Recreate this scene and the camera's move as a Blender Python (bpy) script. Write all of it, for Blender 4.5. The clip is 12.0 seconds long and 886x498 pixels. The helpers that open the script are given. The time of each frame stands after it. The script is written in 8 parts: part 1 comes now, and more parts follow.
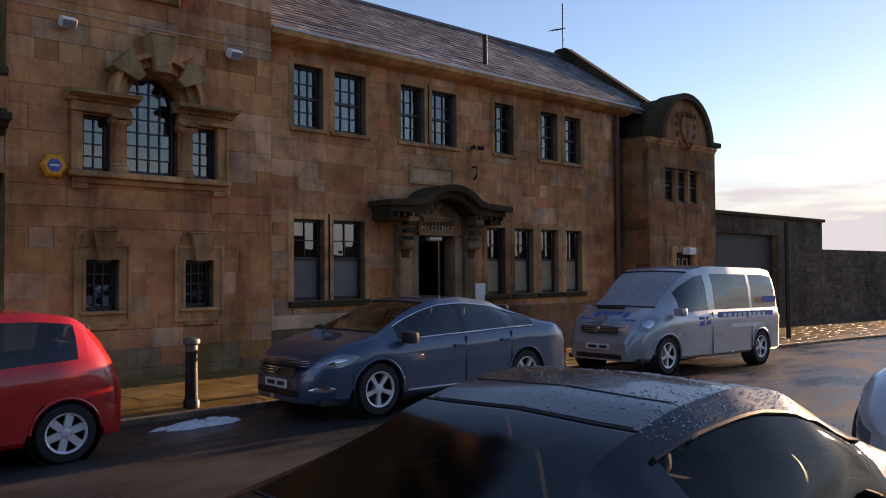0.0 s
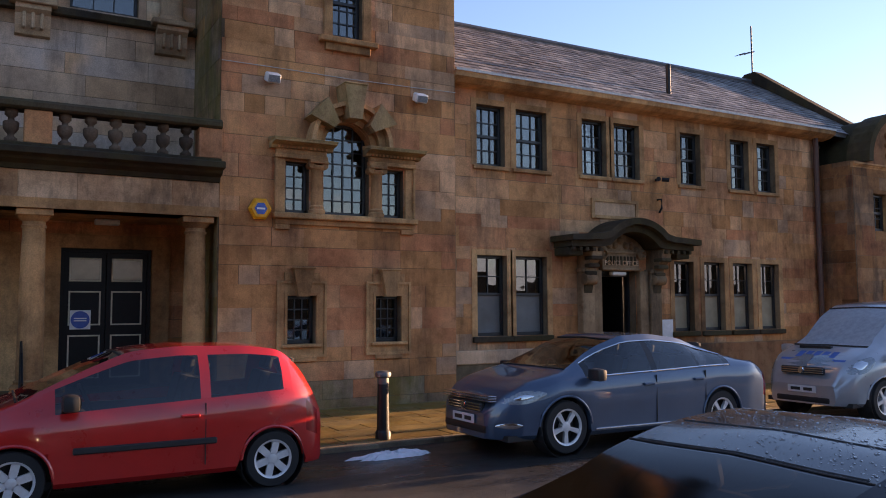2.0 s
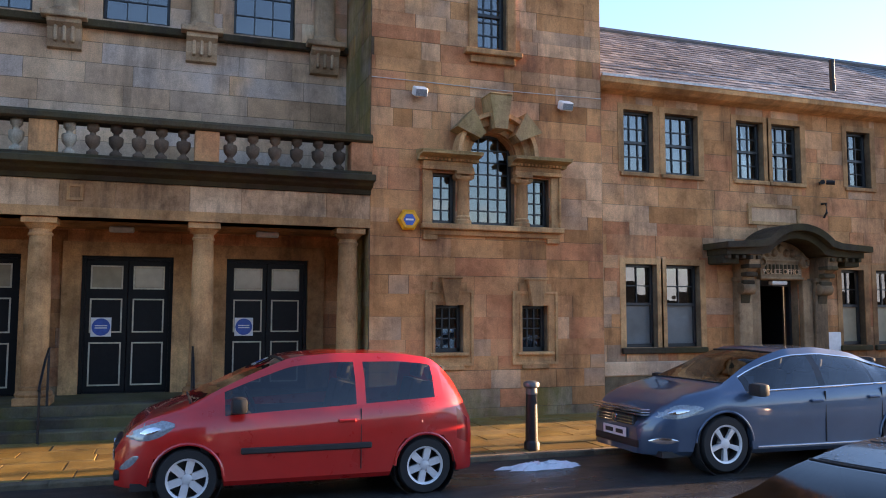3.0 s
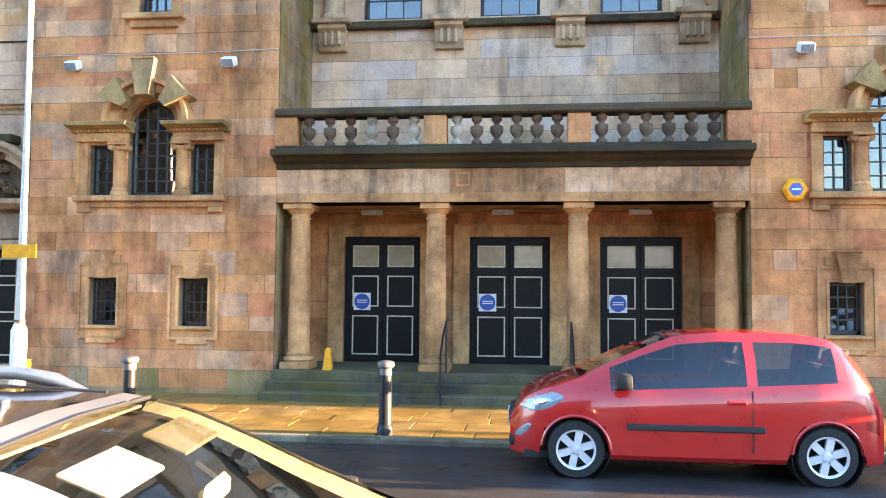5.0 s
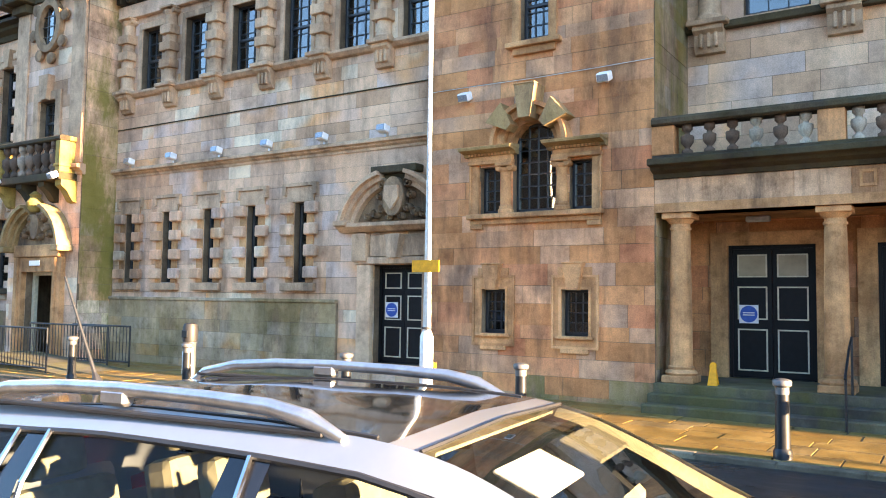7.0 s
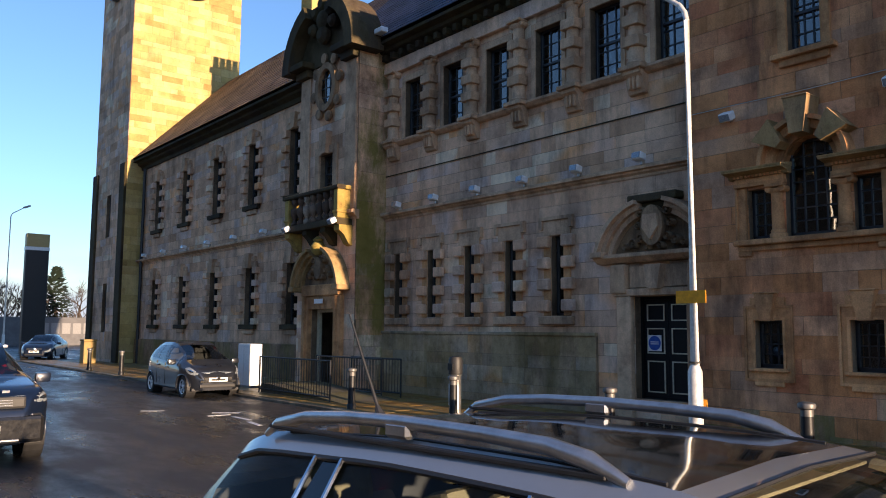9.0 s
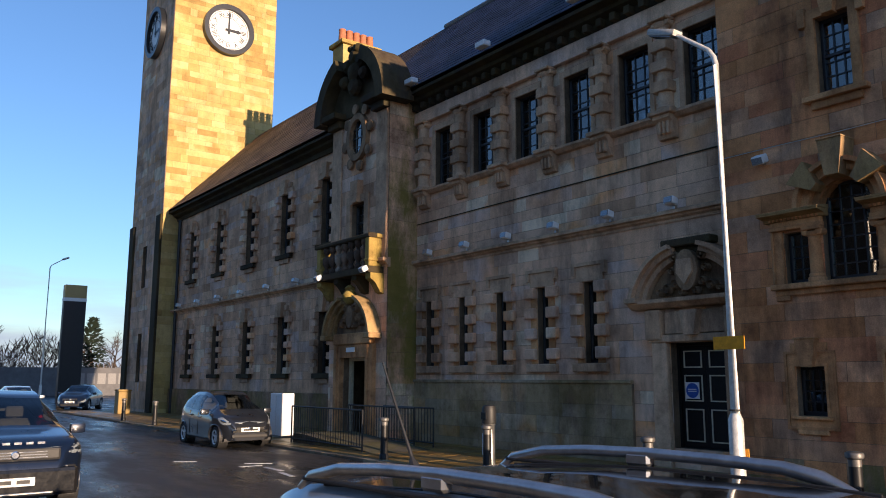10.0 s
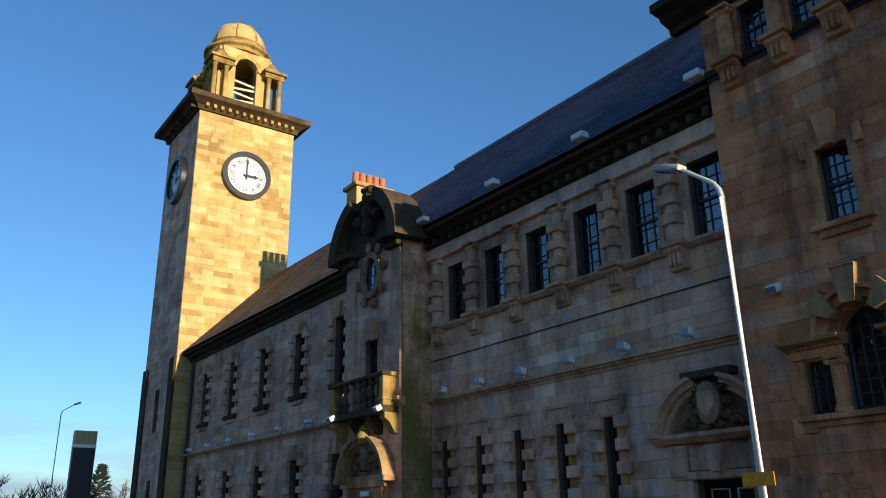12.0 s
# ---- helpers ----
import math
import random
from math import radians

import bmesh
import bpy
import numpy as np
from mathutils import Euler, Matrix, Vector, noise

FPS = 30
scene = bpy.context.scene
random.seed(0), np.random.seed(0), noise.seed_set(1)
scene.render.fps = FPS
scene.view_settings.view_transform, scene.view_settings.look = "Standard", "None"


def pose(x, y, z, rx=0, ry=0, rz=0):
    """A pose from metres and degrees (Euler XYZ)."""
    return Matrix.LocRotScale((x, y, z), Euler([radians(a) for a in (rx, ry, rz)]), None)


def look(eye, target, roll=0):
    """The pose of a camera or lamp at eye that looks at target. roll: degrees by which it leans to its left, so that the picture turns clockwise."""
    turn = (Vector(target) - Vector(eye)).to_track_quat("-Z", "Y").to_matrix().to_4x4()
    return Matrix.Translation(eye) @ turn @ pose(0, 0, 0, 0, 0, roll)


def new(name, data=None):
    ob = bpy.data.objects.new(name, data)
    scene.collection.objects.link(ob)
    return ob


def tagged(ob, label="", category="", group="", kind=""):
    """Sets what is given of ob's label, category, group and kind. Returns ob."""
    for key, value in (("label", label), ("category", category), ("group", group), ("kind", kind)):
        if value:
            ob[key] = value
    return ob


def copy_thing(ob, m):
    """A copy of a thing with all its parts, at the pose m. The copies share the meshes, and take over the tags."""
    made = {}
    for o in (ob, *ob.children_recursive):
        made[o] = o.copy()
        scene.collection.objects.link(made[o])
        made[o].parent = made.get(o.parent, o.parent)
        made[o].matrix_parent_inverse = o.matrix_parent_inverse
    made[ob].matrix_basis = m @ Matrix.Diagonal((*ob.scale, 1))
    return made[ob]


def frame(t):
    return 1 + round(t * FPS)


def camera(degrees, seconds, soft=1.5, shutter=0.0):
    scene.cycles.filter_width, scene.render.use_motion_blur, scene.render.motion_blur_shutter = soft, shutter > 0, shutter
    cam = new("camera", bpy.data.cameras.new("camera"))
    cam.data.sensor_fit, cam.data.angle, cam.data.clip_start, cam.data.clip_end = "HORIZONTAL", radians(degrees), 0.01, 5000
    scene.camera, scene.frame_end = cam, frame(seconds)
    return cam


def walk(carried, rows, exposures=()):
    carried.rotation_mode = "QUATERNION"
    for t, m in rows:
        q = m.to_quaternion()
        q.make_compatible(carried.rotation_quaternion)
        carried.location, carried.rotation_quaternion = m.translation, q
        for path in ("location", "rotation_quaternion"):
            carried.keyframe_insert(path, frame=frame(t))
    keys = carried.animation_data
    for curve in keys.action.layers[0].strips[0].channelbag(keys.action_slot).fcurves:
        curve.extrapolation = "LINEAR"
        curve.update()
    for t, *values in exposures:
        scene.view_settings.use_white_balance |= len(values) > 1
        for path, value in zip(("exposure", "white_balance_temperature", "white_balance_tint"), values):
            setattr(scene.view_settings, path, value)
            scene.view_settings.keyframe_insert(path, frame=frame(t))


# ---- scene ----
cam = camera(58.0, 12.0, soft=1.0)
PATH = [
    (0, (0.751, -13.365, 1.821), (2.09, -11.88, 1.876), -0.4),
    (0.5, (0.735, -13.357, 1.821), (2.053, -11.856, 1.923), -0.6),
    (1, (0.719, -13.348, 1.822), (1.96, -11.786, 1.949), -0.7),
    (1.5, (0.7, -13.336, 1.824), (1.808, -11.677, 1.961), -0.5),
    (2, (0.677, -13.321, 1.825), (1.654, -11.582, 1.971), -0.3),
    (2.5, (0.649, -13.306, 1.826), (1.469, -11.488, 1.985), -0.1),
    (3, (0.615, -13.29, 1.826), (1.268, -11.408, 1.996), 0.1),
    (3.2, (0.599, -13.285, 1.826), (1.166, -11.375, 1.996), 0.1),
    (4.8, (0.457, -13.259, 1.818), (0.324, -11.267, 1.936), 0.7),
    (5, (0.442, -13.259, 1.818), (0.216, -11.275, 1.928), 0.5),
    (5.5, (0.412, -13.266, 1.818), (-0.025, -11.317, 1.921), 0.4),
    (6, (0.386, -13.278, 1.817), (-0.231, -11.378, 1.922), 0.4),
    (6.5, (0.359, -13.287, 1.817), (-0.489, -11.48, 1.943), 0.7),
    (7, (0.328, -13.288, 1.817), (-0.751, -11.61, 1.945), 0.8),
    (7.5, (0.299, -13.285, 1.818), (-0.954, -11.73, 1.927), 0.4),
    (7.7, (0.289, -13.283, 1.818), (-1.021, -11.775, 1.922), 0.5),
    (9.5, (0.215, -13.259, 1.825), (-1.363, -12.057, 2.076), 0.2),
    (10, (0.198, -13.253, 1.826), (-1.382, -12.07, 2.146), 0.1),
    (10.5, (0.188, -13.248, 1.826), (-1.405, -12.116, 2.256), -0.2),
    (11, (0.183, -13.242, 1.827), (-1.41, -12.148, 2.343), -0.6),
    (11.5, (0.18, -13.236, 1.827), (-1.385, -12.137, 2.411), -0.7),
    (12, (0.181, -13.23, 1.827), (-1.352, -12.121, 2.477), -0.9),
]
EXPOSURES = [(0, 1.05, 8300, 34), (1.5, 1.4, 8400, 37), (3.0, 2.45, 7900, 29), (4.8, 3.85, 8100, 21), (5.5, 3.9, 8100, 22), (6.4, 3.62, 7900, 22), (7.0, 3.55, 7700, 20), (7.6, 3.05, 7400, 20),
             (8.6, 1.45, 6700, 19), (9.5, 0.93, 6600, 29), (10.5, 0.65, 6100, 15), (12, 0.58, 5800, 11)]
# places of the two near cars (tail x, centre y, turn) and of the lamp post
COUPE, ESTATE, POLE = (1.59, -11.42, 1.9), (-3.42, -11.21, 6.3), (-7.1, -2.2)
walk(cam, [(t, look(e, g, r)) for t, e, g, r in PATH], EXPOSURES)

# ---- world and sun ----
SUN_EL, SUN_AZ = 7.0, 1.3          # degrees: height; turn from +x towards the building
world = bpy.data.worlds.new("sky")
scene.world = world
world.use_nodes = True
wn = world.node_tree.nodes
sky = wn.new("ShaderNodeTexSky")
sky.sky_type = "NISHITA"
sky.sun_disc = False
sky.sun_elevation = radians(SUN_EL)
sky.sun_rotation = radians(90 - SUN_AZ)
sky.air_density, sky.dust_density, sky.ozone_density = 1.0, 0.15, 3.6
wn["Background"].inputs["Strength"].default_value = 0.15
wl = world.node_tree.links
wco = wn.new("ShaderNodeTexCoord").outputs["Generated"]
wmap = wn.new("ShaderNodeMapping")
wmap.inputs["Scale"].default_value = (2.2, 2.2, 16.0)
wl.new(wco, wmap.inputs["Vector"])
cloud = wn.new("ShaderNodeTexNoise")
cloud.inputs["Scale"].default_value, cloud.inputs["Detail"].default_value = 1.6, 6.0
wl.new(wmap.outputs["Vector"], cloud.inputs["Vector"])
wsep = wn.new("ShaderNodeSeparateXYZ")
wl.new(wco, wsep.inputs[0])
wup = wn.new("ShaderNodeMapRange")
wup.inputs["From Min"].default_value, wup.inputs["From Max"].default_value = 0.03, 0.2
wup.inputs["To Min"].default_value, wup.inputs["To Max"].default_value = 0.36, -0.35
wl.new(wsep.outputs["Z"], wup.inputs["Value"])
wadd = wn.new("ShaderNodeMath")
wl.new(cloud.outputs["Fac"], wadd.inputs[0])
weast = wn.new("ShaderNodeMath")           # the bank of cloud is thickest towards the sun
weast.operation = "MULTIPLY_ADD"
weast.inputs[1].default_value = 0.09
wl.new(wsep.outputs["X"], weast.inputs[0])
wl.new(wup.outputs[0], weast.inputs[2])
wl.new(weast.outputs[0], wadd.inputs[1])
wramp = wn.new("ShaderNodeValToRGB")
wramp.color_ramp.elements[0].position, wramp.color_ramp.elements[1].position = 0.5, 0.8
wl.new(wadd.outputs[0], wramp.inputs["Fac"])
wmix = wn.new("ShaderNodeMix")
wmix.data_type = "RGBA"
wmix.inputs[7].default_value = (2.0, 2.45, 2.75, 1)
wl.new(wramp.outputs["Color"], wmix.inputs[0])
wl.new(sky.outputs["Color"], wmix.inputs[6])
wl.new(wmix.outputs[2], wn["Background"].inputs["Color"])
sun_data = bpy.data.lights.new("sun", "SUN")
sun_data.energy, sun_data.angle, sun_data.color = 5.0, radians(0.5), (1.0, 0.78, 0.5)
sun = new("sun", sun_data)
_d = Vector((math.cos(radians(SUN_EL)) * math.cos(radians(SUN_AZ)), math.cos(radians(SUN_EL)) * math.sin(radians(SUN_AZ)), math.sin(radians(SUN_EL))))
sun.matrix_world = look((60, 0, 40), Vector((60, 0, 40)) - _d)


# ---- materials ----
def mat_nodes(name):
    m = bpy.data.materials.new(name)
    m.use_nodes = True
    nt = m.node_tree
    return m, nt, nt.nodes["Principled BSDF"]


def ramp(nt, fac, stops):
    r = nt.nodes.new("ShaderNodeValToRGB")
    while len(r.color_ramp.elements) < len(stops):
        r.color_ramp.elements.new(0.5)
    for e, (p, c) in zip(r.color_ramp.elements, stops):
        e.position, e.color = p, (*c, 1)
    nt.links.new(fac, r.inputs["Fac"])
    return r.outputs["Color"]


def noise_tex(nt, scale, detail=4.0, rough=0.6, stretch=None):
    co = nt.nodes.new("ShaderNodeNewGeometry").outputs["Position"]
    if stretch:
        mp = nt.nodes.new("ShaderNodeMapping")
        mp.inputs["Scale"].default_value = stretch
        nt.links.new(co, mp.inputs["Vector"])
        co = mp.outputs["Vector"]
    n = nt.nodes.new("ShaderNodeTexNoise")
    n.inputs["Scale"].default_value, n.inputs["Detail"].default_value, n.inputs["Roughness"].default_value = scale, detail, rough
    nt.links.new(co, n.inputs["Vector"])
    return n.outputs["Fac"]


def mix(nt, a, b, fac, mode="MIX"):
    x = nt.nodes.new("ShaderNodeMix")
    x.data_type, x.blend_type = "RGBA", mode
    for sock, v in ((x.inputs[6], a), (x.inputs[7], b), (x.inputs[0], fac)):
        if isinstance(v, (int, float)):
            sock.default_value = v
        elif isinstance(v, tuple):
            sock.default_value = (*v, 1)
        else:
            nt.links.new(v, sock)
    return x.outputs[2]


def maths(nt, op, a, b=0.0):
    x = nt.nodes.new("ShaderNodeMath")
    x.operation = op
    for sock, v in zip(x.inputs, (a, b)):
        if isinstance(v, (int, float)):
            sock.default_value = v
        else:
            nt.links.new(v, sock)
    return x.outputs[0]


def bump(nt, bsdf, height, strength, dist=0.01):
    b = nt.nodes.new("ShaderNodeBump")
    b.inputs["Strength"].default_value, b.inputs["Distance"].default_value = strength, dist
    nt.links.new(height, b.inputs["Height"])
    nt.links.new(b.outputs["Normal"], bsdf.inputs["Normal"])


def piece_random(nt):
    o = nt.nodes.new("ShaderNodeObjectInfo").outputs["Random"]
    g = nt.nodes.new("ShaderNodeNewGeometry").outputs["Random Per Island"]
    return maths(nt, "FRACT", maths(nt, "ADD", o, g))


def stone(name, stops, moss=0.0, soot=0.35, grain=48.0, rough=0.9, relief=0.3, blotch=1.0):
    """Sandstone: a tone for each block that drifts along the wall, cloudy stains, streaks of soot and, on some, moss."""
    m, nt, b = mat_nodes(name)
    drift = maths(nt, "MULTIPLY", maths(nt, "SUBTRACT", noise_tex(nt, 0.38, 3.0, 0.5), 0.4), 0.9)
    tone = maths(nt, "ADD", maths(nt, "MULTIPLY", piece_random(nt), 0.92), drift)
    c = ramp(nt, tone, [(p, tuple(min(0.8, 1.32 * v) for v in q)) for p, q in stops])
    big = noise_tex(nt, 0.5, 6.0, 0.68)
    c = mix(nt, c, ramp(nt, big, [(0.36, (0.42, 0.35, 0.3)), (0.56, (1.16, 1.12, 1.07))]), 0.85 * blotch, "MULTIPLY")
    mid = noise_tex(nt, 2.6, 7.0, 0.72)
    c = mix(nt, c, ramp(nt, mid, [(0.32, (0.5, 0.46, 0.43)), (0.47, (0.98, 0.97, 0.96)), (0.66, (1.28, 1.26, 1.2))]), 0.75 * blotch, "MULTIPLY")
    run = noise_tex(nt, 3.0, 5.0, 0.65, (1.6, 1.6, 0.14))
    c = mix(nt, c, ramp(nt, run, [(0.34, (0.7, 0.67, 0.64)), (0.52, (1.0, 1.0, 1.0))]), 0.6 * blotch, "MULTIPLY")
    streak = noise_tex(nt, 1.2, 6.0, 0.72, (1.0, 1.0, 0.22))
    c = mix(nt, c, (0.04, 0.034, 0.029), maths(nt, "MULTIPLY", ramp(nt, streak, [(0.5, (0, 0, 0)), (0.64, (1, 1, 1))]), soot))
    if moss:
        g = noise_tex(nt, 0.8, 6.0, 0.7, (1.0, 1.0, 0.45))
        c = mix(nt, c, (0.16, 0.145, 0.02), maths(nt, "MULTIPLY", ramp(nt, g, [(0.4, (0, 0, 0)), (0.56, (1, 1, 1))]), moss))
    fine = noise_tex(nt, grain, 7.0, 0.75)
    c = mix(nt, c, ramp(nt, fine, [(0.32, (0.66, 0.64, 0.62)), (0.64, (1.2, 1.2, 1.18))]), 0.75, "MULTIPLY")
    nt.links.new(c, b.inputs["Base Color"])
    b.inputs["Roughness"].default_value = rough
    b.inputs["Specular IOR Level"].default_value = 0.25
    bump(nt, b, maths(nt, "ADD", fine, maths(nt, "MULTIPLY", mid, 1.5)), relief, 0.01)
    return m


def plain(name, col, rough=0.5, metal=0.0, var=0.25, scale=12.0, coat=0.0, spec=0.5):
    """Paint, metal, rubber or plastic with a little wear and dust."""
    m, nt, b = mat_nodes(name)
    n = noise_tex(nt, scale, 5.0, 0.65)
    lo, hi = tuple(x * (1 - var) for x in col), tuple(min(1.0, x * (1 + var * 0.6)) for x in col)
    nt.links.new(ramp(nt, n, [(0.3, lo), (0.7, hi)]), b.inputs["Base Color"])
    nt.links.new(maths(nt, "ADD", maths(nt, "MULTIPLY", n, 0.2), rough - 0.1), b.inputs["Roughness"])
    b.inputs["Metallic"].default_value = metal
    b.inputs["Coat Weight"].default_value = coat
    b.inputs["Coat Roughness"].default_value = 0.04
    b.inputs["Specular IOR Level"].default_value = spec
    return m


def glass(name, tint=(0.9, 0.95, 0.95), rough=0.015, clear=0.75, ior=1.5, gain=1.6, base=0.02):
    """A pane: it lets light through and mirrors more at a slant."""
    m = bpy.data.materials.new(name)
    m.use_nodes = True
    nt = m.node_tree
    nt.nodes.clear()
    out = nt.nodes.new("ShaderNodeOutputMaterial")
    tr = nt.nodes.new("ShaderNodeBsdfTransparent")
    tr.inputs["Color"].default_value = (*[x * clear for x in tint], 1)
    gl = nt.nodes.new("ShaderNodeBsdfGlossy")
    gl.inputs["Roughness"].default_value = rough
    fr = nt.nodes.new("ShaderNodeFresnel")
    fr.inputs["IOR"].default_value = ior
    wav = noise_tex(nt, 1.3, 2.0, 0.5)
    bp = nt.nodes.new("ShaderNodeBump")
    bp.inputs["Strength"].default_value, bp.inputs["Distance"].default_value = 0.12, 0.05
    nt.links.new(wav, bp.inputs["Height"])
    nt.links.new(bp.outputs["Normal"], gl.inputs["Normal"])
    mx = nt.nodes.new("ShaderNodeMixShader")
    nt.links.new(maths(nt, "ADD", maths(nt, "MULTIPLY", fr.outputs[0], gain), base), mx.inputs[0])
    nt.links.new(tr.outputs[0], mx.inputs[1])
    nt.links.new(gl.outputs[0], mx.inputs[2])
    nt.links.new(mx.outputs[0], out.inputs[0])
    return m


WARM = [(0.0, (0.274, 0.131, 0.057)), (0.2, (0.410, 0.203, 0.090)), (0.4, (0.467, 0.248, 0.119)), (0.6, (0.399, 0.167, 0.086)), (0.8, (0.490, 0.279, 0.152)), (0.92, (0.331, 0.225, 0.160)), (1.0, (0.536, 0.333, 0.205))]
PALE = [(0.0, (0.351, 0.231, 0.150)), (0.25, (0.533, 0.357, 0.239)), (0.45, (0.427, 0.317, 0.244)), (0.65, (0.579, 0.410, 0.282)), (0.82, (0.457, 0.390, 0.357)), (0.94, (0.609, 0.330, 0.164)), (1.0, (0.670, 0.515, 0.401))]
# gold of the low sun mixed into the stone colour
SUNGOLD = [(0.0, (0.30, 0.215, 0.075)), (0.3, (0.37, 0.275, 0.1)), (0.55, (0.41, 0.31, 0.125)), (0.8, (0.46, 0.36, 0.17)), (0.92, (0.36, 0.25, 0.09)), (1.0, (0.27, 0.185, 0.065))]
WARM = [(p, (r * 1.05, g * 0.95, b * 0.9)) for p, (r, g, b) in WARM]
PALE = [(p, (r * 1.04, g * 0.96, b * 0.92)) for p, (r, g, b) in PALE]
M_WARM = stone("warm_sandstone", WARM, soot=0.5, blotch=0.85)
M_PALE = stone("pale_sandstone", PALE, soot=0.4, blotch=0.6)
M_TRIM = stone("dressed_sandstone", [(0.0, (0.34, 0.175, 0.082)), (1.0, (0.47, 0.265, 0.13))], soot=0.4)
M_TRIMP = stone("pale_dressed_sandstone", [(0.0, (0.34, 0.225, 0.145)), (1.0, (0.47, 0.325, 0.22))], soot=0.5, blotch=0.8)
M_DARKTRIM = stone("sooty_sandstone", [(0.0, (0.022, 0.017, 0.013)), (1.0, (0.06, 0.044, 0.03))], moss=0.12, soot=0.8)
M_TRIMD = stone("sooted_dressed_sandstone", [(0.0, (0.15, 0.1, 0.062)), (1.0, (0.28, 0.19, 0.12))], soot=0.7)
M_MOSSY = stone("mossy_sandstone", PALE, moss=0.85)
M_ALGAE = stone("algae_stained_sandstone", [(p, (r * 0.62, g * 0.68, b * 0.66)) for p, (r, g, b) in PALE], moss=0.3, soot=0.35)
# darkened copy of the gold stone: cornice shadow held in the colour
M_SHADEGOLD = stone("shaded_golden_sandstone", [(0.0, (0.05, 0.036, 0.016)), (1.0, (0.13, 0.09, 0.035))], soot=0.6)
M_SUNGOLD = stone("sun_gold_sandstone", SUNGOLD, soot=0.12, blotch=0.4)
M_SUNGOLDTRIM = stone("sun_gold_dressed_sandstone", [(0.0, (0.27, 0.19, 0.06)), (1.0, (0.36, 0.26, 0.09))], soot=0.4, moss=0.3)
M_MORTAR = stone("lime_mortar", [(0.0, (0.11, 0.078, 0.052)), (1.0, (0.19, 0.14, 0.095))])
M_SOOTWARM = stone("sooty_warm_sandstone", [(p, tuple(v * 0.5 for v in c)) for p, c in WARM], soot=0.7)
M_GREENSTONE = stone("dark_greenish_sandstone", [(p, tuple(v * 0.55 for v in c)) for p, c in PALE], moss=0.55, soot=0.6)
# lichen, plus the yellow of grazing sun in the colour
M_SUNLICHEN = stone("sunlit_lichened_sandstone", [(0.0, (0.24, 0.155, 0.08)), (1.0, (0.36, 0.24, 0.13))], moss=0.22, soot=0.45)
M_STEP = stone("worn_step_stone", [(0.0, (0.05, 0.05, 0.042)), (1.0, (0.085, 0.08, 0.066))], moss=0.35)
M_BRICKWALL = stone("dark_brick", [(0.0, (0.05, 0.038, 0.031)), (0.5, (0.085, 0.062, 0.048)), (1.0, (0.12, 0.09, 0.07))], grain=45)
M_FRAME = plain("black_window_paint", (0.018, 0.02, 0.024), 0.35)
M_DOOR = plain("black_door_paint", (0.01, 0.01, 0.011), 0.5, spec=0.2)
M_CREAM = plain("cream_paint", (0.56, 0.5, 0.36), 0.5)
M_WHITE = plain("white_paint", (0.74, 0.75, 0.75), 0.5, var=0.12)
M_BLIND = plain("pale_blind", (0.5, 0.5, 0.47), 0.8)
# near-black base stands in for the dimness of unlit rooms
M_DARKROOM = plain("darkened_interior", (0.06, 0.055, 0.05), 0.9)
M_SLATE = stone("slate", [(0.0, (0.06, 0.06, 0.066)), (0.3, (0.11, 0.11, 0.118)), (0.7, (0.17, 0.165, 0.168)), (1.0, (0.25, 0.245, 0.25))], soot=0.1, rough=0.55)
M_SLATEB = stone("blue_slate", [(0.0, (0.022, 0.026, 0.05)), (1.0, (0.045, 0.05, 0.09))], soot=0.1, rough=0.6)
M_LEAD = plain("lead_gutter", (0.13, 0.14, 0.15), 0.45, 0.3)
M_IRON = plain("black_iron", (0.02, 0.021, 0.023), 0.45, 0.4)
M_STEEL = plain("brushed_steel", (0.5, 0.5, 0.5), 0.35, 0.9)
M_CHROME = plain("chrome", (0.75, 0.75, 0.76), 0.12, 1.0, 0.08)
M_COLLAR = plain("worn_grey_metal", (0.16, 0.155, 0.15), 0.5, 0.5)
M_NET = plain("net_curtain", (0.62, 0.62, 0.6), 0.9)
M_GALV = plain("pale_galvanised_pole", (0.62, 0.62, 0.6), 0.45, 0.35)
M_YELLOW = plain("yellow_plate", (0.95, 0.36, 0.01), 0.5)
M_DULLGOLD = plain("dull_gold_panel", (0.42, 0.3, 0.12), 0.5)
M_PALEGREY = plain("pale_grey_paint", (0.22, 0.22, 0.22), 0.7)
M_SIGNBLUE = plain("blue_sign", (0.02, 0.10, 0.42), 0.4)
M_TERRA = plain("terracotta", (0.42, 0.15, 0.07), 0.8)
M_TYRE = plain("tyre_rubber", (0.018, 0.018, 0.019), 0.8)
M_RIM = plain("silver_alloy", (0.72, 0.72, 0.73), 0.4, 0.35, 0.12)
M_BLACKPL = plain("black_plastic", (0.02, 0.02, 0.021), 0.55)
M_PILLAR = plain("gloss_black_pillar", (0.012, 0.012, 0.013), 0.16)
M_LENS = plain("headlamp_lens", (0.3, 0.34, 0.37), 0.12, 0.3, 0.4, 40.0)
M_REDLENS = plain("red_lamp_lens", (0.35, 0.01, 0.01), 0.15)
M_SEAT = plain("cream_upholstery", (0.4, 0.36, 0.24), 0.75)
M_SEATDIM = plain("dim_cream_lining", (0.16, 0.145, 0.1), 0.8)
M_SEATD = plain("dark_upholstery", (0.04, 0.04, 0.042), 0.8)
M_SNOW = plain("old_snow", (0.75, 0.78, 0.82), 0.7, var=0.15)
M_GLASS = glass("window_glass", clear=0.6, gain=1.5, base=0.1)
M_CARGLASS = glass("car_glass", (0.82, 0.9, 0.88), clear=0.5, gain=1.25, base=0.04)
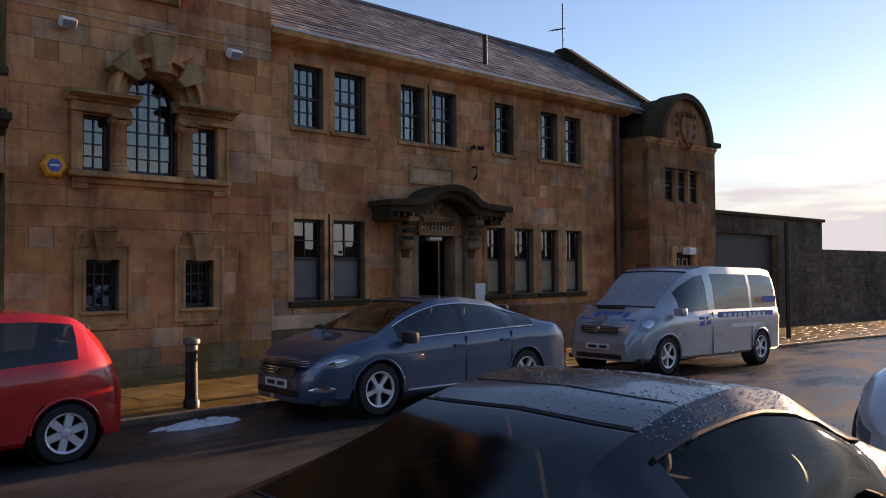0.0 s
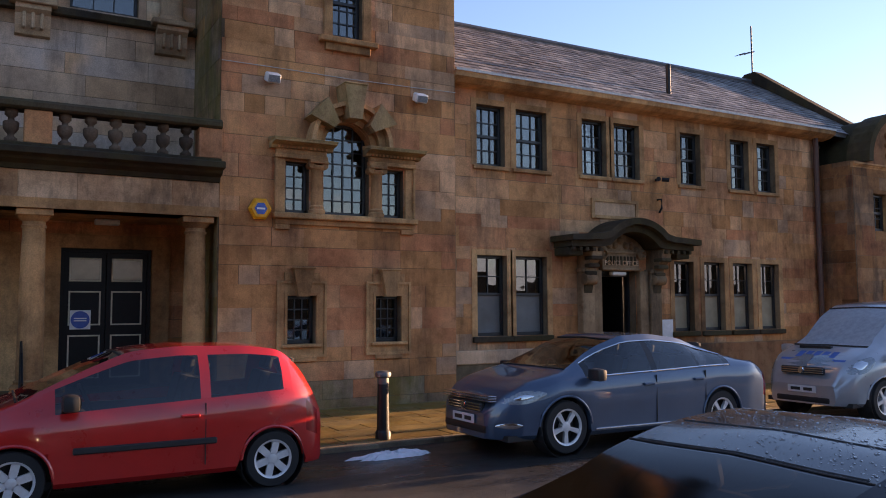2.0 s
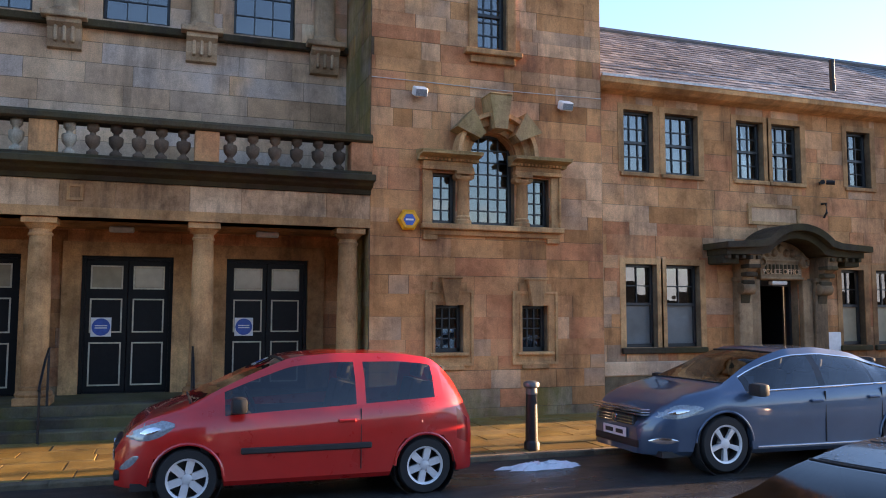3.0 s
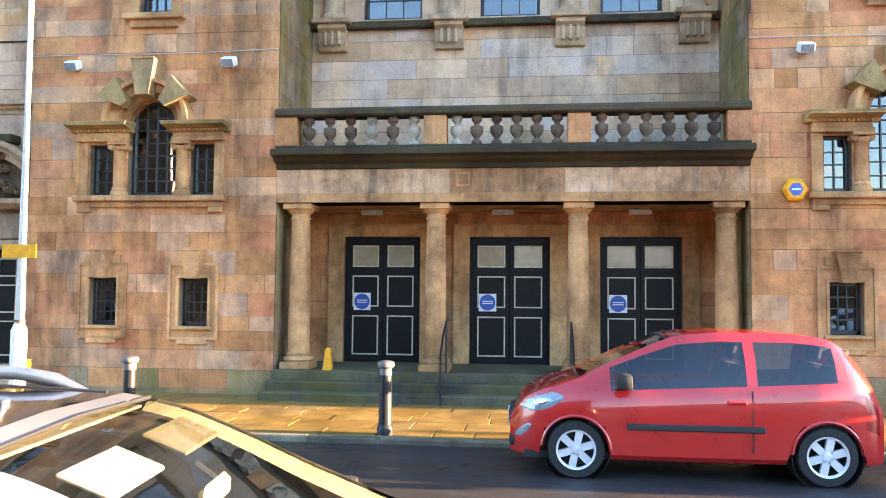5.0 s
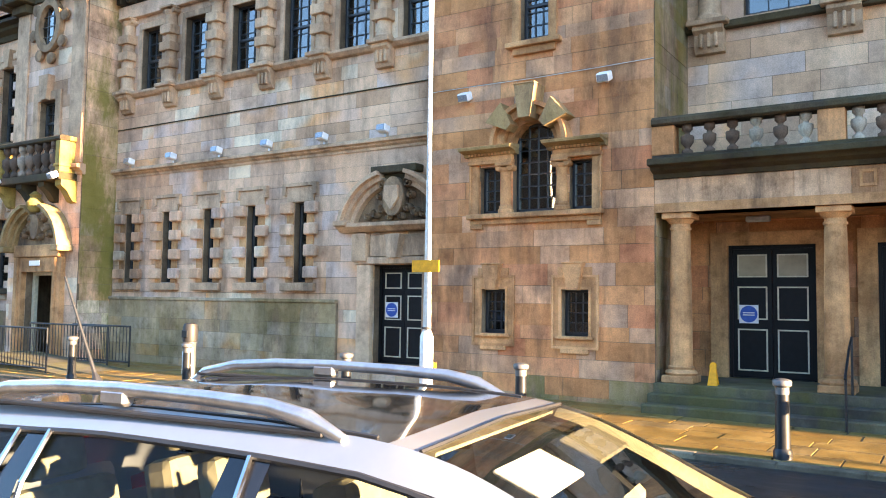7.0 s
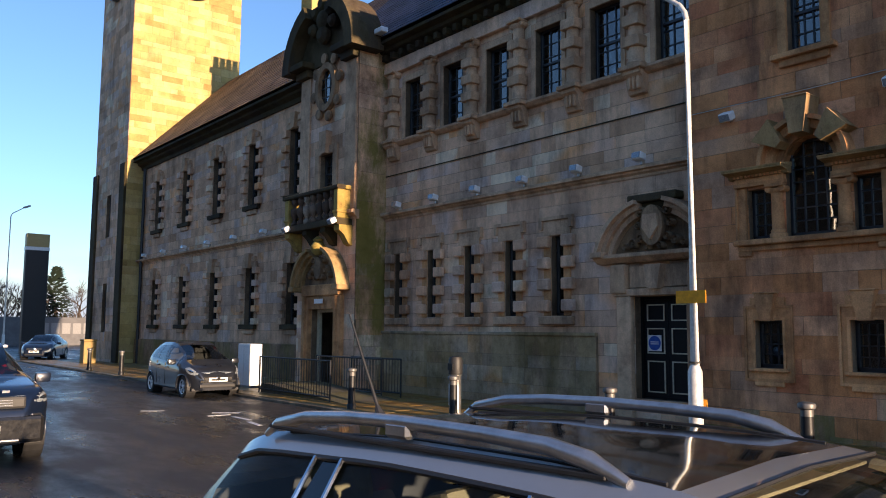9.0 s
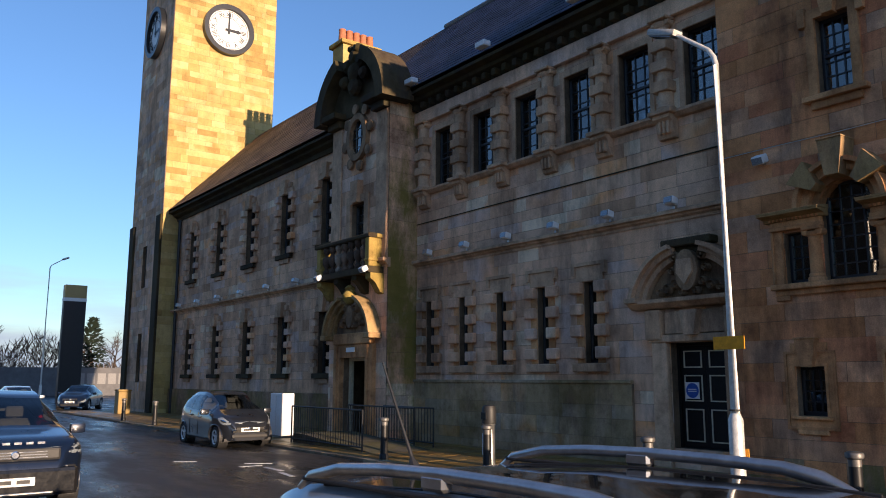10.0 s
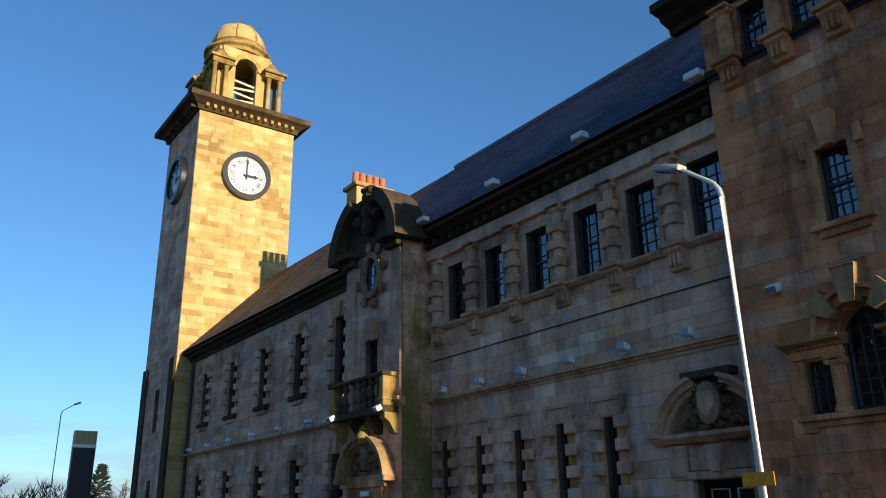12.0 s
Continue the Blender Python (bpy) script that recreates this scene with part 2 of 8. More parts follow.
M_TINTGLASS = glass("tinted_glass", (0.5, 0.55, 0.6), clear=0.35)
M_FROST = plain("frosted_film", (0.36, 0.29, 0.19), 0.45, coat=0.6, scale=3.0)
M_FILM = plain("grey_window_film", (0.15, 0.155, 0.15), 0.5, coat=1.0, scale=2.0)
M_LEAF = plain("bare_twigs", (0.07, 0.05, 0.035), 0.9)
M_CONIFER = plain("conifer_green", (0.02, 0.04, 0.022), 0.9)


def road_mat():
    m, nt, b = mat_nodes("wet_asphalt")
    fine, big, wet = noise_tex(nt, 60.0, 6.0, 0.8), noise_tex(nt, 0.35, 5.0, 0.6), noise_tex(nt, 0.6, 6.0, 0.65, (0.5, 1.3, 1))
    c = ramp(nt, fine, [(0.3, (0.018, 0.018, 0.02)), (0.62, (0.05, 0.048, 0.046)), (0.8, (0.1, 0.095, 0.088))])
    c = mix(nt, c, ramp(nt, big, [(0.3, (0.6, 0.6, 0.62)), (0.7, (1.15, 1.1, 1.05))]), 0.8, "MULTIPLY")
    nt.links.new(c, b.inputs["Base Color"])
    nt.links.new(ramp(nt, wet, [(0.38, (0.2, 0.2, 0.2)), (0.62, (0.62, 0.62, 0.62))]), b.inputs["Roughness"])
    bump(nt, b, fine, 0.55, 0.012)
    return m


def paving_mat():
    m, nt, b = mat_nodes("ochre_paving")
    c = ramp(nt, piece_random(nt), [(0.0, (0.22, 0.13, 0.035)), (0.5, (0.3, 0.19, 0.05)), (1.0, (0.26, 0.18, 0.075))])
    fine, big = noise_tex(nt, 28.0, 6.0, 0.75), noise_tex(nt, 1.4, 6.0, 0.7)
    c = mix(nt, c, ramp(nt, big, [(0.3, (0.45, 0.42, 0.4)), (0.65, (1.2, 1.15, 1.0))]), 0.8, "MULTIPLY")
    c = mix(nt, c, ramp(nt, fine, [(0.3, (0.6, 0.58, 0.55)), (0.7, (1.2, 1.2, 1.15))]), 0.8, "MULTIPLY")
    nt.links.new(c, b.inputs["Base Color"])
    nt.links.new(ramp(nt, big, [(0.35, (0.28, 0.28, 0.28)), (0.65, (0.65, 0.65, 0.65))]), b.inputs["Roughness"])
    bump(nt, b, fine, 0.5, 0.01)
    return m


M_ROAD, M_PAVE = road_mat(), paving_mat()
M_KERB = stone("granite_kerb", [(0.0, (0.12, 0.1, 0.075)), (1.0, (0.2, 0.17, 0.12))])
M_EARTH = stone("rough_ground", [(0.0, (0.08, 0.07, 0.05)), (1.0, (0.12, 0.1, 0.07))])


M_FROSTSCREEN = plain("frosted_windscreen", (0.3, 0.33, 0.36), 0.35)


def car_paint(name, col, metal=0.4, rough=0.3):
    return plain(name, col, rough, metal, 0.1, 3.0, 1.0, 0.5)


# ---- mesh helpers ----
def finish(name, bm, mat, parent=None, smooth=False):
    me = bpy.data.meshes.new(name)
    bm.to_mesh(me)
    bm.free()
    for mm in (mat if isinstance(mat, (list, tuple)) else [mat]):
        me.materials.append(mm)
    if smooth:
        me.shade_smooth()
        me.set_sharp_from_angle(angle=radians(38))
    ob = new(name, me)
    if parent is not None:
        ob.parent = parent
    return ob


def part(name, bm, mat, parent, label="", smooth=False):
    ob = finish(name, bm, mat, parent, smooth)
    return tagged(ob, label) if label else ob


def empty(name, m=None):
    ob = new(name)
    if m is not None:
        ob.matrix_basis = m
    return ob


def box(x0, x1, y0, y1, z0, z1, bev=0.0, bm=None):
    bm = bm or bmesh.new()
    xs, ys, zs = sorted((x0, x1)), sorted((y0, y1)), sorted((z0, z1))
    v = [bm.verts.new((x, y, z)) for x in xs for y in ys for z in zs]
    fs = [bm.faces.new([v[i] for i in f]) for f in ((0, 1, 3, 2), (4, 6, 7, 5), (0, 4, 5, 1), (2, 3, 7, 6), (0, 2, 6, 4), (1, 5, 7, 3))]
    if bev:
        es = list({e for f in fs for e in f.edges})
        bmesh.ops.bevel(bm, geom=es, offset=bev, segments=1 if bev < 0.03 else 2, affect="EDGES", profile=0.6)
    return bm


def lathe(profile, n=16, bm=None, m=None, cap=True):
    """Turns (radius, height) pairs about the z axis."""
    bm = bm or bmesh.new()
    m = m or Matrix()
    rings = [[bm.verts.new(m @ Vector((r * math.cos(2 * math.pi * i / n), r * math.sin(2 * math.pi * i / n), z))) for i in range(n)] for r, z in profile]
    for a, b in zip(rings, rings[1:]):
        for i in range(n):
            bm.faces.new((a[i], a[(i + 1) % n], b[(i + 1) % n], b[i]))
    if cap:
        bm.faces.new(rings[0][::-1])
        bm.faces.new(rings[-1])
    return bm


def tube(points, r, n=8, bm=None):
    """A round bar along points."""
    bm = bm or bmesh.new()
    pts = [Vector(p) for p in points]
    rings = []
    for i, p in enumerate(pts):
        d = (pts[min(i + 1, len(pts) - 1)] - pts[max(i - 1, 0)]).normalized()
        q = d.to_track_quat("Z", "Y").to_matrix()
        rr = r[i] if isinstance(r, (list, tuple)) else r
        rings.append([bm.verts.new(p + q @ Vector((rr * math.cos(2 * math.pi * k / n), rr * math.sin(2 * math.pi * k / n), 0))) for k in range(n)])
    for a, b in zip(rings, rings[1:]):
        for k in range(n):
            bm.faces.new((a[k], a[(k + 1) % n], b[(k + 1) % n], b[k]))
    bm.faces.new(rings[0][::-1])
    bm.faces.new(rings[-1])
    return bm


def extrude_poly(pts, y0, y1, bm=None):
    """A prism from an outline of (x, z), from y0 to y1."""
    bm = bm or bmesh.new()
    a = [bm.verts.new((x, y0, z)) for x, z in pts]
    b = [bm.verts.new((x, y1, z)) for x, z in pts]
    n = len(pts)
    bm.faces.new(a)
    bm.faces.new(b[::-1])
    for i in range(n):
        bm.faces.new((a[i], b[i], b[(i + 1) % n], a[(i + 1) % n]))
    bmesh.ops.recalc_face_normals(bm, faces=bm.faces[:])
    return bm


def sweep_x(profile, x0, x1, bm=None):
    """A moulding along x from an outline of (y, z)."""
    bm = bm or bmesh.new()
    a = [bm.verts.new((x0, y, z)) for y, z in profile]
    b = [bm.verts.new((x1, y, z)) for y, z in profile]
    n = len(profile)
    bm.faces.new(a)
    bm.faces.new(b[::-1])
    for i in range(n):
        bm.faces.new((a[i], b[i], b[(i + 1) % n], a[(i + 1) % n]))
    bmesh.ops.recalc_face_normals(bm, faces=bm.faces[:])
    return bm


def move_bm(bm, m):
    bmesh.ops.transform(bm, matrix=m, verts=bm.verts[:])
    return bm


def arc(cx, cz, r, a0, a1, n):
    return [(cx + r * math.cos(radians(a0 + (a1 - a0) * i / n)), cz + r * math.sin(radians(a0 + (a1 - a0) * i / n))) for i in range(n + 1)]


def oval(cx, cz, rx, rz, n=24, rev=False):
    p = [(cx + rx * math.cos(2 * math.pi * i / n), cz + rz * math.sin(2 * math.pi * i / n)) for i in range(n)]
    return p[::-1] if rev else p


def oval_ring(cx, cz, rx, rz, w, y0, y1, n=24):
    bm = bmesh.new()
    o, i = oval(cx, cz, rx + w, rz + w, n), oval(cx, cz, rx, rz, n)
    q = [[bm.verts.new((x, y, z)) for x, z in loop] for loop, y in ((o, y0), (o, y1), (i, y1), (i, y0))]
    for a, b in zip(q, q[1:] + q[:1]):
        for k in range(n):
            bm.faces.new((a[k], a[(k + 1) % n], b[(k + 1) % n], b[k]))
    bmesh.ops.recalc_face_normals(bm, faces=bm.faces[:])
    return bm


def wall_sheet(x0, x1, z0, z1, y, thick, holes):
    """A wall facing -y with openings (x0, x1, z0, z1) right through it."""
    xs = sorted({x0, x1, *[min(max(v, x0), x1) for h in holes for v in h[:2]]})
    zs = sorted({z0, z1, *[min(max(v, z0), z1) for h in holes for v in h[2:4]]})
    bm = bmesh.new()
    solid = lambda i, k: 0 <= i < len(xs) - 1 and 0 <= k < len(zs) - 1 and not any(
        h[0] - 1e-6 <= xs[i] and xs[i + 1] <= h[1] + 1e-6 and h[2] - 1e-6 <= zs[k] and zs[k + 1] <= h[3] + 1e-6 for h in holes)
    vs = {}

    def v(i, k, b):
        key = (i, k, b)
        if key not in vs:
            vs[key] = bm.verts.new((xs[i], y + (thick if b else 0), zs[k]))
        return vs[key]
    for i in range(len(xs) - 1):
        for k in range(len(zs) - 1):
            if not solid(i, k):
                continue
            bm.faces.new((v(i, k, 0), v(i + 1, k, 0), v(i + 1, k + 1, 0), v(i, k + 1, 0)))
            bm.faces.new((v(i, k, 1), v(i, k + 1, 1), v(i + 1, k + 1, 1), v(i + 1, k, 1)))
            if not solid(i - 1, k):
                bm.faces.new((v(i, k, 0), v(i, k + 1, 0), v(i, k + 1, 1), v(i, k, 1)))
            if not solid(i + 1, k):
                bm.faces.new((v(i + 1, k, 0), v(i + 1, k, 1), v(i + 1, k + 1, 1), v(i + 1, k + 1, 0)))
            if not solid(i, k - 1):
                bm.faces.new((v(i, k, 0), v(i, k, 1), v(i + 1, k, 1), v(i + 1, k, 0)))
            if not solid(i, k + 1):
                bm.faces.new((v(i, k + 1, 0), v(i + 1, k + 1, 0), v(i + 1, k + 1, 1), v(i, k + 1, 1)))
    return bm


# ---- ground ----
def gz(x):
    """The street falls gently beyond the town hall."""
    return -0.02 * max(0.0, x - 9.0) if x < 60 else -1.02


PAVE_Z, KERB_Y = 0.07, -3.7


def strip(name, xs, ys, lift, mat, label):
    bm = bmesh.new()
    rows = [[bm.verts.new((x, y, gz(x) + lift)) for y in ys] for x in xs]
    for a, b in zip(rows, rows[1:]):
        for j in range(len(ys) - 1):
            bm.faces.new((a[j], b[j], b[j + 1], a[j + 1]))
    return tagged(finish(name, bm, mat), label, "ground", kind="structure")


strip("ground", [-1500, -400, -120, -60, -30, 0, 9, 12, 18, 25, 40, 60, 120, 500, 1500], [-1500, -300, -60, -25, -13, -9, -5, KERB_Y, 6, 30, 300, 1500], 0.0, M_ROAD,
      "dark wet asphalt street with dull glossy patches")


def slab(name, xs, y0, y1, lift, mat, label, category="pavement"):
    bm = bmesh.new()
    prof = [[bm.verts.new((x, y, gz(x) + z)) for y, z in ((y0, -0.2), (y0, lift - 0.012), (y0 + 0.012, lift), (y1, lift), (y1, -0.2))] for x in xs]
    for a, b in zip(prof, prof[1:]):
        for j in range(4):
            bm.faces.new((a[j], b[j], b[j + 1], a[j + 1]))
    bm.faces.new(prof[0])
    bm.faces.new(prof[-1][::-1])
    bmesh.ops.recalc_face_normals(bm, faces=bm.faces[:])
    return tagged(finish(name, bm, mat), label, category, kind="structure")


pavement = slab("pavement", [-48, -20, 0, 9, 14, 20, 28, 44, 60], KERB_Y + 0.16, 0.7, PAVE_Z - 0.012, M_KERB, "ochre stained stone pavement, damp, in front of the town hall")
kerb = slab("kerb", [-48, -20, 0, 9, 14, 20, 28, 44, 60], KERB_Y, KERB_Y + 0.16, PAVE_Z - 0.02, M_KERB, "low worn granite kerb along the pavement", "kerb")
near_pavement = slab("pavement_near", [-48, -20, 0, 9, 14, 20, 28, 44, 60], -16.5, -12.9, 0.09, M_KERB, "plain grey pavement along the street")

# ---- masonry and openings ----
STONE_JOBS = []
WINDOWS = [0]


def masonry(name, x0, x1, z0, z1, y, holes, mat, label, thick=0.4, course=0.33, length=0.72, m=None, seed=0, pieces=True, parent=None):
    w = finish(name, wall_sheet(x0, x1, z0, z1, y + 0.005, thick, holes), M_MORTAR, parent)
    if m is not None:
        w.matrix_basis = m
    if parent is None:
        tagged(w, label, "wall", kind="structure")
    STONE_JOBS.append((w, x0, x1, z0, z1, y, holes, mat, course, length, seed, pieces))
    return w


PANE_MESHES = {}


def pane_mesh(w, h, mat):
    key = (round(w, 3), round(h, 3), mat.name)
    if key not in PANE_MESHES:
        me = bpy.data.meshes.new("pane")
        box(-w / 2, w / 2, -0.003, 0.003, -h / 2, h / 2).to_mesh(me)
        me.materials.append(mat)
        PANE_MESHES[key] = me
    return PANE_MESHES[key]


def sash(x0, x1, z0, z1, y, cols, rows, meet=0.5, label="", low_mat=None, m=None, arch=False, bars=True):
    """A window with frame, meeting rail, glazing bars and panes; y is the glass."""
    WINDOWS[0] += 1
    w = empty(f"window_{WINDOWS[0]}", m)
    tagged(w, label or "black-painted sash window with small panes in sandstone", "window", kind="structure")
    fw, bar = 0.055, 0.022
    bm = bmesh.new()
    for a, b, c, d in ((x0, x0 + fw, z0, z1), (x1 - fw, x1, z0, z1), (x0, x1, z0, z0 + fw * 1.3), (x0, x1, z1 - fw, z1)):
        box(a, b, y - 0.05, y + 0.05, c, d, 0.006, bm)
    part("window_frame", bm, M_FRAME, w)
    zm = z0 + (z1 - z0) * meet
    if meet:
        part("meeting_rail", box(x0 + fw, x1 - fw, y - 0.045, y + 0.02, zm - 0.03, zm + 0.03, 0.005), M_FRAME, w)
    xs = [x0 + fw + (x1 - x0 - 2 * fw) * i / cols for i in range(cols + 1)]
    zs = [z0 + fw + (z1 - z0 - 2 * fw) * i / rows for i in range(rows + 1)]
    if bars and not low_mat:
        for x in xs[1:-1]:
            part("glazing_bar", box(x - bar / 2, x + bar / 2, y - 0.025, y + 0.02, z0 + fw, z1 - fw), M_FRAME, w)
        for z in zs[1:-1]:
            if abs(z - zm) > 0.05 or not meet:
                part("glazing_bar", box(x0 + fw, x1 - fw, y - 0.02, y + 0.015, z - bar / 2, z + bar / 2), M_FRAME, w)
    cells = [(xs[i], xs[i + 1], zs[k], zs[k + 1], M_GLASS) for i in range(cols) for k in range(rows)]
    if low_mat:
        za, zb2 = zm, z1 - fw
        cells = [(xs[i], xs[i + 1], za + (zb2 - za) * k / 2, za + (zb2 - za) * (k + 1) / 2, M_GLASS) for i in range(cols) for k in range(2)]
        cells.append((x0 + fw, x1 - fw, z0 + fw, zm, low_mat))
        for x in xs[1:-1]:
            part("glazing_bar", box(x - bar / 2, x + bar / 2, y - 0.025, y + 0.02, zm, zb2), M_FRAME, w)
        part("glazing_bar", box(x0 + fw, x1 - fw, y - 0.02, y + 0.015, (za + zb2) / 2 - bar / 2, (za + zb2) / 2 + bar / 2), M_FRAME, w)
    for xa, xb, za, zb2, mt in cells:
        pn = new("pane", pane_mesh(xb - xa - 0.004, zb2 - za - 0.004, mt))
        pn.location = ((xa + xb) / 2, y + 0.004, (za + zb2) / 2)
        pn.rotation_euler = (random.uniform(-0.008, 0.008), 0, random.uniform(-0.008, 0.008))
        pn.parent = w
        pn.visible_shadow = False
    return w


def trim(name, bm, mat, label, category="stonework", parent=None):
    return tagged(finish(name, bm, mat, parent), label, category, kind="structure")


def cornice(name, x0, x1, y, z0, z1, out, mat, label, ends=0.0):
    h = z1 - z0
    pr = [(y + 0.05, z0), (y - out * 0.15, z0), (y - out * 0.2, z0 + h * 0.25), (y - out * 0.55, z0 + h * 0.4), (y - out * 0.6, z0 + h * 0.55), (y - out, z0 + h * 0.62), (y - out, z1 - 0.03), (y - out * 0.85, z1), (y + 0.05, z1)]
    return trim(name, sweep_x(pr, x0 - ends, x1 + ends), mat, label, "cornice")


def door_leafpair(x0, x1, z0, z1, y, label, sign=True, name="door_1", upper_glass=True):
    """A pair of black panelled leaves with cream mouldings and a blue round notice."""
    d = empty(name)
    tagged(d, label, "door", kind="structure")
    xm = (x0 + x1) / 2
    part("door_frame", wall_sheet(x0, x1, z0, z1, y - 0.06, 0.12, [(x0 + 0.06, x1 - 0.06, z0 + 0.01, z1 - 0.06)]), M_DOOR, d)
    for a, b in ((x0 + 0.062, xm - 0.004), (xm + 0.004, x1 - 0.062)):
        leaf = part("leaf", box(a, b, y - 0.02, y + 0.03, z0 + 0.012, z1 - 0.062, 0.004), M_DOOR, d)
        H = z1 - z0
        spans = ((z0 + 0.13, z0 + H * 0.37), (z0 + H * 0.44, z0 + H * 0.69), (z0 + H * 0.76, z1 - 0.16))
        for k, (c, e) in enumerate(spans):
            part("moulding", wall_sheet(a + 0.08, b - 0.08, c, e, y - 0.042, 0.02, [(a + 0.105, b - 0.105, c + 0.025, e - 0.025)]), M_CREAM, leaf)
            if k == 2 and upper_glass:
                part("panel", box(a + 0.107, b - 0.107, y - 0.032, y - 0.022, c + 0.027, e - 0.027), M_FROST, leaf)
    if sign:
        s = part("notice", box(x0 + 0.17, x0 + 0.5, y - 0.05, y - 0.044, z0 + 0.98, z0 + 1.31), M_WHITE, d, "white notice with a blue disc")
        part("disc", lathe([(0.15, 0), (0.15, 0.004)], 24, m=pose(x0 + 0.335, y - 0.051, z0 + 1.145, 90)), M_SIGNBLUE, s)
        for k in range(2):
            part("text_bar", box(x0 + 0.235, x0 + 0.435, y - 0.058, y - 0.056, z0 + 1.12 + 0.04 * k, z0 + 1.138 + 0.04 * k), M_WHITE, s)
    return d


# ---- pavilions ----
def pavilion(cx, tag):
    hw = 2.27
    x0, x1, zt = cx - hw, cx + hw, 12.2
    holes = []
    for s in (-1, 1):
        holes.append((cx + s * 0.83 - 0.26, cx + s * 0.83 + 0.26, 1.21, 2.04))
        holes.append((cx + s * 0.925 - 0.215, cx + s * 0.925 + 0.215, 3.48, 4.38))
    holes += [(cx - 0.44, cx + 0.44, 3.48, 5.16), (cx - 0.3, cx + 0.3, 6.76, 8.12)]
    for k in (-1.1, 0, 1.1):
        holes.append((cx + k - 0.3, cx + k + 0.3, 10.75, 11.85))
    w = masonry(f"wall_pavilion_{tag}", x0, x1, -0.3, zt, 0, holes, M_WARM, "warm brown sandstone wall of a projecting pavilion, sooty and patched", seed=cx)
    # small square windows
    for s in (-1, 1):
        c = cx + s * 0.83
        sash(c - 0.26, c + 0.26, 1.21, 2.04, 0.2, 3, 4, 0, "small black barred window in a moulded sandstone surround")
        bm = wall_sheet(c - 0.4, c + 0.4, 1.02, 2.26, -0.022, 0.05, [(c - 0.262, c + 0.262, 1.208, 2.042)])
        wall = trim("window_surround", bm, M_TRIM, "moulded sandstone surround with raised outer fillet")
        part("fillet", wall_sheet(c - 0.45, c + 0.45, 0.98, 2.3, -0.045, 0.04, [(c - 0.405, c + 0.405, 1.025, 2.255)]), M_TRIM, wall)
        part("inner_fillet", wall_sheet(c - 0.31, c + 0.31, 1.16, 2.09, -0.04, 0.02, [(c - 0.264, c + 0.264, 1.206, 2.044)]), M_TRIM, wall)
        part("sill", box(c - 0.36, c + 0.36, -0.09, 0.1, 1.15, 1.206, 0.01), M_TRIM, wall)
        part("apron", box(c - 0.27, c + 0.27, -0.05, 0.0, 0.9, 0.979, 0.01), M_TRIM, wall)
        key = extrude_poly([(c - 0.1, 2.03), (c + 0.1, 2.03), (c + 0.185, 2.5), (c - 0.185, 2.5)], -0.15, 0.02)
        part("keystone", key, M_TRIM, wall)
        for t in (-1, 1):
            part("key_flank", extrude_poly([(c + t * 0.12, 2.302), (c + t * 0.32, 2.302), (c + t * 0.32, 2.44), (c + t * 0.165, 2.44)], -0.05, 0.0), M_TRIM, wall)
        part("key_cap", box(c - 0.205, c + 0.205, -0.17, 0.0, 2.502, 2.53, 0.008), M_TRIM, wall)
    # window of three lights with an arched centre
    v = empty("window_surround")
    tagged(v, "carved sandstone three-light surround with columns, keystone and arch", "stonework", kind="structure")
    r, n = 0.44, 14
    spring = 4.72
    arch = bmesh.new()
    ring = arc(cx, spring, r, 0, 180, n)
    for (xa, za), (xb, zb) in zip(ring, ring[1:]):
        q = [(xa, za), (xa, 5.175), (xb, 5.175), (xb, zb)]
        extrude_poly(q, 0.0, 0.3, arch)
    part("arch_soffit", arch, M_TRIM, v)
    # voussoirs round the arch
    for a0, a1 in ((28, 57), (123, 152)):
        part("voussoir", extrude_poly([(cx + 0.46 * math.cos(radians((a0 + a1) / 2 - 9)), spring + 0.46 * math.sin(radians((a0 + a1) / 2 - 9))),
                                       (cx + 0.93 * math.cos(radians(a0)), spring + 0.93 * math.sin(radians(a0))),
                                       (cx + 0.93 * math.cos(radians(a1)), spring + 0.93 * math.sin(radians(a1))),
                                       (cx + 0.46 * math.cos(radians((a0 + a1) / 2 + 9)), spring + 0.46 * math.sin(radians((a0 + a1) / 2 + 9)))], -0.41, 0.0), M_SUNLICHEN, v)
    for ri, ro, out in ((0.45, 0.56, 0.08), (0.563, 0.7, 0.2), (0.703, 0.78, 0.34)):
        part("archivolt", extrude_poly(arc(cx, spring, ri, 0, 180, 20) + arc(cx, spring, ro, 180, 0, 20), -out, 0.0), M_TRIM, v)
    part("keystone", extrude_poly([(cx - 0.12, 5.17), (cx + 0.12, 5.17), (cx + 0.21, 5.78), (cx - 0.21, 5.78)], -0.44, 0.0), M_SUNLICHEN, v)
    part("key_cap", box(cx - 0.22, cx + 0.22, -0.46, 0.0, 5.782, 5.81, 0.008), M_SUNLICHEN, v)
    part("sill", box(cx - 1.38, cx + 1.38, -0.16, 0.0, 3.37, 3.47, 0.015), M_TRIM, v)
    part("apron", box(cx - 1.33, cx + 1.33, -0.07, 0.0, 3.27, 3.368, 0.01), M_TRIM, v)
    for s in (-1, 1):
        part("apron_drop", box(cx + s * 1.2 - 0.13, cx + s * 1.2 + 0.13, -0.07, 0.0, 3.18, 3.269, 0.01), M_TRIM, v)
    for s in (-1, 1):
        a, b = sorted((cx + s * 0.4, cx + s * 1.36))
        part("architrave", box(a, b, -0.13, 0.0, 4.42, 4.49, 0.008), M_TRIM, v)
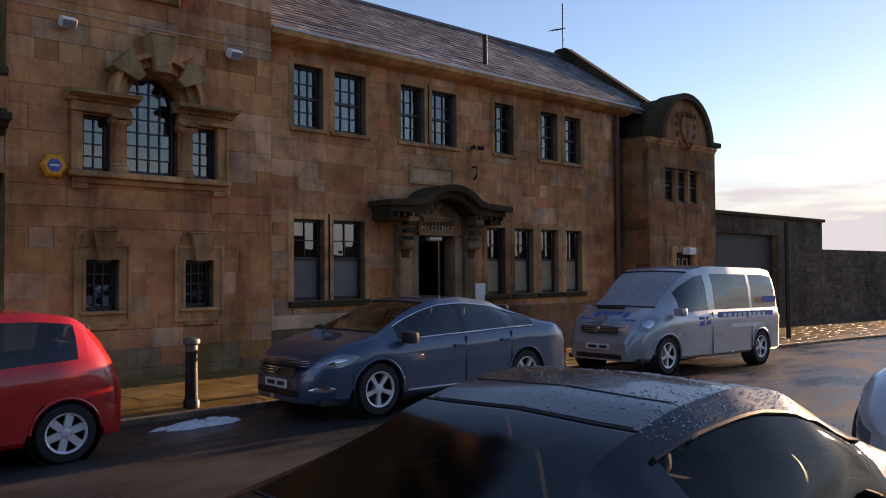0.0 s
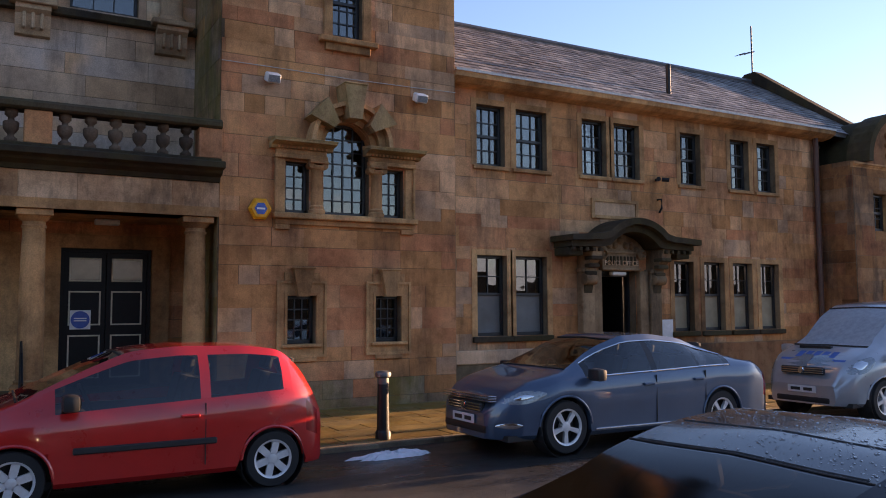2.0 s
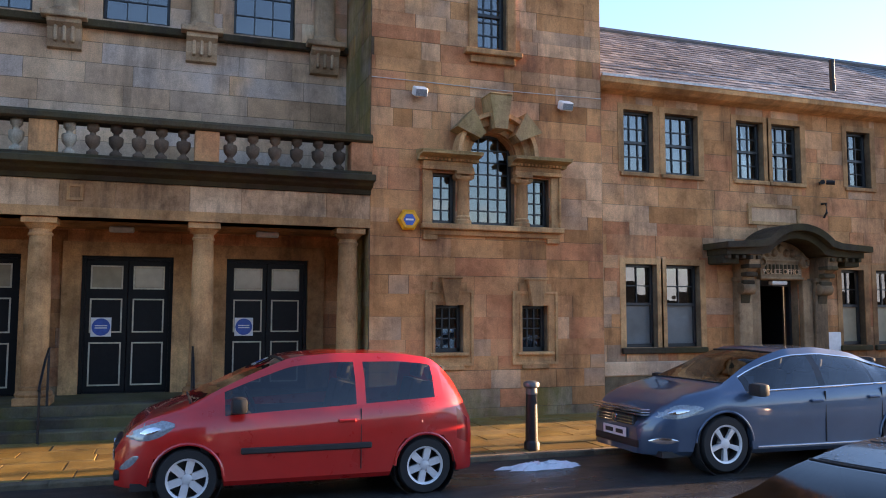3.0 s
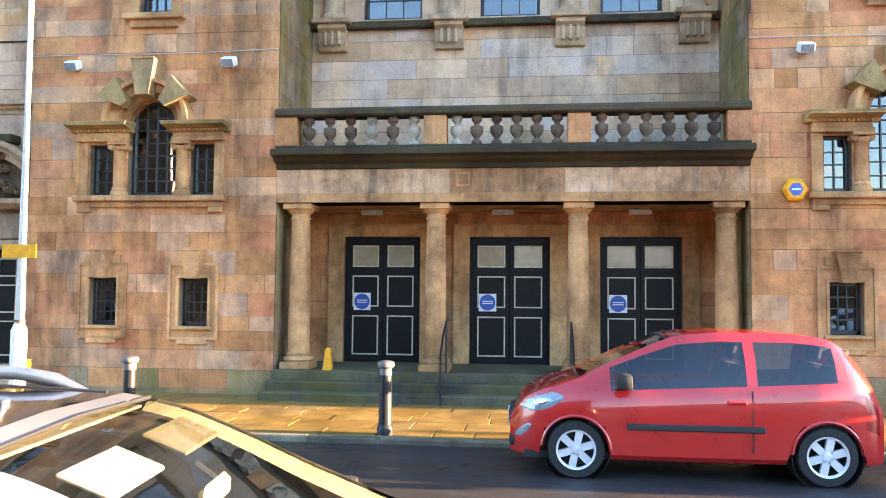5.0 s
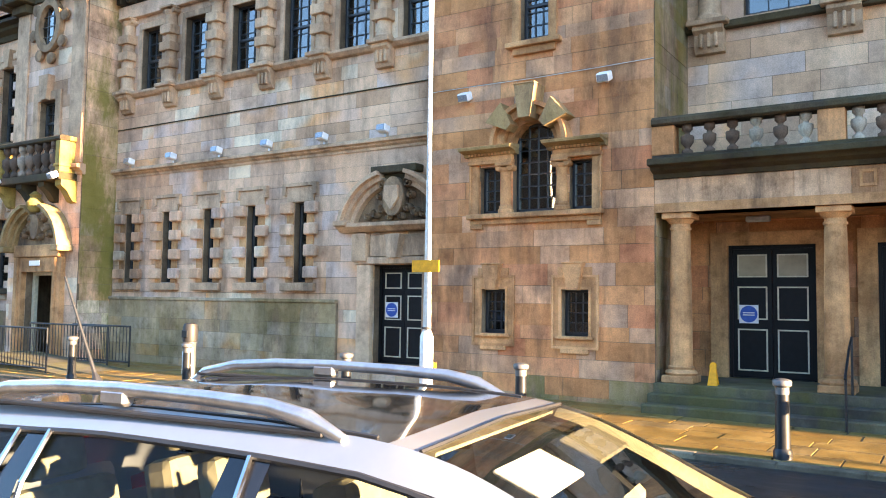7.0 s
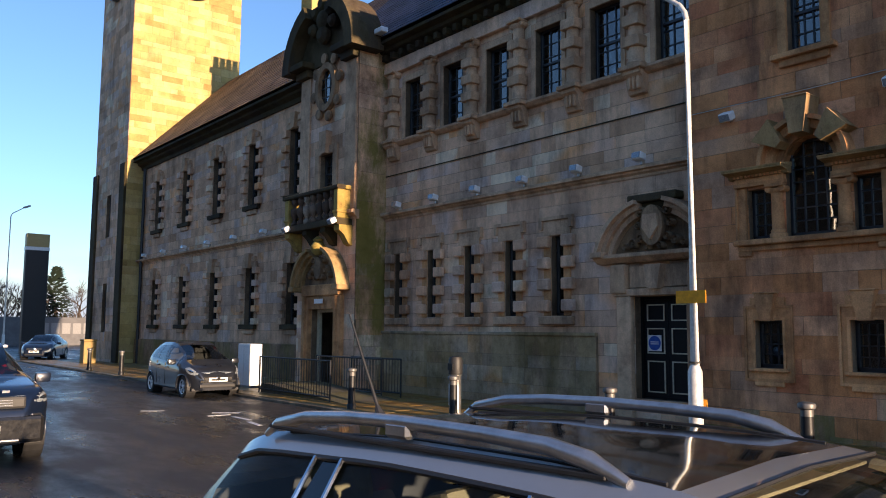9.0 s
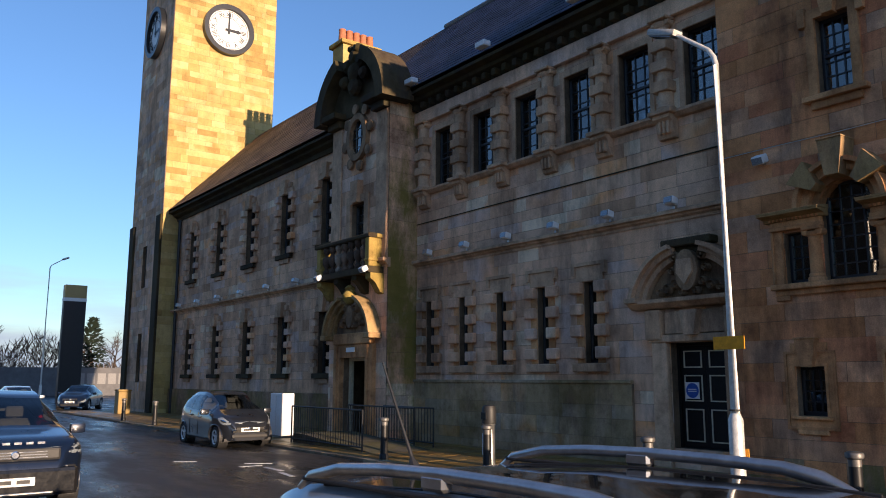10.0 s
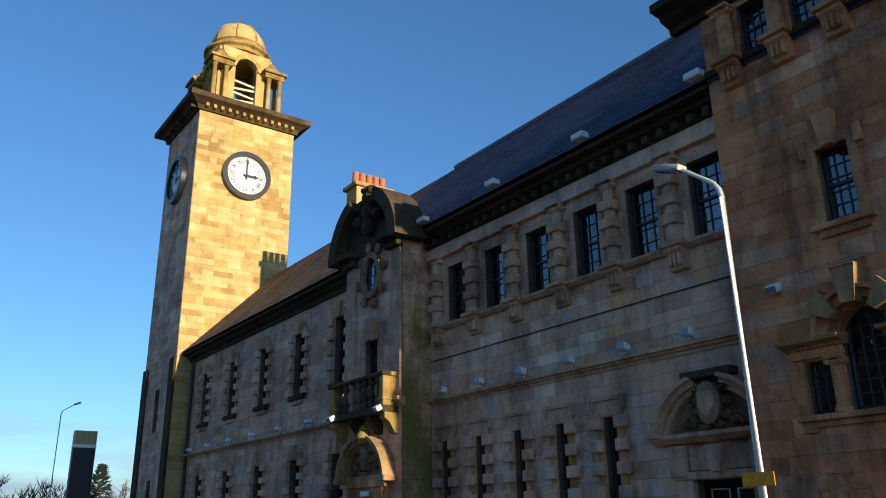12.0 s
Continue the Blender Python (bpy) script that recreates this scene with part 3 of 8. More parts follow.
        part("frieze", box(a + 0.02, b - 0.02, -0.11, 0.0, 4.491, 4.58, 0.006), M_TRIM, v)
        for k in range(13):
            x = a + 0.05 + (b - a - 0.1) * k / 12
            part("dentil", box(x - 0.02, x + 0.02, -0.17, -0.1, 4.582, 4.625), M_TRIM, v)
        pr = [(0.0, 4.581), (-0.14, 4.581), (-0.16, 4.63), (-0.33, 4.66), (-0.38, 4.665), (-0.38, 4.7), (0.0, 4.7)]
        part("cornice", sweep_x(pr, a - 0.08, b + 0.08), M_SUNLICHEN, v)
        part("weathered_top", sweep_x([(0.0, 4.701), (-0.39, 4.701), (-0.395, 4.722), (0.0, 4.78)], a - 0.09, b + 0.09), M_SUNLICHEN, v, "mossy weathered top")
        xx = cx + s * 1.25
        part("jamb", box(xx - 0.09, xx + 0.09, -0.06, 0.0, 3.472, 4.418, 0.01), M_TRIM, v)
        part("jamb_fillet", box(xx + s * 0.08 - 0.02, xx + s * 0.08 + 0.02, -0.1, -0.058, 3.472, 4.418, 0.006), M_TRIM, v)
        xx = cx + s * 0.575
        part("pier", box(xx - 0.128, xx + 0.128, 0.02, 0.3, 3.48, 4.42), M_TRIM, v)
        prof = [(0.15, 3.472), (0.15, 3.54), (0.125, 3.56), (0.13, 3.6), (0.105, 3.63), (0.11, 3.8), (0.09, 4.2), (0.1, 4.22), (0.105, 4.25), (0.14, 4.28), (0.15, 4.33)]
        col = part("column", lathe(prof, 16, m=pose(xx, -0.02, 0)), M_TRIM, v, smooth=True)
        for t in (-1, 1):
            part("volute", lathe([(0.055, -0.1), (0.065, -0.09), (0.065, 0.09), (0.055, 0.1)], 12, m=pose(xx + t * 0.12, -0.03, 4.33, 90)), M_TRIM, col, smooth=True)
        part("abacus", box(xx - 0.17, xx + 0.17, -0.17, 0.0, 4.36, 4.418, 0.008), M_TRIM, col)
        c = cx + s * 0.925
        sash(c - 0.215, c + 0.215, 3.48, 4.4, 0.18, 2, 4, 0, "narrow black leaded side light beside the arched window")
    sash(cx - 0.44, cx + 0.44, 3.48, 5.17, 0.2, 4, 7, 0, "tall black arched window with many small panes")
    # upper window
    sash(cx - 0.3, cx + 0.3, 6.76, 8.12, 0.2, 3, 5, 0.5)
    u = trim("window_surround", wall_sheet(cx - 0.46, cx + 0.46, 6.7, 8.3, -0.06, 0.1, [(cx - 0.302, cx + 0.302, 6.69, 8.122)]), M_TRIM, "moulded sandstone surround of a tall window")
    for s in (-1, 1):
        a, b = sorted((cx + s * 0.44, cx + s * 0.58))
        part("ear", box(a, b, -0.1, 0.0, 8.0, 8.36, 0.01), M_TRIM, u)
    part("keystone", extrude_poly([(cx - 0.1, 8.1), (cx + 0.1, 8.1), (cx + 0.2, 8.75), (cx - 0.2, 8.75)], -0.18, 0.0), M_TRIM, u)
    part("sill", box(cx - 0.56, cx + 0.56, -0.16, 0.0, 6.6, 6.698, 0.01), M_TRIM, u)
    part("apron", box(cx - 0.44, cx + 0.44, -0.08, 0.0, 6.46, 6.598, 0.01), M_TRIM, u)
    # attic with columns on corbels
    trim("string_course", box(x0, x1, -0.12, 0.0, 10.55, 10.7, 0.015), M_DARKTRIM, "sooty projecting sandstone string course")
    for k in (-1.1, 0, 1.1):
        sash(cx + k - 0.3, cx + k + 0.3, 10.75, 11.85, 0.2, 3, 4, 0.5)
    for k in (-1.65, -0.55, 0.55, 1.65):
        column_on_corbel(cx + k, 0.0, 10.7, 11.9, M_TRIM, plain_shaft=True)
    # near-black for soot and for the shadow under the overhang
    cornice("cornice", x0, x1, 0, 12.0, 12.55, 0.75, M_DARKTRIM, "deep sooty sandstone cornice, near-black with its underside shadow put into the colour", 0.7)
    # sides
    # sides, in a darker and greener stone than the front
    for xs, sg in ((x0, -1), (x1, 1)):
        if sg > 0:
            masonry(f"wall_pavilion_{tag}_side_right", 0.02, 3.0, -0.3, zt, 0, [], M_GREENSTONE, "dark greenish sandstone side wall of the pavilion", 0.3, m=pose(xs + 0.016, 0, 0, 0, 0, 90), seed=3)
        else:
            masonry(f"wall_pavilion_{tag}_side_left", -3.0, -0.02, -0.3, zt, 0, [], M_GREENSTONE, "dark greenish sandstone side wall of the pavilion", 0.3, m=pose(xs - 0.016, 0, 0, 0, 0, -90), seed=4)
    # floodlights and their cable
    for s in (-1, 1):
        floodlight(cx + s * 1.43, -0.02, 5.83)
        xs = cx + s * (hw - 0.2)
        # added inside each pavilion to stop sunlight crossing the interior
        trim("wall_inner_side", box(xs - 0.1, xs + 0.1, 3.0, 7.6, -0.3, zt), M_DARKROOM, "near-black inner wall added to block sun inside the pavilion", "wall")
    cb = finish("cable", tube([(x0, -0.03, 6.0), (cx - 1.3, -0.03, 6.0), (cx, -0.03, 5.985), (cx + 1.3, -0.03, 6.0), (x1, -0.03, 6.02)], 0.007, 6), M_BLIND)
    tagged(cb, "thin pale cable clipped along the sandstone wall", "cable")
    roof = box(x0 - 0.4, x1 + 0.4, -0.4, 8, 12.56, 12.7)
    trim("roof_pavilion_" + tag, roof, M_SLATE, "flat slate covering of the pavilion roof", "roof")


def floodlight(x, y, z, tilt=25):
    f = empty("floodlight", pose(x, y, z))
    tagged(f, "small white floodlight fixed to the sandstone wall", "floodlight", "floodlights")
    part("housing", move_bm(box(-0.12, 0.12, -0.24, -0.04, -0.07, 0.09, 0.02), pose(0, 0, 0, tilt)), M_WHITE, f)
    part("lens", move_bm(box(-0.1, 0.1, -0.255, -0.242, -0.05, 0.07), pose(0, 0, 0, tilt)), M_LENS, f)
    part("bracket", box(-0.03, 0.03, -0.06, 0.04, -0.12, -0.02, 0.005), M_STEEL, f)
    return f


def column_on_corbel(x, y, z0, z1, mat, blocks=False, plain_shaft=False, big=1.0):
    """A half column standing on a carved bracket."""
    c = empty("wall_column", pose(x, y, 0))
    tagged(c, "rusticated sandstone half column on a carved bracket" if blocks else "sandstone half column on a carved bracket", "column", "wall columns", "structure")
    r = 0.17 * big
    pr = [(0.0, z0 - 0.6), (-0.1, z0 - 0.58), (-0.16, z0 - 0.45), (-0.2, z0 - 0.25), (-0.3, z0 - 0.18), (-0.3, z0 - 0.1), (0.0, z0 - 0.1)]
    cb = part("bracket", sweep_x(pr, -0.22 * big, 0.22 * big), mat, c)
    for k in (-0.11, 0.0, 0.11):
        part("bracket_rib", box(k * big - 0.03, k * big + 0.03, -0.24, -0.1, z0 - 0.5, z0 - 0.22, 0.015), mat, cb)
    part("ledge", box(-0.3 * big, 0.3 * big, -0.38, 0.0, z0 - 0.1, z0, 0.015), mat, c)
    h = z1 - z0
    part("shaft", lathe([(r * 1.3, z0 + 0.002), (r * 1.3, z0 + 0.07), (r * 1.1, z0 + 0.1), (r, z0 + 0.14), (r * 0.88, z1 - 0.22), (r * 1.0, z1 - 0.2), (r * 1.2, z1 - 0.1)], 14, m=pose(0, -0.1, 0)), mat, c, smooth=True)
    if blocks:
        for k in range(3):
            zz = z0 + h * (0.2 + 0.22 * k)
            part("block", box(-r * 1.28, r * 1.28, -0.1 - r * 1.28, 0.0, zz, zz + h * 0.115, 0.015), mat, c)
    for t in (-1, 1):
        part("volute", lathe([(0.06, -0.13), (0.075, -0.12), (0.075, 0.1), (0.06, 0.11)], 10, m=pose(t * 0.16 * big, -0.12, z1 - 0.1, 90)), mat, c, smooth=True)
    part("abacus", box(-0.24 * big, 0.24 * big, -0.34, 0.0, z1 - 0.06, z1, 0.01), mat, c)
    return c


pavilion(6.17, "east")
pavilion(-6.23, "west")


# ---- portico between the pavilions ----
PX0, PX1 = -3.96, 3.9
DOORS = [(-3.17, -1.7), (-0.76, 0.74), (1.66, 3.14)]
masonry("wall_portico", PX0, PX1, 0.0, 3.9, 1.8, [(a, b, 0.5, 2.88) for a, b in DOORS], M_WARM, "sandstone wall behind the portico columns", seed=11)
trim("floor_portico", box(PX0, PX1, -0.1, 2.2, 0.0, 0.5, 0.01), M_STEP, "worn grey stone floor of the portico", "floor")
for k in range(2):
    st = trim("step", box(PX0, PX1, -0.1 - 0.32 * (k + 1), -0.1 - 0.32 * k - 0.001, 0.0, 0.5 - 0.145 * (k + 1), 0.02), M_STEP, "worn dark mossy stone step up to the portico", "step")
    st["group"] = "portico steps"
for i, (a, b) in enumerate(DOORS):
    door_leafpair(a, b, 0.5, 2.88, 1.9, "black double door with cream-edged panels and a blue round notice", name=f"door_{i + 1}")
    trim("door_surround", wall_sheet(a - 0.3, b + 0.3, 0.5, 3.12, 1.72, 0.08, [(a - 0.002, b + 0.002, 0.4, 2.882)]), M_TRIM, "moulded sandstone architrave round a portico door")
    s = tagged(finish("bulkhead_light", box(a + 0.45, a + 0.85, 1.1, 1.22, 3.24, 3.34, 0.02), M_BLIND), "slim pale light fitting under the portico ceiling", "light fitting")
trim("ceiling_portico", box(PX0, PX1, -0.02, 1.8, 3.345, 3.5), M_TRIM, "plain sandstone ceiling of the portico", "ceiling")


def portico_column(x, half=False):
    c = empty("column", pose(x, 0.28, 0.5))
    tagged(c, "smooth buff sandstone column with moulded base and capital", "column", "portico columns", "structure")
    part("plinth", box(-0.26, 0.26, -0.26, 0.26, 0, 0.12, 0.012), M_TRIM, c)
    part("base", lathe([(0.25, 0.12), (0.27, 0.16), (0.25, 0.2), (0.21, 0.22), (0.22, 0.26), (0.19, 0.28)], 24), M_TRIM, c, smooth=True)
    part("shaft", lathe([(0.19, 0.28), (0.185, 0.9), (0.178, 1.6), (0.16, 2.5), (0.158, 2.56)], 24), M_TRIM, c, smooth=True)
    part("capital", lathe([(0.175, 2.56), (0.18, 2.6), (0.16, 2.61), (0.16, 2.66), (0.19, 2.68), (0.235, 2.74)], 24), M_TRIM, c, smooth=True)
    part("abacus", box(-0.25, 0.25, -0.25, 0.25, 2.74, 2.84, 0.01), M_TRIM, c)
    return c


for x in (-3.6, -1.22, 1.18, 3.58):
    portico_column(x)
M_ENT = stone("patched_entablature", [(0.0, (0.3, 0.16, 0.085)), (0.5, (0.52, 0.36, 0.25)), (1.0, (0.38, 0.2, 0.11))], soot=0.8)
ent = trim("entablature", box(PX0, PX1, 0.02, 0.55, 3.345, 3.92, 0.01), M_ENT, "stained sandstone entablature over the portico columns", "entablature")
rnd = random.Random(4)
xb = PX0
while xb < PX1 - 0.01:
    xe = min(PX1, xb + rnd.choice((0.8, 1.1, 1.4)))
    if PX1 - xe < 0.4:
        xe = PX1
    part("stone", box(xb + 0.003, xe - 0.003, 0.004 + rnd.uniform(-0.003, 0.003), 0.02, 3.45, 3.91, 0.004), M_ENT, ent)
    xb = xe
part("fascia", box(PX0, PX1, -0.01, 0.018, 3.36, 3.44, 0.004), M_TRIM, ent)
part("plaque", wall_sheet(-0.85, -0.62, 3.6, 3.85, -0.02, 0.04, [(-0.81, -0.66, 3.64, 3.81)]), M_TRIM, ent, "small carved square panel")
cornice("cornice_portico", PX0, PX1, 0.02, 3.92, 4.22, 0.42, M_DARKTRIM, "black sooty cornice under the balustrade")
trim("balcony_floor", box(PX0, PX1, -0.1, 2.0, 4.1, 4.215), M_DARKTRIM, "sooty stone balcony floor above the portico", "floor")


def baluster_profile(h, r=0.105):
    return [(r * a, h * b) for a, b in ((0.85, 0), (0.85, 0.13), (0.7, 0.15), (0.45, 0.2), (0.4, 0.24), (0.72, 0.32), (1.0, 0.41), (1.06, 0.6), (0.95, 0.64), (0.45, 0.67), (0.4, 0.76), (0.62, 0.78), (0.62, 0.81), (0.85, 0.83), (0.85, 1.0))]


M_BAL = stone("weathered_baluster", [(0.0, (0.06, 0.042, 0.032)), (0.8, (0.13, 0.085, 0.062)), (1.0, (0.4, 0.36, 0.3))], soot=0.5)
bal = empty("balustrade")
tagged(bal, "weathered sandstone balustrade with turned balusters over the portico", "balustrade", kind="structure")
part("base_rail", box(PX0, PX1, -0.14, 0.2, 4.222, 4.3, 0.012), M_DARKTRIM, bal)
part("hand_rail", sweep_x([(-0.14, 4.8), (-0.18, 4.83), (-0.18, 4.9), (-0.12, 4.95), (0.18, 4.95), (0.24, 4.9), (0.24, 4.83), (0.2, 4.8)], PX0, PX1), M_DARKTRIM, bal)
PEDS = [-3.78, -1.21, 1.18, 3.72]
for x in PEDS:
    part("pedestal", box(x - 0.19, x + 0.19, -0.12, 0.18, 4.301, 4.799, 0.012), M_WARM, bal)
bme = bpy.data.meshes.new("baluster")
lathe(baluster_profile(0.498), 14).to_mesh(bme)
bme.materials.append(M_BAL)
bme.shade_smooth()
for a, b in zip(PEDS, PEDS[1:]):
    n = 6
    for i in range(n):
        ob = new("baluster", bme)
        ob.location = (a + 0.19 + (b - a - 0.38) * (i + 0.5) / n, 0.03, 4.301)
        ob.parent = bal
# upper hall wall behind the balcony
UW = [(-2.9, -1.75), (-0.6, 0.55), (1.7, 2.85)]
masonry("wall_hall_upper", PX0, PX1, 3.9, 11.8, 2.0, [(a, b, 7.2, 9.6) for a, b in UW], M_PALE, "pale grey and buff ashlar wall above the portico", length=1.0, course=0.38, seed=21)
for a, b in UW:
    sash(a, b, 7.2, 9.6, 2.2, 3, 6, 0.5)
trim("string_course", box(PX0, PX1, 1.84, 2.0, 6.98, 7.12, 0.015), M_DARKTRIM, "sooty sandstone sill course on brackets")
for x in (-3.5, -1.2, 1.12, 3.42):
    column_on_corbel(x, 2.0, 7.14, 10.2, M_TRIMP, big=1.25)
cornice("cornice_hall", PX0, PX1, 2.0, 11.0, 11.8, 0.5, M_DARKTRIM, "deep sooty cornice of the hall")

# ---- east range ----
AX0, AX1, AY = 8.44, 20.05, 0.35
A_UP = [(9.15, 9.84), (10.12, 10.92), (11.88, 12.58), (12.8, 13.57), (14.86, 15.54), (16.57, 17.25), (17.55, 18.24)]
A_LO = [(9.14, 9.86), (10.08, 10.88), (14.56, 15.2), (15.55, 16.25), (16.55, 17.25), (17.55, 18.25)]
A_DOOR = (12.28, 13.36, 0.05, 2.62)
masonry("wall_east_range", AX0, AX1, -0.6, 6.35, AY, [(a, b, 4.72, 5.98) for a, b in A_UP] + [(a, b, 1.24, 2.88) for a, b in A_LO] + [A_DOOR], M_WARM, "two-storey warm sandstone wall with mullioned sash windows", course=0.34, length=0.8, seed=31)
for a, b in A_UP:
    sash(a, b, 4.72, 5.98, AY + 0.2, 3, 4, 0.5)
    trim("sill", box(a - 0.1, b + 0.1, AY - 0.06, AY, 4.63, 4.715, 0.012), M_TRIM, "worn sandstone window sill", "sill")
    trim("window_surround", wall_sheet(a - 0.13, b + 0.13, 4.72, 6.1, AY - 0.012, 0.03, [(a - 0.001, b + 0.001, 4.7, 5.981)]), M_TRIM, "plain raised sandstone surround of a sash window")
for i, (a, b) in enumerate(A_UP):
    if i in (1, 4):
        continue
    nc = finish("net_curtain", box(a + 0.02, a + (b - a) * (0.95 if i % 3 else 0.6), AY + 0.34, AY + 0.35, 4.74, 5.2), M_NET)
    tagged(nc, "pale net curtain hanging behind a sash window", "curtain", "net curtains")
for a, b in A_LO:
    sash(a, b, 1.24, 2.88, AY + 0.2, 2, 2, 0.52, "black sash window with frosted lower half", low_mat=M_FILM if a < 12 else M_FROST)
    trim("sill", box(a - 0.12, b + 0.12, AY - 0.08, AY, 1.12, 1.235, 0.015), M_DARKTRIM, "worn sandstone window sill", "sill")
    trim("window_surround", wall_sheet(a - 0.13, b + 0.13, 1.24, 3.0, AY - 0.012, 0.03, [(a - 0.001, b + 0.001, 1.2, 2.881)]), M_TRIM, "plain raised sandstone surround of a sash window")
trim("plinth", box(AX0, A_DOOR[0] - 0.7, AY - 0.12, AY, -0.5, 0.95, 0.02), stone("rough_plinth", [(0.0, (0.12, 0.09, 0.06)), (1.0, (0.2, 0.15, 0.1))], soot=0.6), "dark projecting sandstone plinth", "plinth")
trim("plinth_course", box(AX0, A_DOOR[0] - 0.7, AY - 0.16, AY, 0.7, 0.97, 0.02), M_PALE, "pale worn plinth course under the windows", "plinth")
trim("plinth", box(A_DOOR[1] + 0.7, AX1, AY - 0.12, AY, -0.5, 0.95, 0.02), M_SOOTWARM, "dark projecting sandstone plinth", "plinth")
# doorway with hood
dw = empty("doorway")
tagged(dw, "carved sandstone doorway with scrolled brackets under a sooty curved hood", "doorway", kind="structure")
dc = (A_DOOR[0] + A_DOOR[1]) / 2
for s in (-1, 1):
    for k, (o, wd) in enumerate(((0.68, 0.13), (0.98, 0.17))):
        part("pilaster", box(dc + s * o - wd, dc + s * o + wd, AY - 0.14 - 0.06 * k, AY, 0.0, 2.62, 0.015), M_TRIMD, dw)
    b = dc + s * 1.0
    part("bracket", sweep_x([(AY, 2.3), (AY - 0.2, 2.32), (AY - 0.28, 2.5), (AY - 0.3, 2.7), (AY - 0.5, 2.85), (AY - 0.55, 3.1), (AY, 3.1)], b - 0.13, b + 0.13), M_TRIMD, dw)
    part("scroll", lathe([(0.1, -0.16), (0.12, -0.15), (0.12, 0.15), (0.1, 0.16)], 14, m=pose(b, AY - 0.25, 2.42, 0, 90, 0)), M_TRIMD, dw, smooth=True)
part("name_panel", box(dc - 0.54, dc + 0.54, AY - 0.14, AY, 2.62, 3.04, 0.015), M_TRIMD, dw)
for z in (2.63, 3.0):
    part("panel_bead", box(dc - 0.56, dc + 0.56, AY - 0.18, AY - 0.138, z, z + 0.045, 0.01), M_TRIMD, dw)
for k in range(9):
    x = dc - 0.43 + 0.1 * k
    part("text_bar", box(x, x + 0.055, AY - 0.165, AY - 0.138, 2.74, 2.94, 0.006), M_DARKTRIM, dw)
for s in (-1, 1):
    part("panel_scroll", lathe([(0.12, 0), (0.12, 0.1), (0.07, 0.14), (0.06, 0.08), (0.004, 0.1)], 14, m=pose(dc + s * 0.56, AY - 0.12, 2.98, 90), cap=False), M_TRIMD, dw, smooth=True)
    for z in (0.2, 2.56):
        part("pilaster_band", box(dc + s * 0.98 - 0.2, dc + s * 0.98 + 0.2, AY - 0.25, AY - 0.005, z, z + 0.1, 0.02), M_TRIMD, dw)
# hood: flat shoulders and a raised curved middle
und = [(dc - 1.75, 3.08), (dc - 1.75, 3.26), (dc - 1.05, 3.3)] + arc(dc, 2.5, 1.15, 134, 46, 12) + [(dc + 1.05, 3.3), (dc + 1.75, 3.26), (dc + 1.75, 3.08), (dc + 0.9, 3.1)] + arc(dc, 2.5, 0.95, 42, 138, 12) + [(dc - 0.9, 3.1)]
part("hood", extrude_poly(und, AY - 0.62, AY), M_DARKTRIM, dw, "black mossy curved hood")
lip = [(dc - 1.84, 3.2), (dc - 1.84, 3.32), (dc - 1.02, 3.37)] + arc(dc, 2.5, 1.24, 132, 48, 12) + [(dc + 1.02, 3.37), (dc + 1.84, 3.32), (dc + 1.84, 3.2), (dc + 1.0, 3.24)] + arc(dc, 2.5, 1.1, 46, 134, 12) + [(dc - 1.0, 3.24)]
part("hood_lip", extrude_poly(lip, AY - 0.78, AY), M_DARKTRIM, dw)
for s in (-1, 1):
    for k in range(5):
        x = dc + s * (0.95 + 0.18 * k)
        part("hood_dentil", box(x - 0.04, x + 0.04, AY - 0.6, AY - 0.05, 3.0, 3.078, 0.01), M_DARKTRIM, dw)
    part("hood_end", box(dc + s * 1.55 - 0.2, dc + s * 1.55 + 0.2, AY - 0.5, AY, 2.9, 3.078, 0.04), M_DARKTRIM, dw)
    part("leaf_bracket", sweep_x([(AY, 1.95), (AY - 0.1, 1.98), (AY - 0.2, 2.12), (AY - 0.24, 2.3), (AY, 2.3)], dc + s * 1.0 - 0.11, dc + s * 1.0 + 0.11), M_DARKTRIM, dw)
    for z in (2.5, 2.66, 2.82):
        part("bracket_leaf", box(dc + s * 1.0 - 0.15, dc + s * 1.0 + 0.15, AY - 0.34 - (z - 2.5) * 0.6, AY - 0.26, z, z + 0.09, 0.03), M_DARKTRIM, dw)
part("tympanum", extrude_poly([(dc - 0.72, 3.05)] + arc(dc, 2.5, 0.93, 140, 40, 10) + [(dc + 0.72, 3.05)], AY - 0.12, AY), M_TRIMD, dw)
for i in range(7):
    a = (i - 3) * 0.16
    part("carving", lathe([(0.02, -0.03), (0.09, 0.0), (0.06, 0.05), (0.0, 0.07)], 10, m=pose(dc + a, AY - 0.12, 3.24 - abs(a) * 0.35 + 0.05 * (i % 2), 90), cap=False), M_TRIMD, dw, smooth=True)


def lettering(text, x, y, z, size, mat, parent, name="letters", m=None):
    cu = bpy.data.curves.new(name, "FONT")
    cu.body, cu.size, cu.extrude, cu.align_x = text, size, 0.012, "CENTER"
    tmp = bpy.data.objects.new(name, cu)
    me = bpy.data.meshes.new_from_object(tmp)
    bpy.data.objects.remove(tmp)
    me.materials.append(mat)
    ob = new(name, me)
    ob.parent = parent
    ob.matrix_basis = m or pose(x, y, z, 90)
    return ob


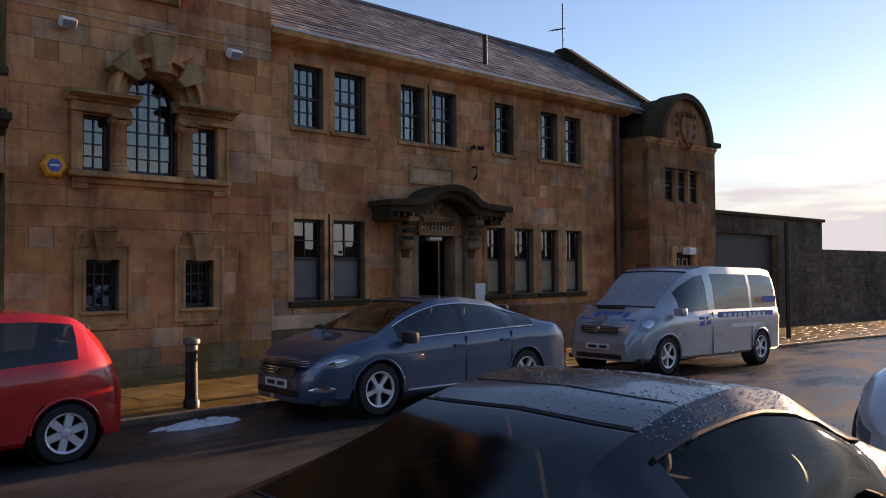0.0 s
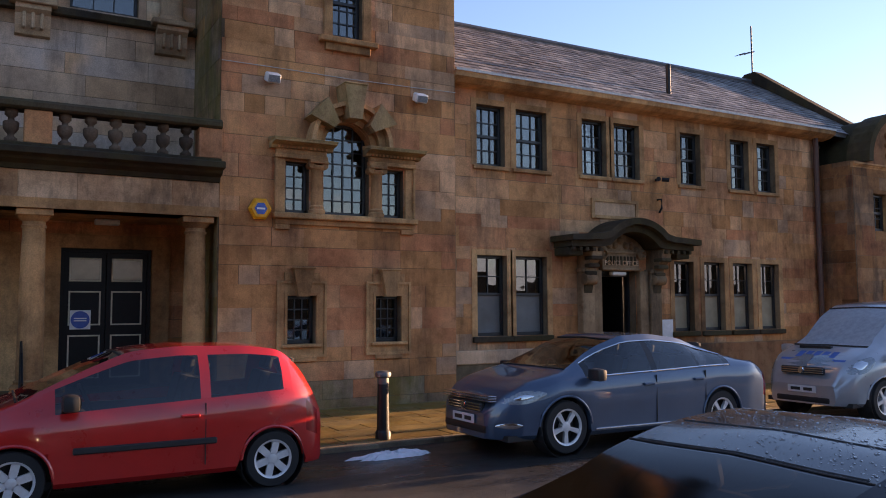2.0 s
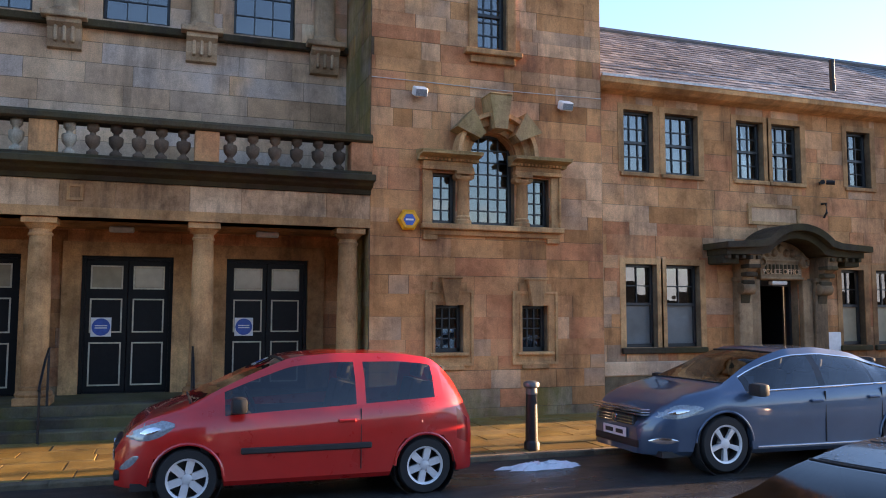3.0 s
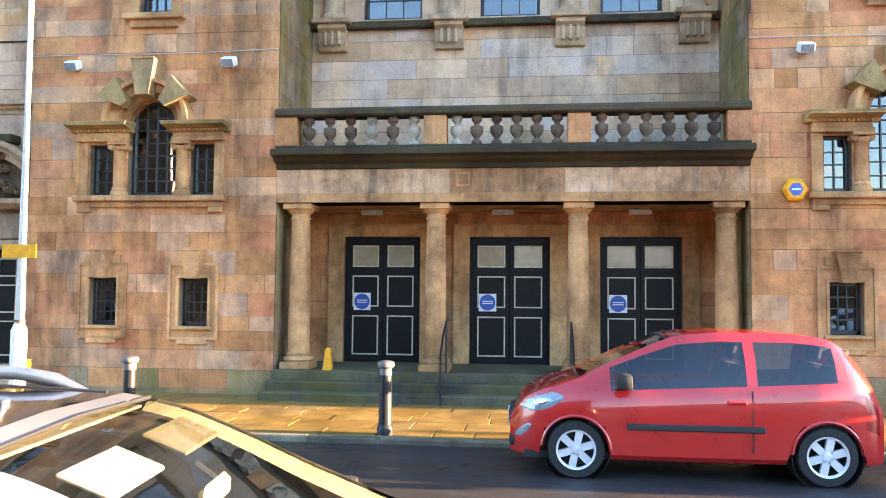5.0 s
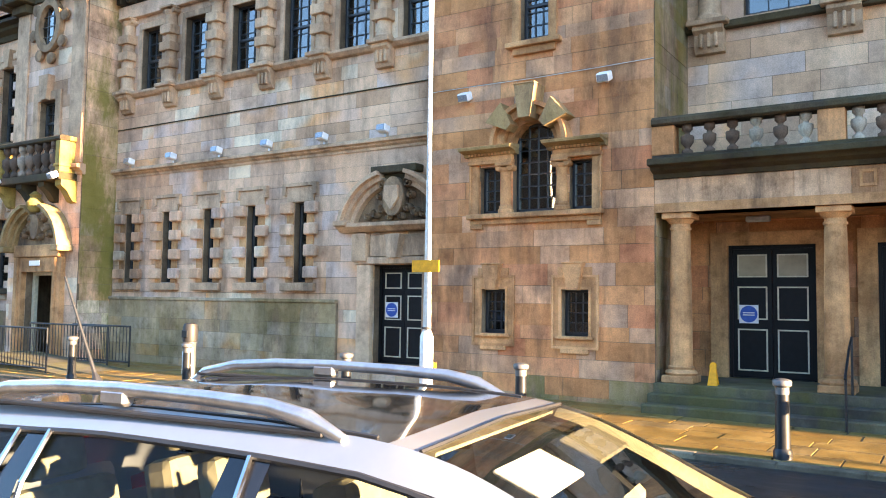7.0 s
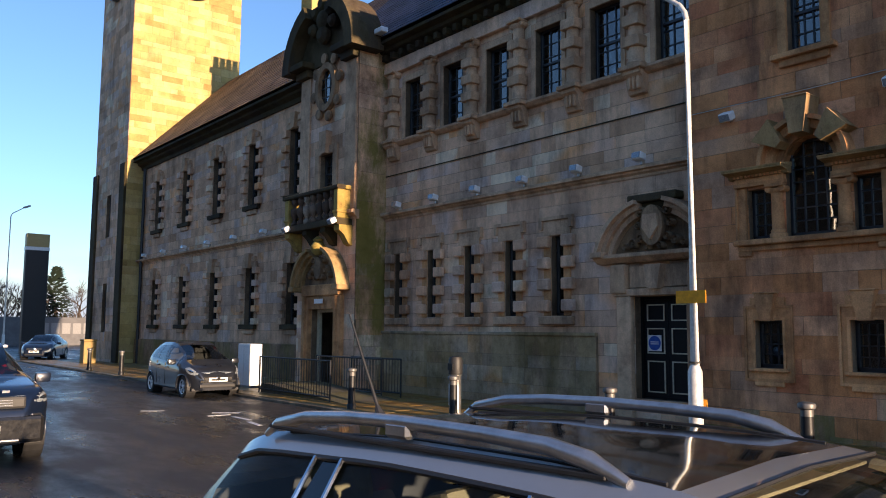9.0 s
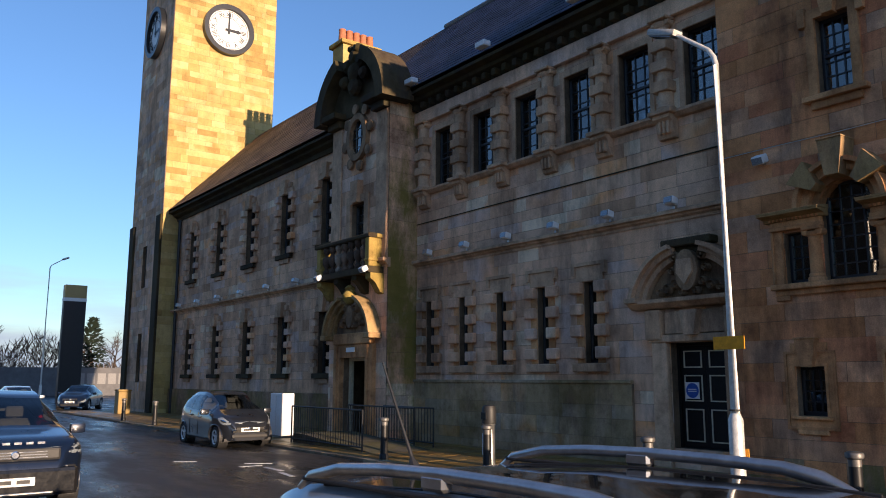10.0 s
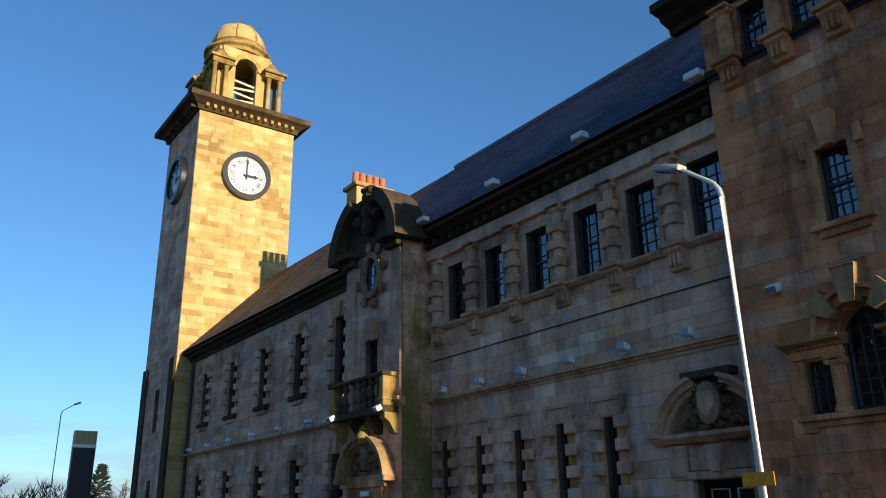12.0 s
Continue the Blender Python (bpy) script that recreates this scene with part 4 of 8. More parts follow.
# the lit office behind the right-hand windows
M_TUBE, nt, b = mat_nodes("fluorescent_tube")
b.inputs["Emission Color"].default_value, b.inputs["Emission Strength"].default_value = (1.0, 0.9, 0.72, 1), 8.0
M_OFFICE = plain("cream_office_wall", (0.62, 0.56, 0.45), 0.8)
trim("wall_office", box(14.2, 18.9, AY + 2.2, AY + 2.3, 0.06, 3.69), M_OFFICE, "cream office wall behind the windows", "wall")
for x in (15.0, 16.4, 17.8):
    ft = empty("ceiling_light", pose(x, AY + 1.1, 3.0))
    tagged(ft, "long white fluorescent ceiling light in the office", "ceiling light", "office lights")
    part("housing", box(-0.6, 0.6, -0.09, 0.09, 0.02, 0.08, 0.01), M_WHITE, ft)
    part("tube", move_bm(lathe([(0.02, -0.56), (0.02, 0.56)], 10), pose(0, 0, 0, 0, 90)), M_TUBE, ft)
    for k in (-0.4, 0.4):
        part("stem", tube([(k, 0, 0.08), (k, 0, 0.7)], 0.008, 6), M_WHITE, ft)


lettering("POLICE OFFICE", dc, AY - 0.155, 2.74, 0.145, M_PALE, dw, "carved_letters")
dk = empty("door_4")
tagged(dk, "dark open doorway with a black door folded inward", "door", kind="structure")
part("leaf", box(A_DOOR[1] - 0.06, A_DOOR[1] - 0.01, AY + 0.42, AY + 1.3, 0.1, 2.55, 0.004), M_DOOR, dk)
part("frame", wall_sheet(A_DOOR[0], A_DOOR[1], 0.05, 2.62, AY + 0.2, 0.1, [(A_DOOR[0] + 0.06, A_DOOR[1] - 0.06, 0.05, 2.5)]), M_FRAME, dk)
tagged(finish("door_lamp", box(dc - 0.2, dc + 0.2, AY - 0.1, AY + 0.05, 2.52, 2.6, 0.02), M_WHITE), "small pale lamp under the doorway lintel", "lamp")
cc = empty("security_camera", pose(14.06, AY, 4.76))
tagged(cc, "pair of small dark security cameras on the wall", "camera")
part("bracket", box(-0.03, 0.03, -0.14, 0.0, -0.03, 0.03, 0.006), M_IRON, cc)
for sx in (-1, 1):
    part("barrel", tube([(sx * 0.05, -0.14, 0.0), (sx * 0.17, -0.26, -0.02)], 0.05, 10), M_IRON, cc)
hk = finish("wall_bracket", tube([(14.1, AY, 4.3), (14.1, AY - 0.12, 4.3), (14.11, AY - 0.12, 4.1), (14.12, AY - 0.03, 4.0)], 0.025, 8), M_IRON)
tagged(hk, "short bent iron bracket on the wall", "bracket")
nb = finish("wall_notice", box(14.12, 14.46, AY - 0.035, AY - 0.005, 1.1, 1.52, 0.005), M_WHITE)
tagged(nb, "blank pale notice board beside the doorway", "notice")
pq = trim("plaque", wall_sheet(12.1, 13.46, 3.78, 4.22, AY - 0.05, 0.05, [(12.18, 13.38, 3.85, 4.15)]), M_TRIM, "blank framed sandstone plaque", "plaque")
part("panel", box(12.181, 13.379, AY - 0.02, AY, 3.851, 4.149), M_PALE, pq)
# roof, gutter
def slope(name, x0, x1, y0, z0, y1, z1, mat, label, thick=0.12):
    bm = sweep_x([(y0, z0), (y1, z1), (y1, z1 - thick), (y0, z0 - thick)], x0, x1)
    return trim(name, bm, mat, label, "roof")


R0, R1 = (0.05, 6.5), (4.0, 9.05)
roof_a = slope("roof_east", AX0, 21.9, *R0, *R1, M_SLATE, "grey slate pitched roof of the east range")
slope("roof_east_back", AX0, 21.9, 8.0, 6.5, *R1, M_SLATE, "back slope of the slate roof")
gut = trim("gutter", sweep_x([(0.0, 6.36), (0.0, 6.48), (-0.04, 6.52), (-0.08, 6.48), (-0.06, 6.38), (0.1, 6.3), (AY, 6.26), (AY, 6.36)], AX0, 20.2), M_TRIM, "pale gutter and eaves moulding along the roof", "gutter")
part("gutter_lip", sweep_x([(-0.085, 6.475), (-0.085, 6.525), (-0.1, 6.525), (-0.1, 6.475)], AX0, 20.2), plain("white_gutter_paint", (0.6, 0.58, 0.54), 0.5), gut)
rd = trim("ridge", tube([(AX0, 4, 9.07), (21.9, 4, 9.07)], 0.09, 8), M_LEAD, "lead ridge roll", "ridge")
vp = tagged(finish("vent_pipe", tube([(15.2, 1.0, 7.0), (15.2, 1.0, 7.85)], 0.06, 10), M_IRON), "short dark vent pipe on the slate roof", "pipe")
cop = trim("coping", extrude_poly([(0.0, 5.9), (8.0, 5.9), (8.0, 6.6), (4.2, 9.36), (3.8, 9.36), (0.0, 6.55)], 0, 0.35), M_DARKTRIM, "stone coping of the gable", "coping")
cop.matrix_basis = pose(22.2, 0, 0, 0, 0, 90)
an = empty("aerial")
tagged(an, "thin television aerial on the gable end", "aerial")
part("mast", tube([(22.0, 4, 9.4), (22.0, 4, 10.95)], 0.025, 8), M_IRON, an)
part("boom", tube([(21.4, 4, 9.9), (22.1, 4, 10.1)], 0.02, 6), M_IRON, an)
for k in range(3):
    part("element", tube([(21.45 + 0.22 * k, 3.8, 9.92 + 0.06 * k), (21.45 + 0.22 * k, 4.2, 9.92 + 0.06 * k)], 0.012, 6), M_IRON, an)
dp = trim("downpipe", tube([(19.75, AY - 0.12, 6.3), (19.75, AY - 0.12, -0.2)], 0.075, 10), plain("red_brown_pipe_paint", (0.09, 0.035, 0.024), 0.5), "red-brown painted downpipe on the sandstone wall", "pipe")
# gable bay at the east end
HX0, HX1, HY = 20.08, 23.7, -0.6
masonry("wall_east_bay", HX0, HX1, -0.7, 5.6, HY, [(20.9, 22.9, 3.78, 4.78), (21.35, 22.35, 0.0, 2.3)], M_SOOTWARM, "sooty sandstone end bay with a rounded gable", seed=41)
masonry("wall_east_bay_side", -1.2, -0.02, -0.7, 5.6, 0, [], M_SOOTWARM, "side of the sandstone end bay", 0.3, m=pose(HX0 - 0.016, HY, 0, 0, 0, -90), seed=42)
for k in range(3):
    a = 20.92 + 0.66 * k
    sash(a, a + 0.6, 3.8, 4.76, HY + 0.2, 2, 3, 0.5)
    part("mullion", box(a + 0.602, a + 0.658, HY + 0.02, HY + 0.3, 3.78, 4.78), M_TRIM, bpy.data.objects["wall_east_bay"])
gb = trim("gable", extrude_poly([(20.3, 5.55)] + arc(21.9, 5.6, 1.25, 180, 0, 16) + [(23.5, 5.55)], HY - 0.06, HY + 0.4), M_SOOTWARM, "sooty rounded sandstone gable with a carved shield", "gable")
ring = arc(21.9, 5.6, 1.42, 180, 0, 16) + arc(21.9, 5.6, 1.24, 0, 180, 16)
part("coping", extrude_poly(ring, HY - 0.2, HY + 0.45), M_DARKTRIM, gb)
part("shield", extrude_poly([(21.62, 6.3), (22.18, 6.3), (22.18, 5.85), (21.9, 5.5), (21.62, 5.85)], HY - 0.16, HY - 0.05), M_SOOTWARM, gb)
part("shield_pale", extrude_poly([(21.84, 6.24), (21.96, 6.24), (21.96, 5.66), (21.84, 5.66)], HY - 0.19, HY - 0.159), M_SOOTWARM, gb)
for s in (-1, 1):
    for dx, z, r in ((0.4, 6.36, 0.1), (0.45, 6.1, 0.07), (0.42, 5.82, 0.09), (0.28, 5.56, 0.08), (0.14, 6.42, 0.09), (0.12, 5.42, 0.07)):
        part("scroll", lathe([(r, 0), (r, 0.08), (r * 0.6, 0.11), (r * 0.55, 0.06), (r * 0.25, 0.06), (r * 0.2, 0.1), (0.004, 0.1)], 12, m=pose(21.9 + s * dx, HY - 0.05, z, 90), cap=False), M_SOOTWARM, gb, smooth=True)
part("barrel_roof", extrude_poly([(20.5, 5.5)] + arc(21.9, 5.6, 1.36, 180, 0, 16) + [(23.3, 5.5)], HY + 0.451, 2.6), M_DARKTRIM, gb, smooth=True)
cornice("cornice_east_bay", HX0, HX1, HY, 5.42, 5.56, 0.07, M_TRIM, "thin sandstone string course of the end bay", 0.04)
trim("buttress_cap", box(23.2, 23.95, HY - 0.1, HY + 0.5, 5.6, 5.75, 0.02), M_DARKTRIM, "weathered stone cap at the corner", "coping")
door_leafpair(21.35, 22.35, 0.0, 2.3, HY + 0.15, "dark narrow door in a sandstone surround", False, "door_5", False)
trim("door_surround", wall_sheet(21.15, 22.55, -0.3, 2.5, HY - 0.06, 0.08, [(21.349, 22.351, -0.4, 2.301)]), M_TRIM, "plain raised sandstone door surround")
tagged(finish("door_lamp", box(21.7, 22.05, HY - 0.3, HY - 0.02, 2.25, 2.45, 0.02), M_WHITE), "boxy pale lamp over the narrow door", "lamp")
# yard wall and outbuilding beyond
masonry("wall_yard", 23.7, 33.4, -1.0, 3.65, 0.2, [(25.2, 29.6, -1.0, 3.05)], M_BRICKWALL, "dark brick yard wall with a wide gateway", course=0.12, length=0.34, seed=51, pieces=False)
trim("coping", box(23.7, 33.5, 0.1, 0.7, 3.65, 3.78, 0.02), M_DARKTRIM, "flat concrete coping on the yard wall", "coping")
# dark sheet fills the gateway in place of its shaded opening
trim("gate", box(25.2, 29.6, 0.45, 0.55, -1.0, 3.05), plain("dark_gateway_fill", (0.03, 0.028, 0.027), 0.6), "dark sheet standing in for the shaded gateway opening", "gate")
masonry("wall_yard_low", 33.4, 70, -1.6, 2.6, 0.6, [], M_BRICKWALL, "low dark brick wall beyond the yard", course=0.15, length=0.45, seed=52, pieces=False)
pl = finish("street_post", tube([(24.2, -2.6, -0.4), (24.2, -2.6, 3.2)], 0.07, 10), M_IRON)
tagged(pl, "plain dark steel post on the pavement", "post")
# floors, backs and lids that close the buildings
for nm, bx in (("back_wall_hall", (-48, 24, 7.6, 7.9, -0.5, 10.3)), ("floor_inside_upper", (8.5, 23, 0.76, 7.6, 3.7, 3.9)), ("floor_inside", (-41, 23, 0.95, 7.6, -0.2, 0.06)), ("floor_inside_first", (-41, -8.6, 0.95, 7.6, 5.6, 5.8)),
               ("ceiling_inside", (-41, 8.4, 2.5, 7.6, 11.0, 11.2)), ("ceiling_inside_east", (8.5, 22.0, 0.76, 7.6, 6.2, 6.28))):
    trim(nm, box(*bx), M_DARKROOM, "plain near-black interior surface behind the windows, dimness put into its colour", "interior")
trim("east_gable_wall", box(22.0, 23.6, 0.0, 8.0, -1, 6.3), M_BRICKWALL, "plain end wall of the east range", "wall")


# ---- west range: slit windows below, columned windows above ----
EX0, EX1, EY = -19.5, -8.5, 0.5
SLITS = [-18.76, -17.2, -15.6, -14.05, -12.48]
E_UP = [-18.1, -16.3, -14.52, -12.72, -10.98, -9.2]
ED = (-10.3, -8.98, 0.45, 2.56)
masonry("wall_west_range", EX0, EX1, -0.3, 10.3, EY, [(c - 0.2, c + 0.2, 2.18, 4.05) for c in SLITS] + [(c - 0.44, c + 0.44, 7.45, 9.2) for c in E_UP] + [ED], M_PALE, "pale grey sandstone wall with slit windows below and columned windows above", course=0.36, length=0.95, seed=61)
masonry("plinth_west", EX0, -11.3, -0.2, 1.72, EY - 0.085, [], M_ALGAE, "grey-green algae-stained sandstone plinth", 0.08, course=0.4, length=0.95, seed=62)
trim("plinth_cap", box(EX0, -11.3, EY - 0.12, EY, 1.721, 1.8, 0.012), M_ALGAE, "mossy plinth capping course", "plinth")
for c in SLITS:
    sash(c - 0.2, c + 0.2, 2.18, 4.05, EY + 0.22, 1, 3, 0, "tall dark slit window between blocked sandstone jambs", bars=False)
    g = empty("window_surround")
    tagged(g, "blocked sandstone jambs, lintel panel and sill of a slit window", "stonework", kind="structure")
    for k in range(4):
        z = 2.28 + 0.5 * k
        for s in (-1, 1):
            a, b = sorted((c + s * 0.2, c + s * 0.56))
            part("jamb_block", box(a, b, EY - 0.15, EY, z, z + 0.27, 0.025), M_PALE, g)
    for s in (-1, 1):
        a, b = sorted((c + s * 0.201, c + s * 0.42))
        part("jamb", box(a, b, EY - 0.035, EY, 2.18, 4.2, 0.008), M_TRIM, g)
    part("lintel", wall_sheet(c - 0.52, c + 0.52, 4.22, 4.5, EY - 0.1, 0.1, [(c - 0.42, c + 0.42, 4.2, 4.42)]), M_TRIMP, g)
    part("lintel_panel", box(c - 0.419, c + 0.419, EY - 0.05, EY, 4.06, 4.419, 0.01), M_TRIMP, g)
    part("sill", box(c - 0.52, c + 0.52, EY - 0.13, EY, 1.98, 2.17, 0.015), M_TRIMP, g)
    cu = finish("curtain", box(c + 0.0, c + 0.19, EY + 0.3, EY + 0.32, 2.2, 4.04), M_BLIND)
    tagged(cu, "pale blind hanging behind a slit window", "blind", "slit window blinds")
cornice("string_course_west", EX0, EX1, EY, 5.08, 5.32, 0.2, M_TRIMP, "moulded sandstone string course")
for i in range(6):
    floodlight(-18.5 + 1.72 * i, EY - 0.18, 5.42, -10)
trim("string_course", sweep_x([(EY, 7.28), (EY - 0.1, 7.3), (EY - 0.18, 7.38), (EY - 0.18, 7.44), (EY, 7.45)], EX0, EX1), M_TRIMP, "worn sill course under the upper windows")
trim("string_course", box(EX0, EX1, EY - 0.03, EY, 6.44, 6.468, 0.006), M_DARKTRIM, "thin sooty weathering ledge across the wall")
for c in E_UP:
    sash(c - 0.44, c + 0.44, 7.45, 9.2, EY + 0.22, 3, 5, 0.5)
    trim("window_surround", wall_sheet(c - 0.56, c + 0.56, 7.46, 9.36, EY - 0.04, 0.05, [(c - 0.441, c + 0.441, 7.4, 9.201)]), M_TRIMP, "plain raised sandstone surround of a sash window")
for i, c in enumerate(E_UP):
    nc = finish("net_curtain", box(c - 0.42, c - 0.42 + (0.3, 0.5, 0.84, 0.35, 0.6, 0.84)[i], EY + 0.36, EY + 0.37, 7.48, 9.1 if i % 2 else 8.4), M_NET)
    tagged(nc, "pale net curtain hanging behind a sash window", "curtain", "net curtains")
for i in range(6):
    column_on_corbel(-19.0 + 1.785 * i, EY, 7.46, 9.55, M_TRIMP, blocks=True)
trim("frieze", box(EX0, EX1, EY - 0.14, EY, 9.56, 9.95, 0.012), M_PALE, "plain sandstone frieze under the cornice", "frieze")
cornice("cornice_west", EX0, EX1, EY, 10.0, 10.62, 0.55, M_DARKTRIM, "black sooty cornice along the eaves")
dn = empty("dentils")
tagged(dn, "row of sooty sandstone dentils under the cornice", "dentils", kind="structure")
for i in range(26):
    x = EX0 + 0.2 + 0.42 * i
    part("dentil", box(x - 0.08, x + 0.08, EY - 0.3, EY - 0.02, 9.97, 10.16, 0.01), M_DARKTRIM, dn)
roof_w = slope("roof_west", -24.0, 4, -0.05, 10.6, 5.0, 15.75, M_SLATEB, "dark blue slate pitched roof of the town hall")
slope("roof_west_back", -24.0, 4, 10.0, 10.6, 5.0, 15.75, M_SLATEB, "back slope of the blue slate roof")
trim("ridge", tube([(-24, 5, 15.78), (4, 5, 15.78)], 0.12, 8), M_LEAD, "lead ridge roll", "ridge")
for i in range(5):
    tagged(finish("roof_light", box(-22.5 + 3.4 * i, -22.1 + 3.4 * i, -0.3, -0.05, 10.64, 10.8, 0.02), M_WHITE), "small white floodlight on the roof edge", "floodlight", "roof floodlights")
# side doorway with an open curved pediment
door_leafpair(*ED, EY + 0.25, "black double door with cream-edged panels and a blue round notice", name="door_6", upper_glass=False)
sd = empty("doorway")
tagged(sd, "carved sandstone side doorway with an open curved pediment", "doorway", kind="structure")
ec = (ED[0] + ED[1]) / 2
for s in (-1, 1):
    a, b = sorted((ec + s * 0.67, ec + s * 1.05))
    part("jamb", box(a, b, EY - 0.14, EY, 0.0, 2.57, 0.02), M_TRIMP, sd)
    a, b = sorted((ec + s * 0.75, ec + s * 1.15))
    part("console", box(a, b, EY - 0.22, EY, 2.62, 3.25, 0.05), M_TRIMP, sd)
part("lintel", box(ec - 1.1, ec + 1.1, EY - 0.16, EY, 2.572, 2.72, 0.015), M_TRIMP, sd)
part("frieze", box(ec - 0.72, ec + 0.72, EY - 0.1, EY, 2.74, 3.2, 0.012), M_TRIMP, sd)
part("keystone", extrude_poly([(ec - 0.12, 2.7), (ec + 0.12, 2.7), (ec + 0.2, 3.2), (ec - 0.2, 3.2)], EY - 0.3, EY), M_TRIMP, sd)
part("shelf", sweep_x([(EY, 3.26), (EY - 0.2, 3.28), (EY - 0.34, 3.38), (EY - 0.34, 3.46), (EY, 3.5)], ec - 1.5, ec + 1.3), M_TRIMP, sd)
for a0, a1 in ((168, 104), (76, 12)):
    for ri, ro, out in ((1.16, 1.27, 0.2), (1.272, 1.38, 0.3), (1.382, 1.47, 0.42)):
        part("pediment", extrude_poly(arc(ec, 3.12, ro, a0, a1, 10) + arc(ec, 3.12, ri, a1, a0, 10), EY - out, EY), M_TRIMP, sd)
for s in (-1, 1):
    part("pediment_end", box(ec + s * 1.36 - 0.16, ec + s * 1.36 + 0.16, EY - 0.43, EY, 3.4, 3.52, 0.015), M_TRIMP, sd)
part("tympanum", extrude_poly([(ec - 1.1, 3.5)] + arc(ec, 3.12, 1.158, 158, 22, 12) + [(ec + 1.1, 3.5)], EY - 0.05, EY), M_TRIMD, sd)
part("cartouche", extrude_poly(oval(ec, 4.0, 0.27, 0.42, 20), EY - 0.3, EY), M_TRIMD, sd, smooth=True)
part("shield", extrude_poly([(ec - 0.17, 4.22), (ec + 0.17, 4.22), (ec + 0.19, 3.95), (ec, 3.7), (ec - 0.19, 3.95)], EY - 0.36, EY - 0.295), M_TRIMP, sd)
for s in (-1, 1):
    for dx, z, r in ((0.33, 4.3, 0.12), (0.4, 4.02, 0.08), (0.33, 3.75, 0.1), (0.52, 3.66, 0.11), (0.72, 3.6, 0.08), (0.16, 3.58, 0.08)):
        part("scroll", lathe([(r, 0), (r, 0.1), (r * 0.75, 0.16), (r * 0.6, 0.1), (r * 0.3, 0.1), (r * 0.2, 0.15), (0.004, 0.15)], 12, m=pose(ec + s * dx, EY - 0.1, z, 90), cap=False), M_TRIMD, sd, smooth=True)
part("cap", box(ec - 0.6, ec + 0.6, EY - 0.3, EY, 4.5, 4.66, 0.02), M_DARKTRIM, sd)
part("cap_block", box(ec - 0.45, ec + 0.45, EY - 0.14, EY, 4.31, 4.5, 0.015), M_DARKTRIM, sd)

# ---- entrance bay with balcony ----
FX0, FX1, FY = -22.9, -19.5, -0.56
FC = (FX0 + FX1) / 2
masonry("wall_entrance_bay", FX0, FX1, -0.3, 10.3, FY, [(FC - 0.42, FC + 0.42, 6.1, 7.3), (FC - 0.75, FC + 0.75, 0.06, 2.45), (FC - 0.38, FC + 0.38, 8.9, 10.0)], M_PALE, "pale sandstone entrance bay with a balcony and curved broken pediment", course=0.45, length=1.1, seed=71)
masonry("wall_entrance_bay_side", 0.02, 1.06, -0.3, 10.3, 0, [], M_MOSSY, "mossy channelled side of the entrance bay", 0.3, m=pose(FX1 + 0.016, FY, 0, 0, 0, 90), course=0.45, length=1.1, seed=72)
masonry("wall_entrance_bay_west", -1.06, -0.02, -0.3, 10.3, 0, [], M_PALE, "side of the entrance bay", 0.3, m=pose(FX0 - 0.016, FY, 0, 0, 0, -90), course=0.45, length=1.1, seed=73)
for s in (-1, 1):
    x = FC + s * 1.38
    pil = trim("pilaster", box(x - 0.3, x + 0.3, FY - 0.06, FY, 5.4, 10.0, 0.015), M_TRIMP, "tall flat sandstone pilaster", "pilaster")
    part("capital", box(x - 0.38, x + 0.38, FY - 0.24, FY, 10.0, 10.25, 0.04), M_DARKTRIM, pil)
cornice("string_course_entrance", FX0, FX1, FY, 5.08, 5.36, 0.22, M_TRIMP, "moulded sandstone string course", 0.1)
sash(FC - 0.42, FC + 0.42, 6.1, 7.3, FY + 0.22, 3, 4, 0.5)
ws = trim("window_surround", wall_sheet(FC - 0.66, FC + 0.66, 5.4, 7.55, FY - 0.07, 0.08, [(FC - 0.421, FC + 0.421, 5.3, 7.301)]), M_TRIMP, "eared sandstone surround of the balcony window")
part("keystone", extrude_poly([(FC - 0.16, 7.3), (FC + 0.16, 7.3), (FC + 0.24, 8.0), (FC - 0.24, 8.0)], FY - 0.2, FY), M_TRIMP, ws)
# oval window in a carved frame
ov = empty("window_oval")
tagged(ov, "oval leaded window in a carved sandstone frame", "window", kind="structure")


OZ = 9.45
part("frame", oval_ring(FC, OZ, 0.42, 0.58, 0.2, FY - 0.16, FY + 0.1), M_TRIMD, ov, smooth=True)
part("pane", extrude_poly(oval(FC, OZ, 0.42, 0.58), FY - 0.02, FY - 0.012), M_GLASS, ov)
for k in (-0.14, 0.14):
    part("glazing_bar", box(FC + k - 0.012, FC + k + 0.012, FY - 0.05, FY - 0.02, OZ - 0.54, OZ + 0.54), M_FRAME, ov)
for k in (-0.3, 0, 0.3):
    part("glazing_bar", box(FC - 0.4, FC + 0.4, FY - 0.045, FY - 0.022, OZ + k - 0.012, OZ + k + 0.012), M_FRAME, ov)
for i in range(8):
    a = math.pi / 4 * i + 0.2
    part("carved_scroll", lathe([(0.05, -0.05), (0.17, -0.03), (0.17, 0.05), (0.06, 0.08)], 10, m=pose(FC + 0.78 * math.cos(a), FY - 0.08, OZ + 0.98 * math.sin(a), 90)), M_TRIMD, ov, smooth=True)
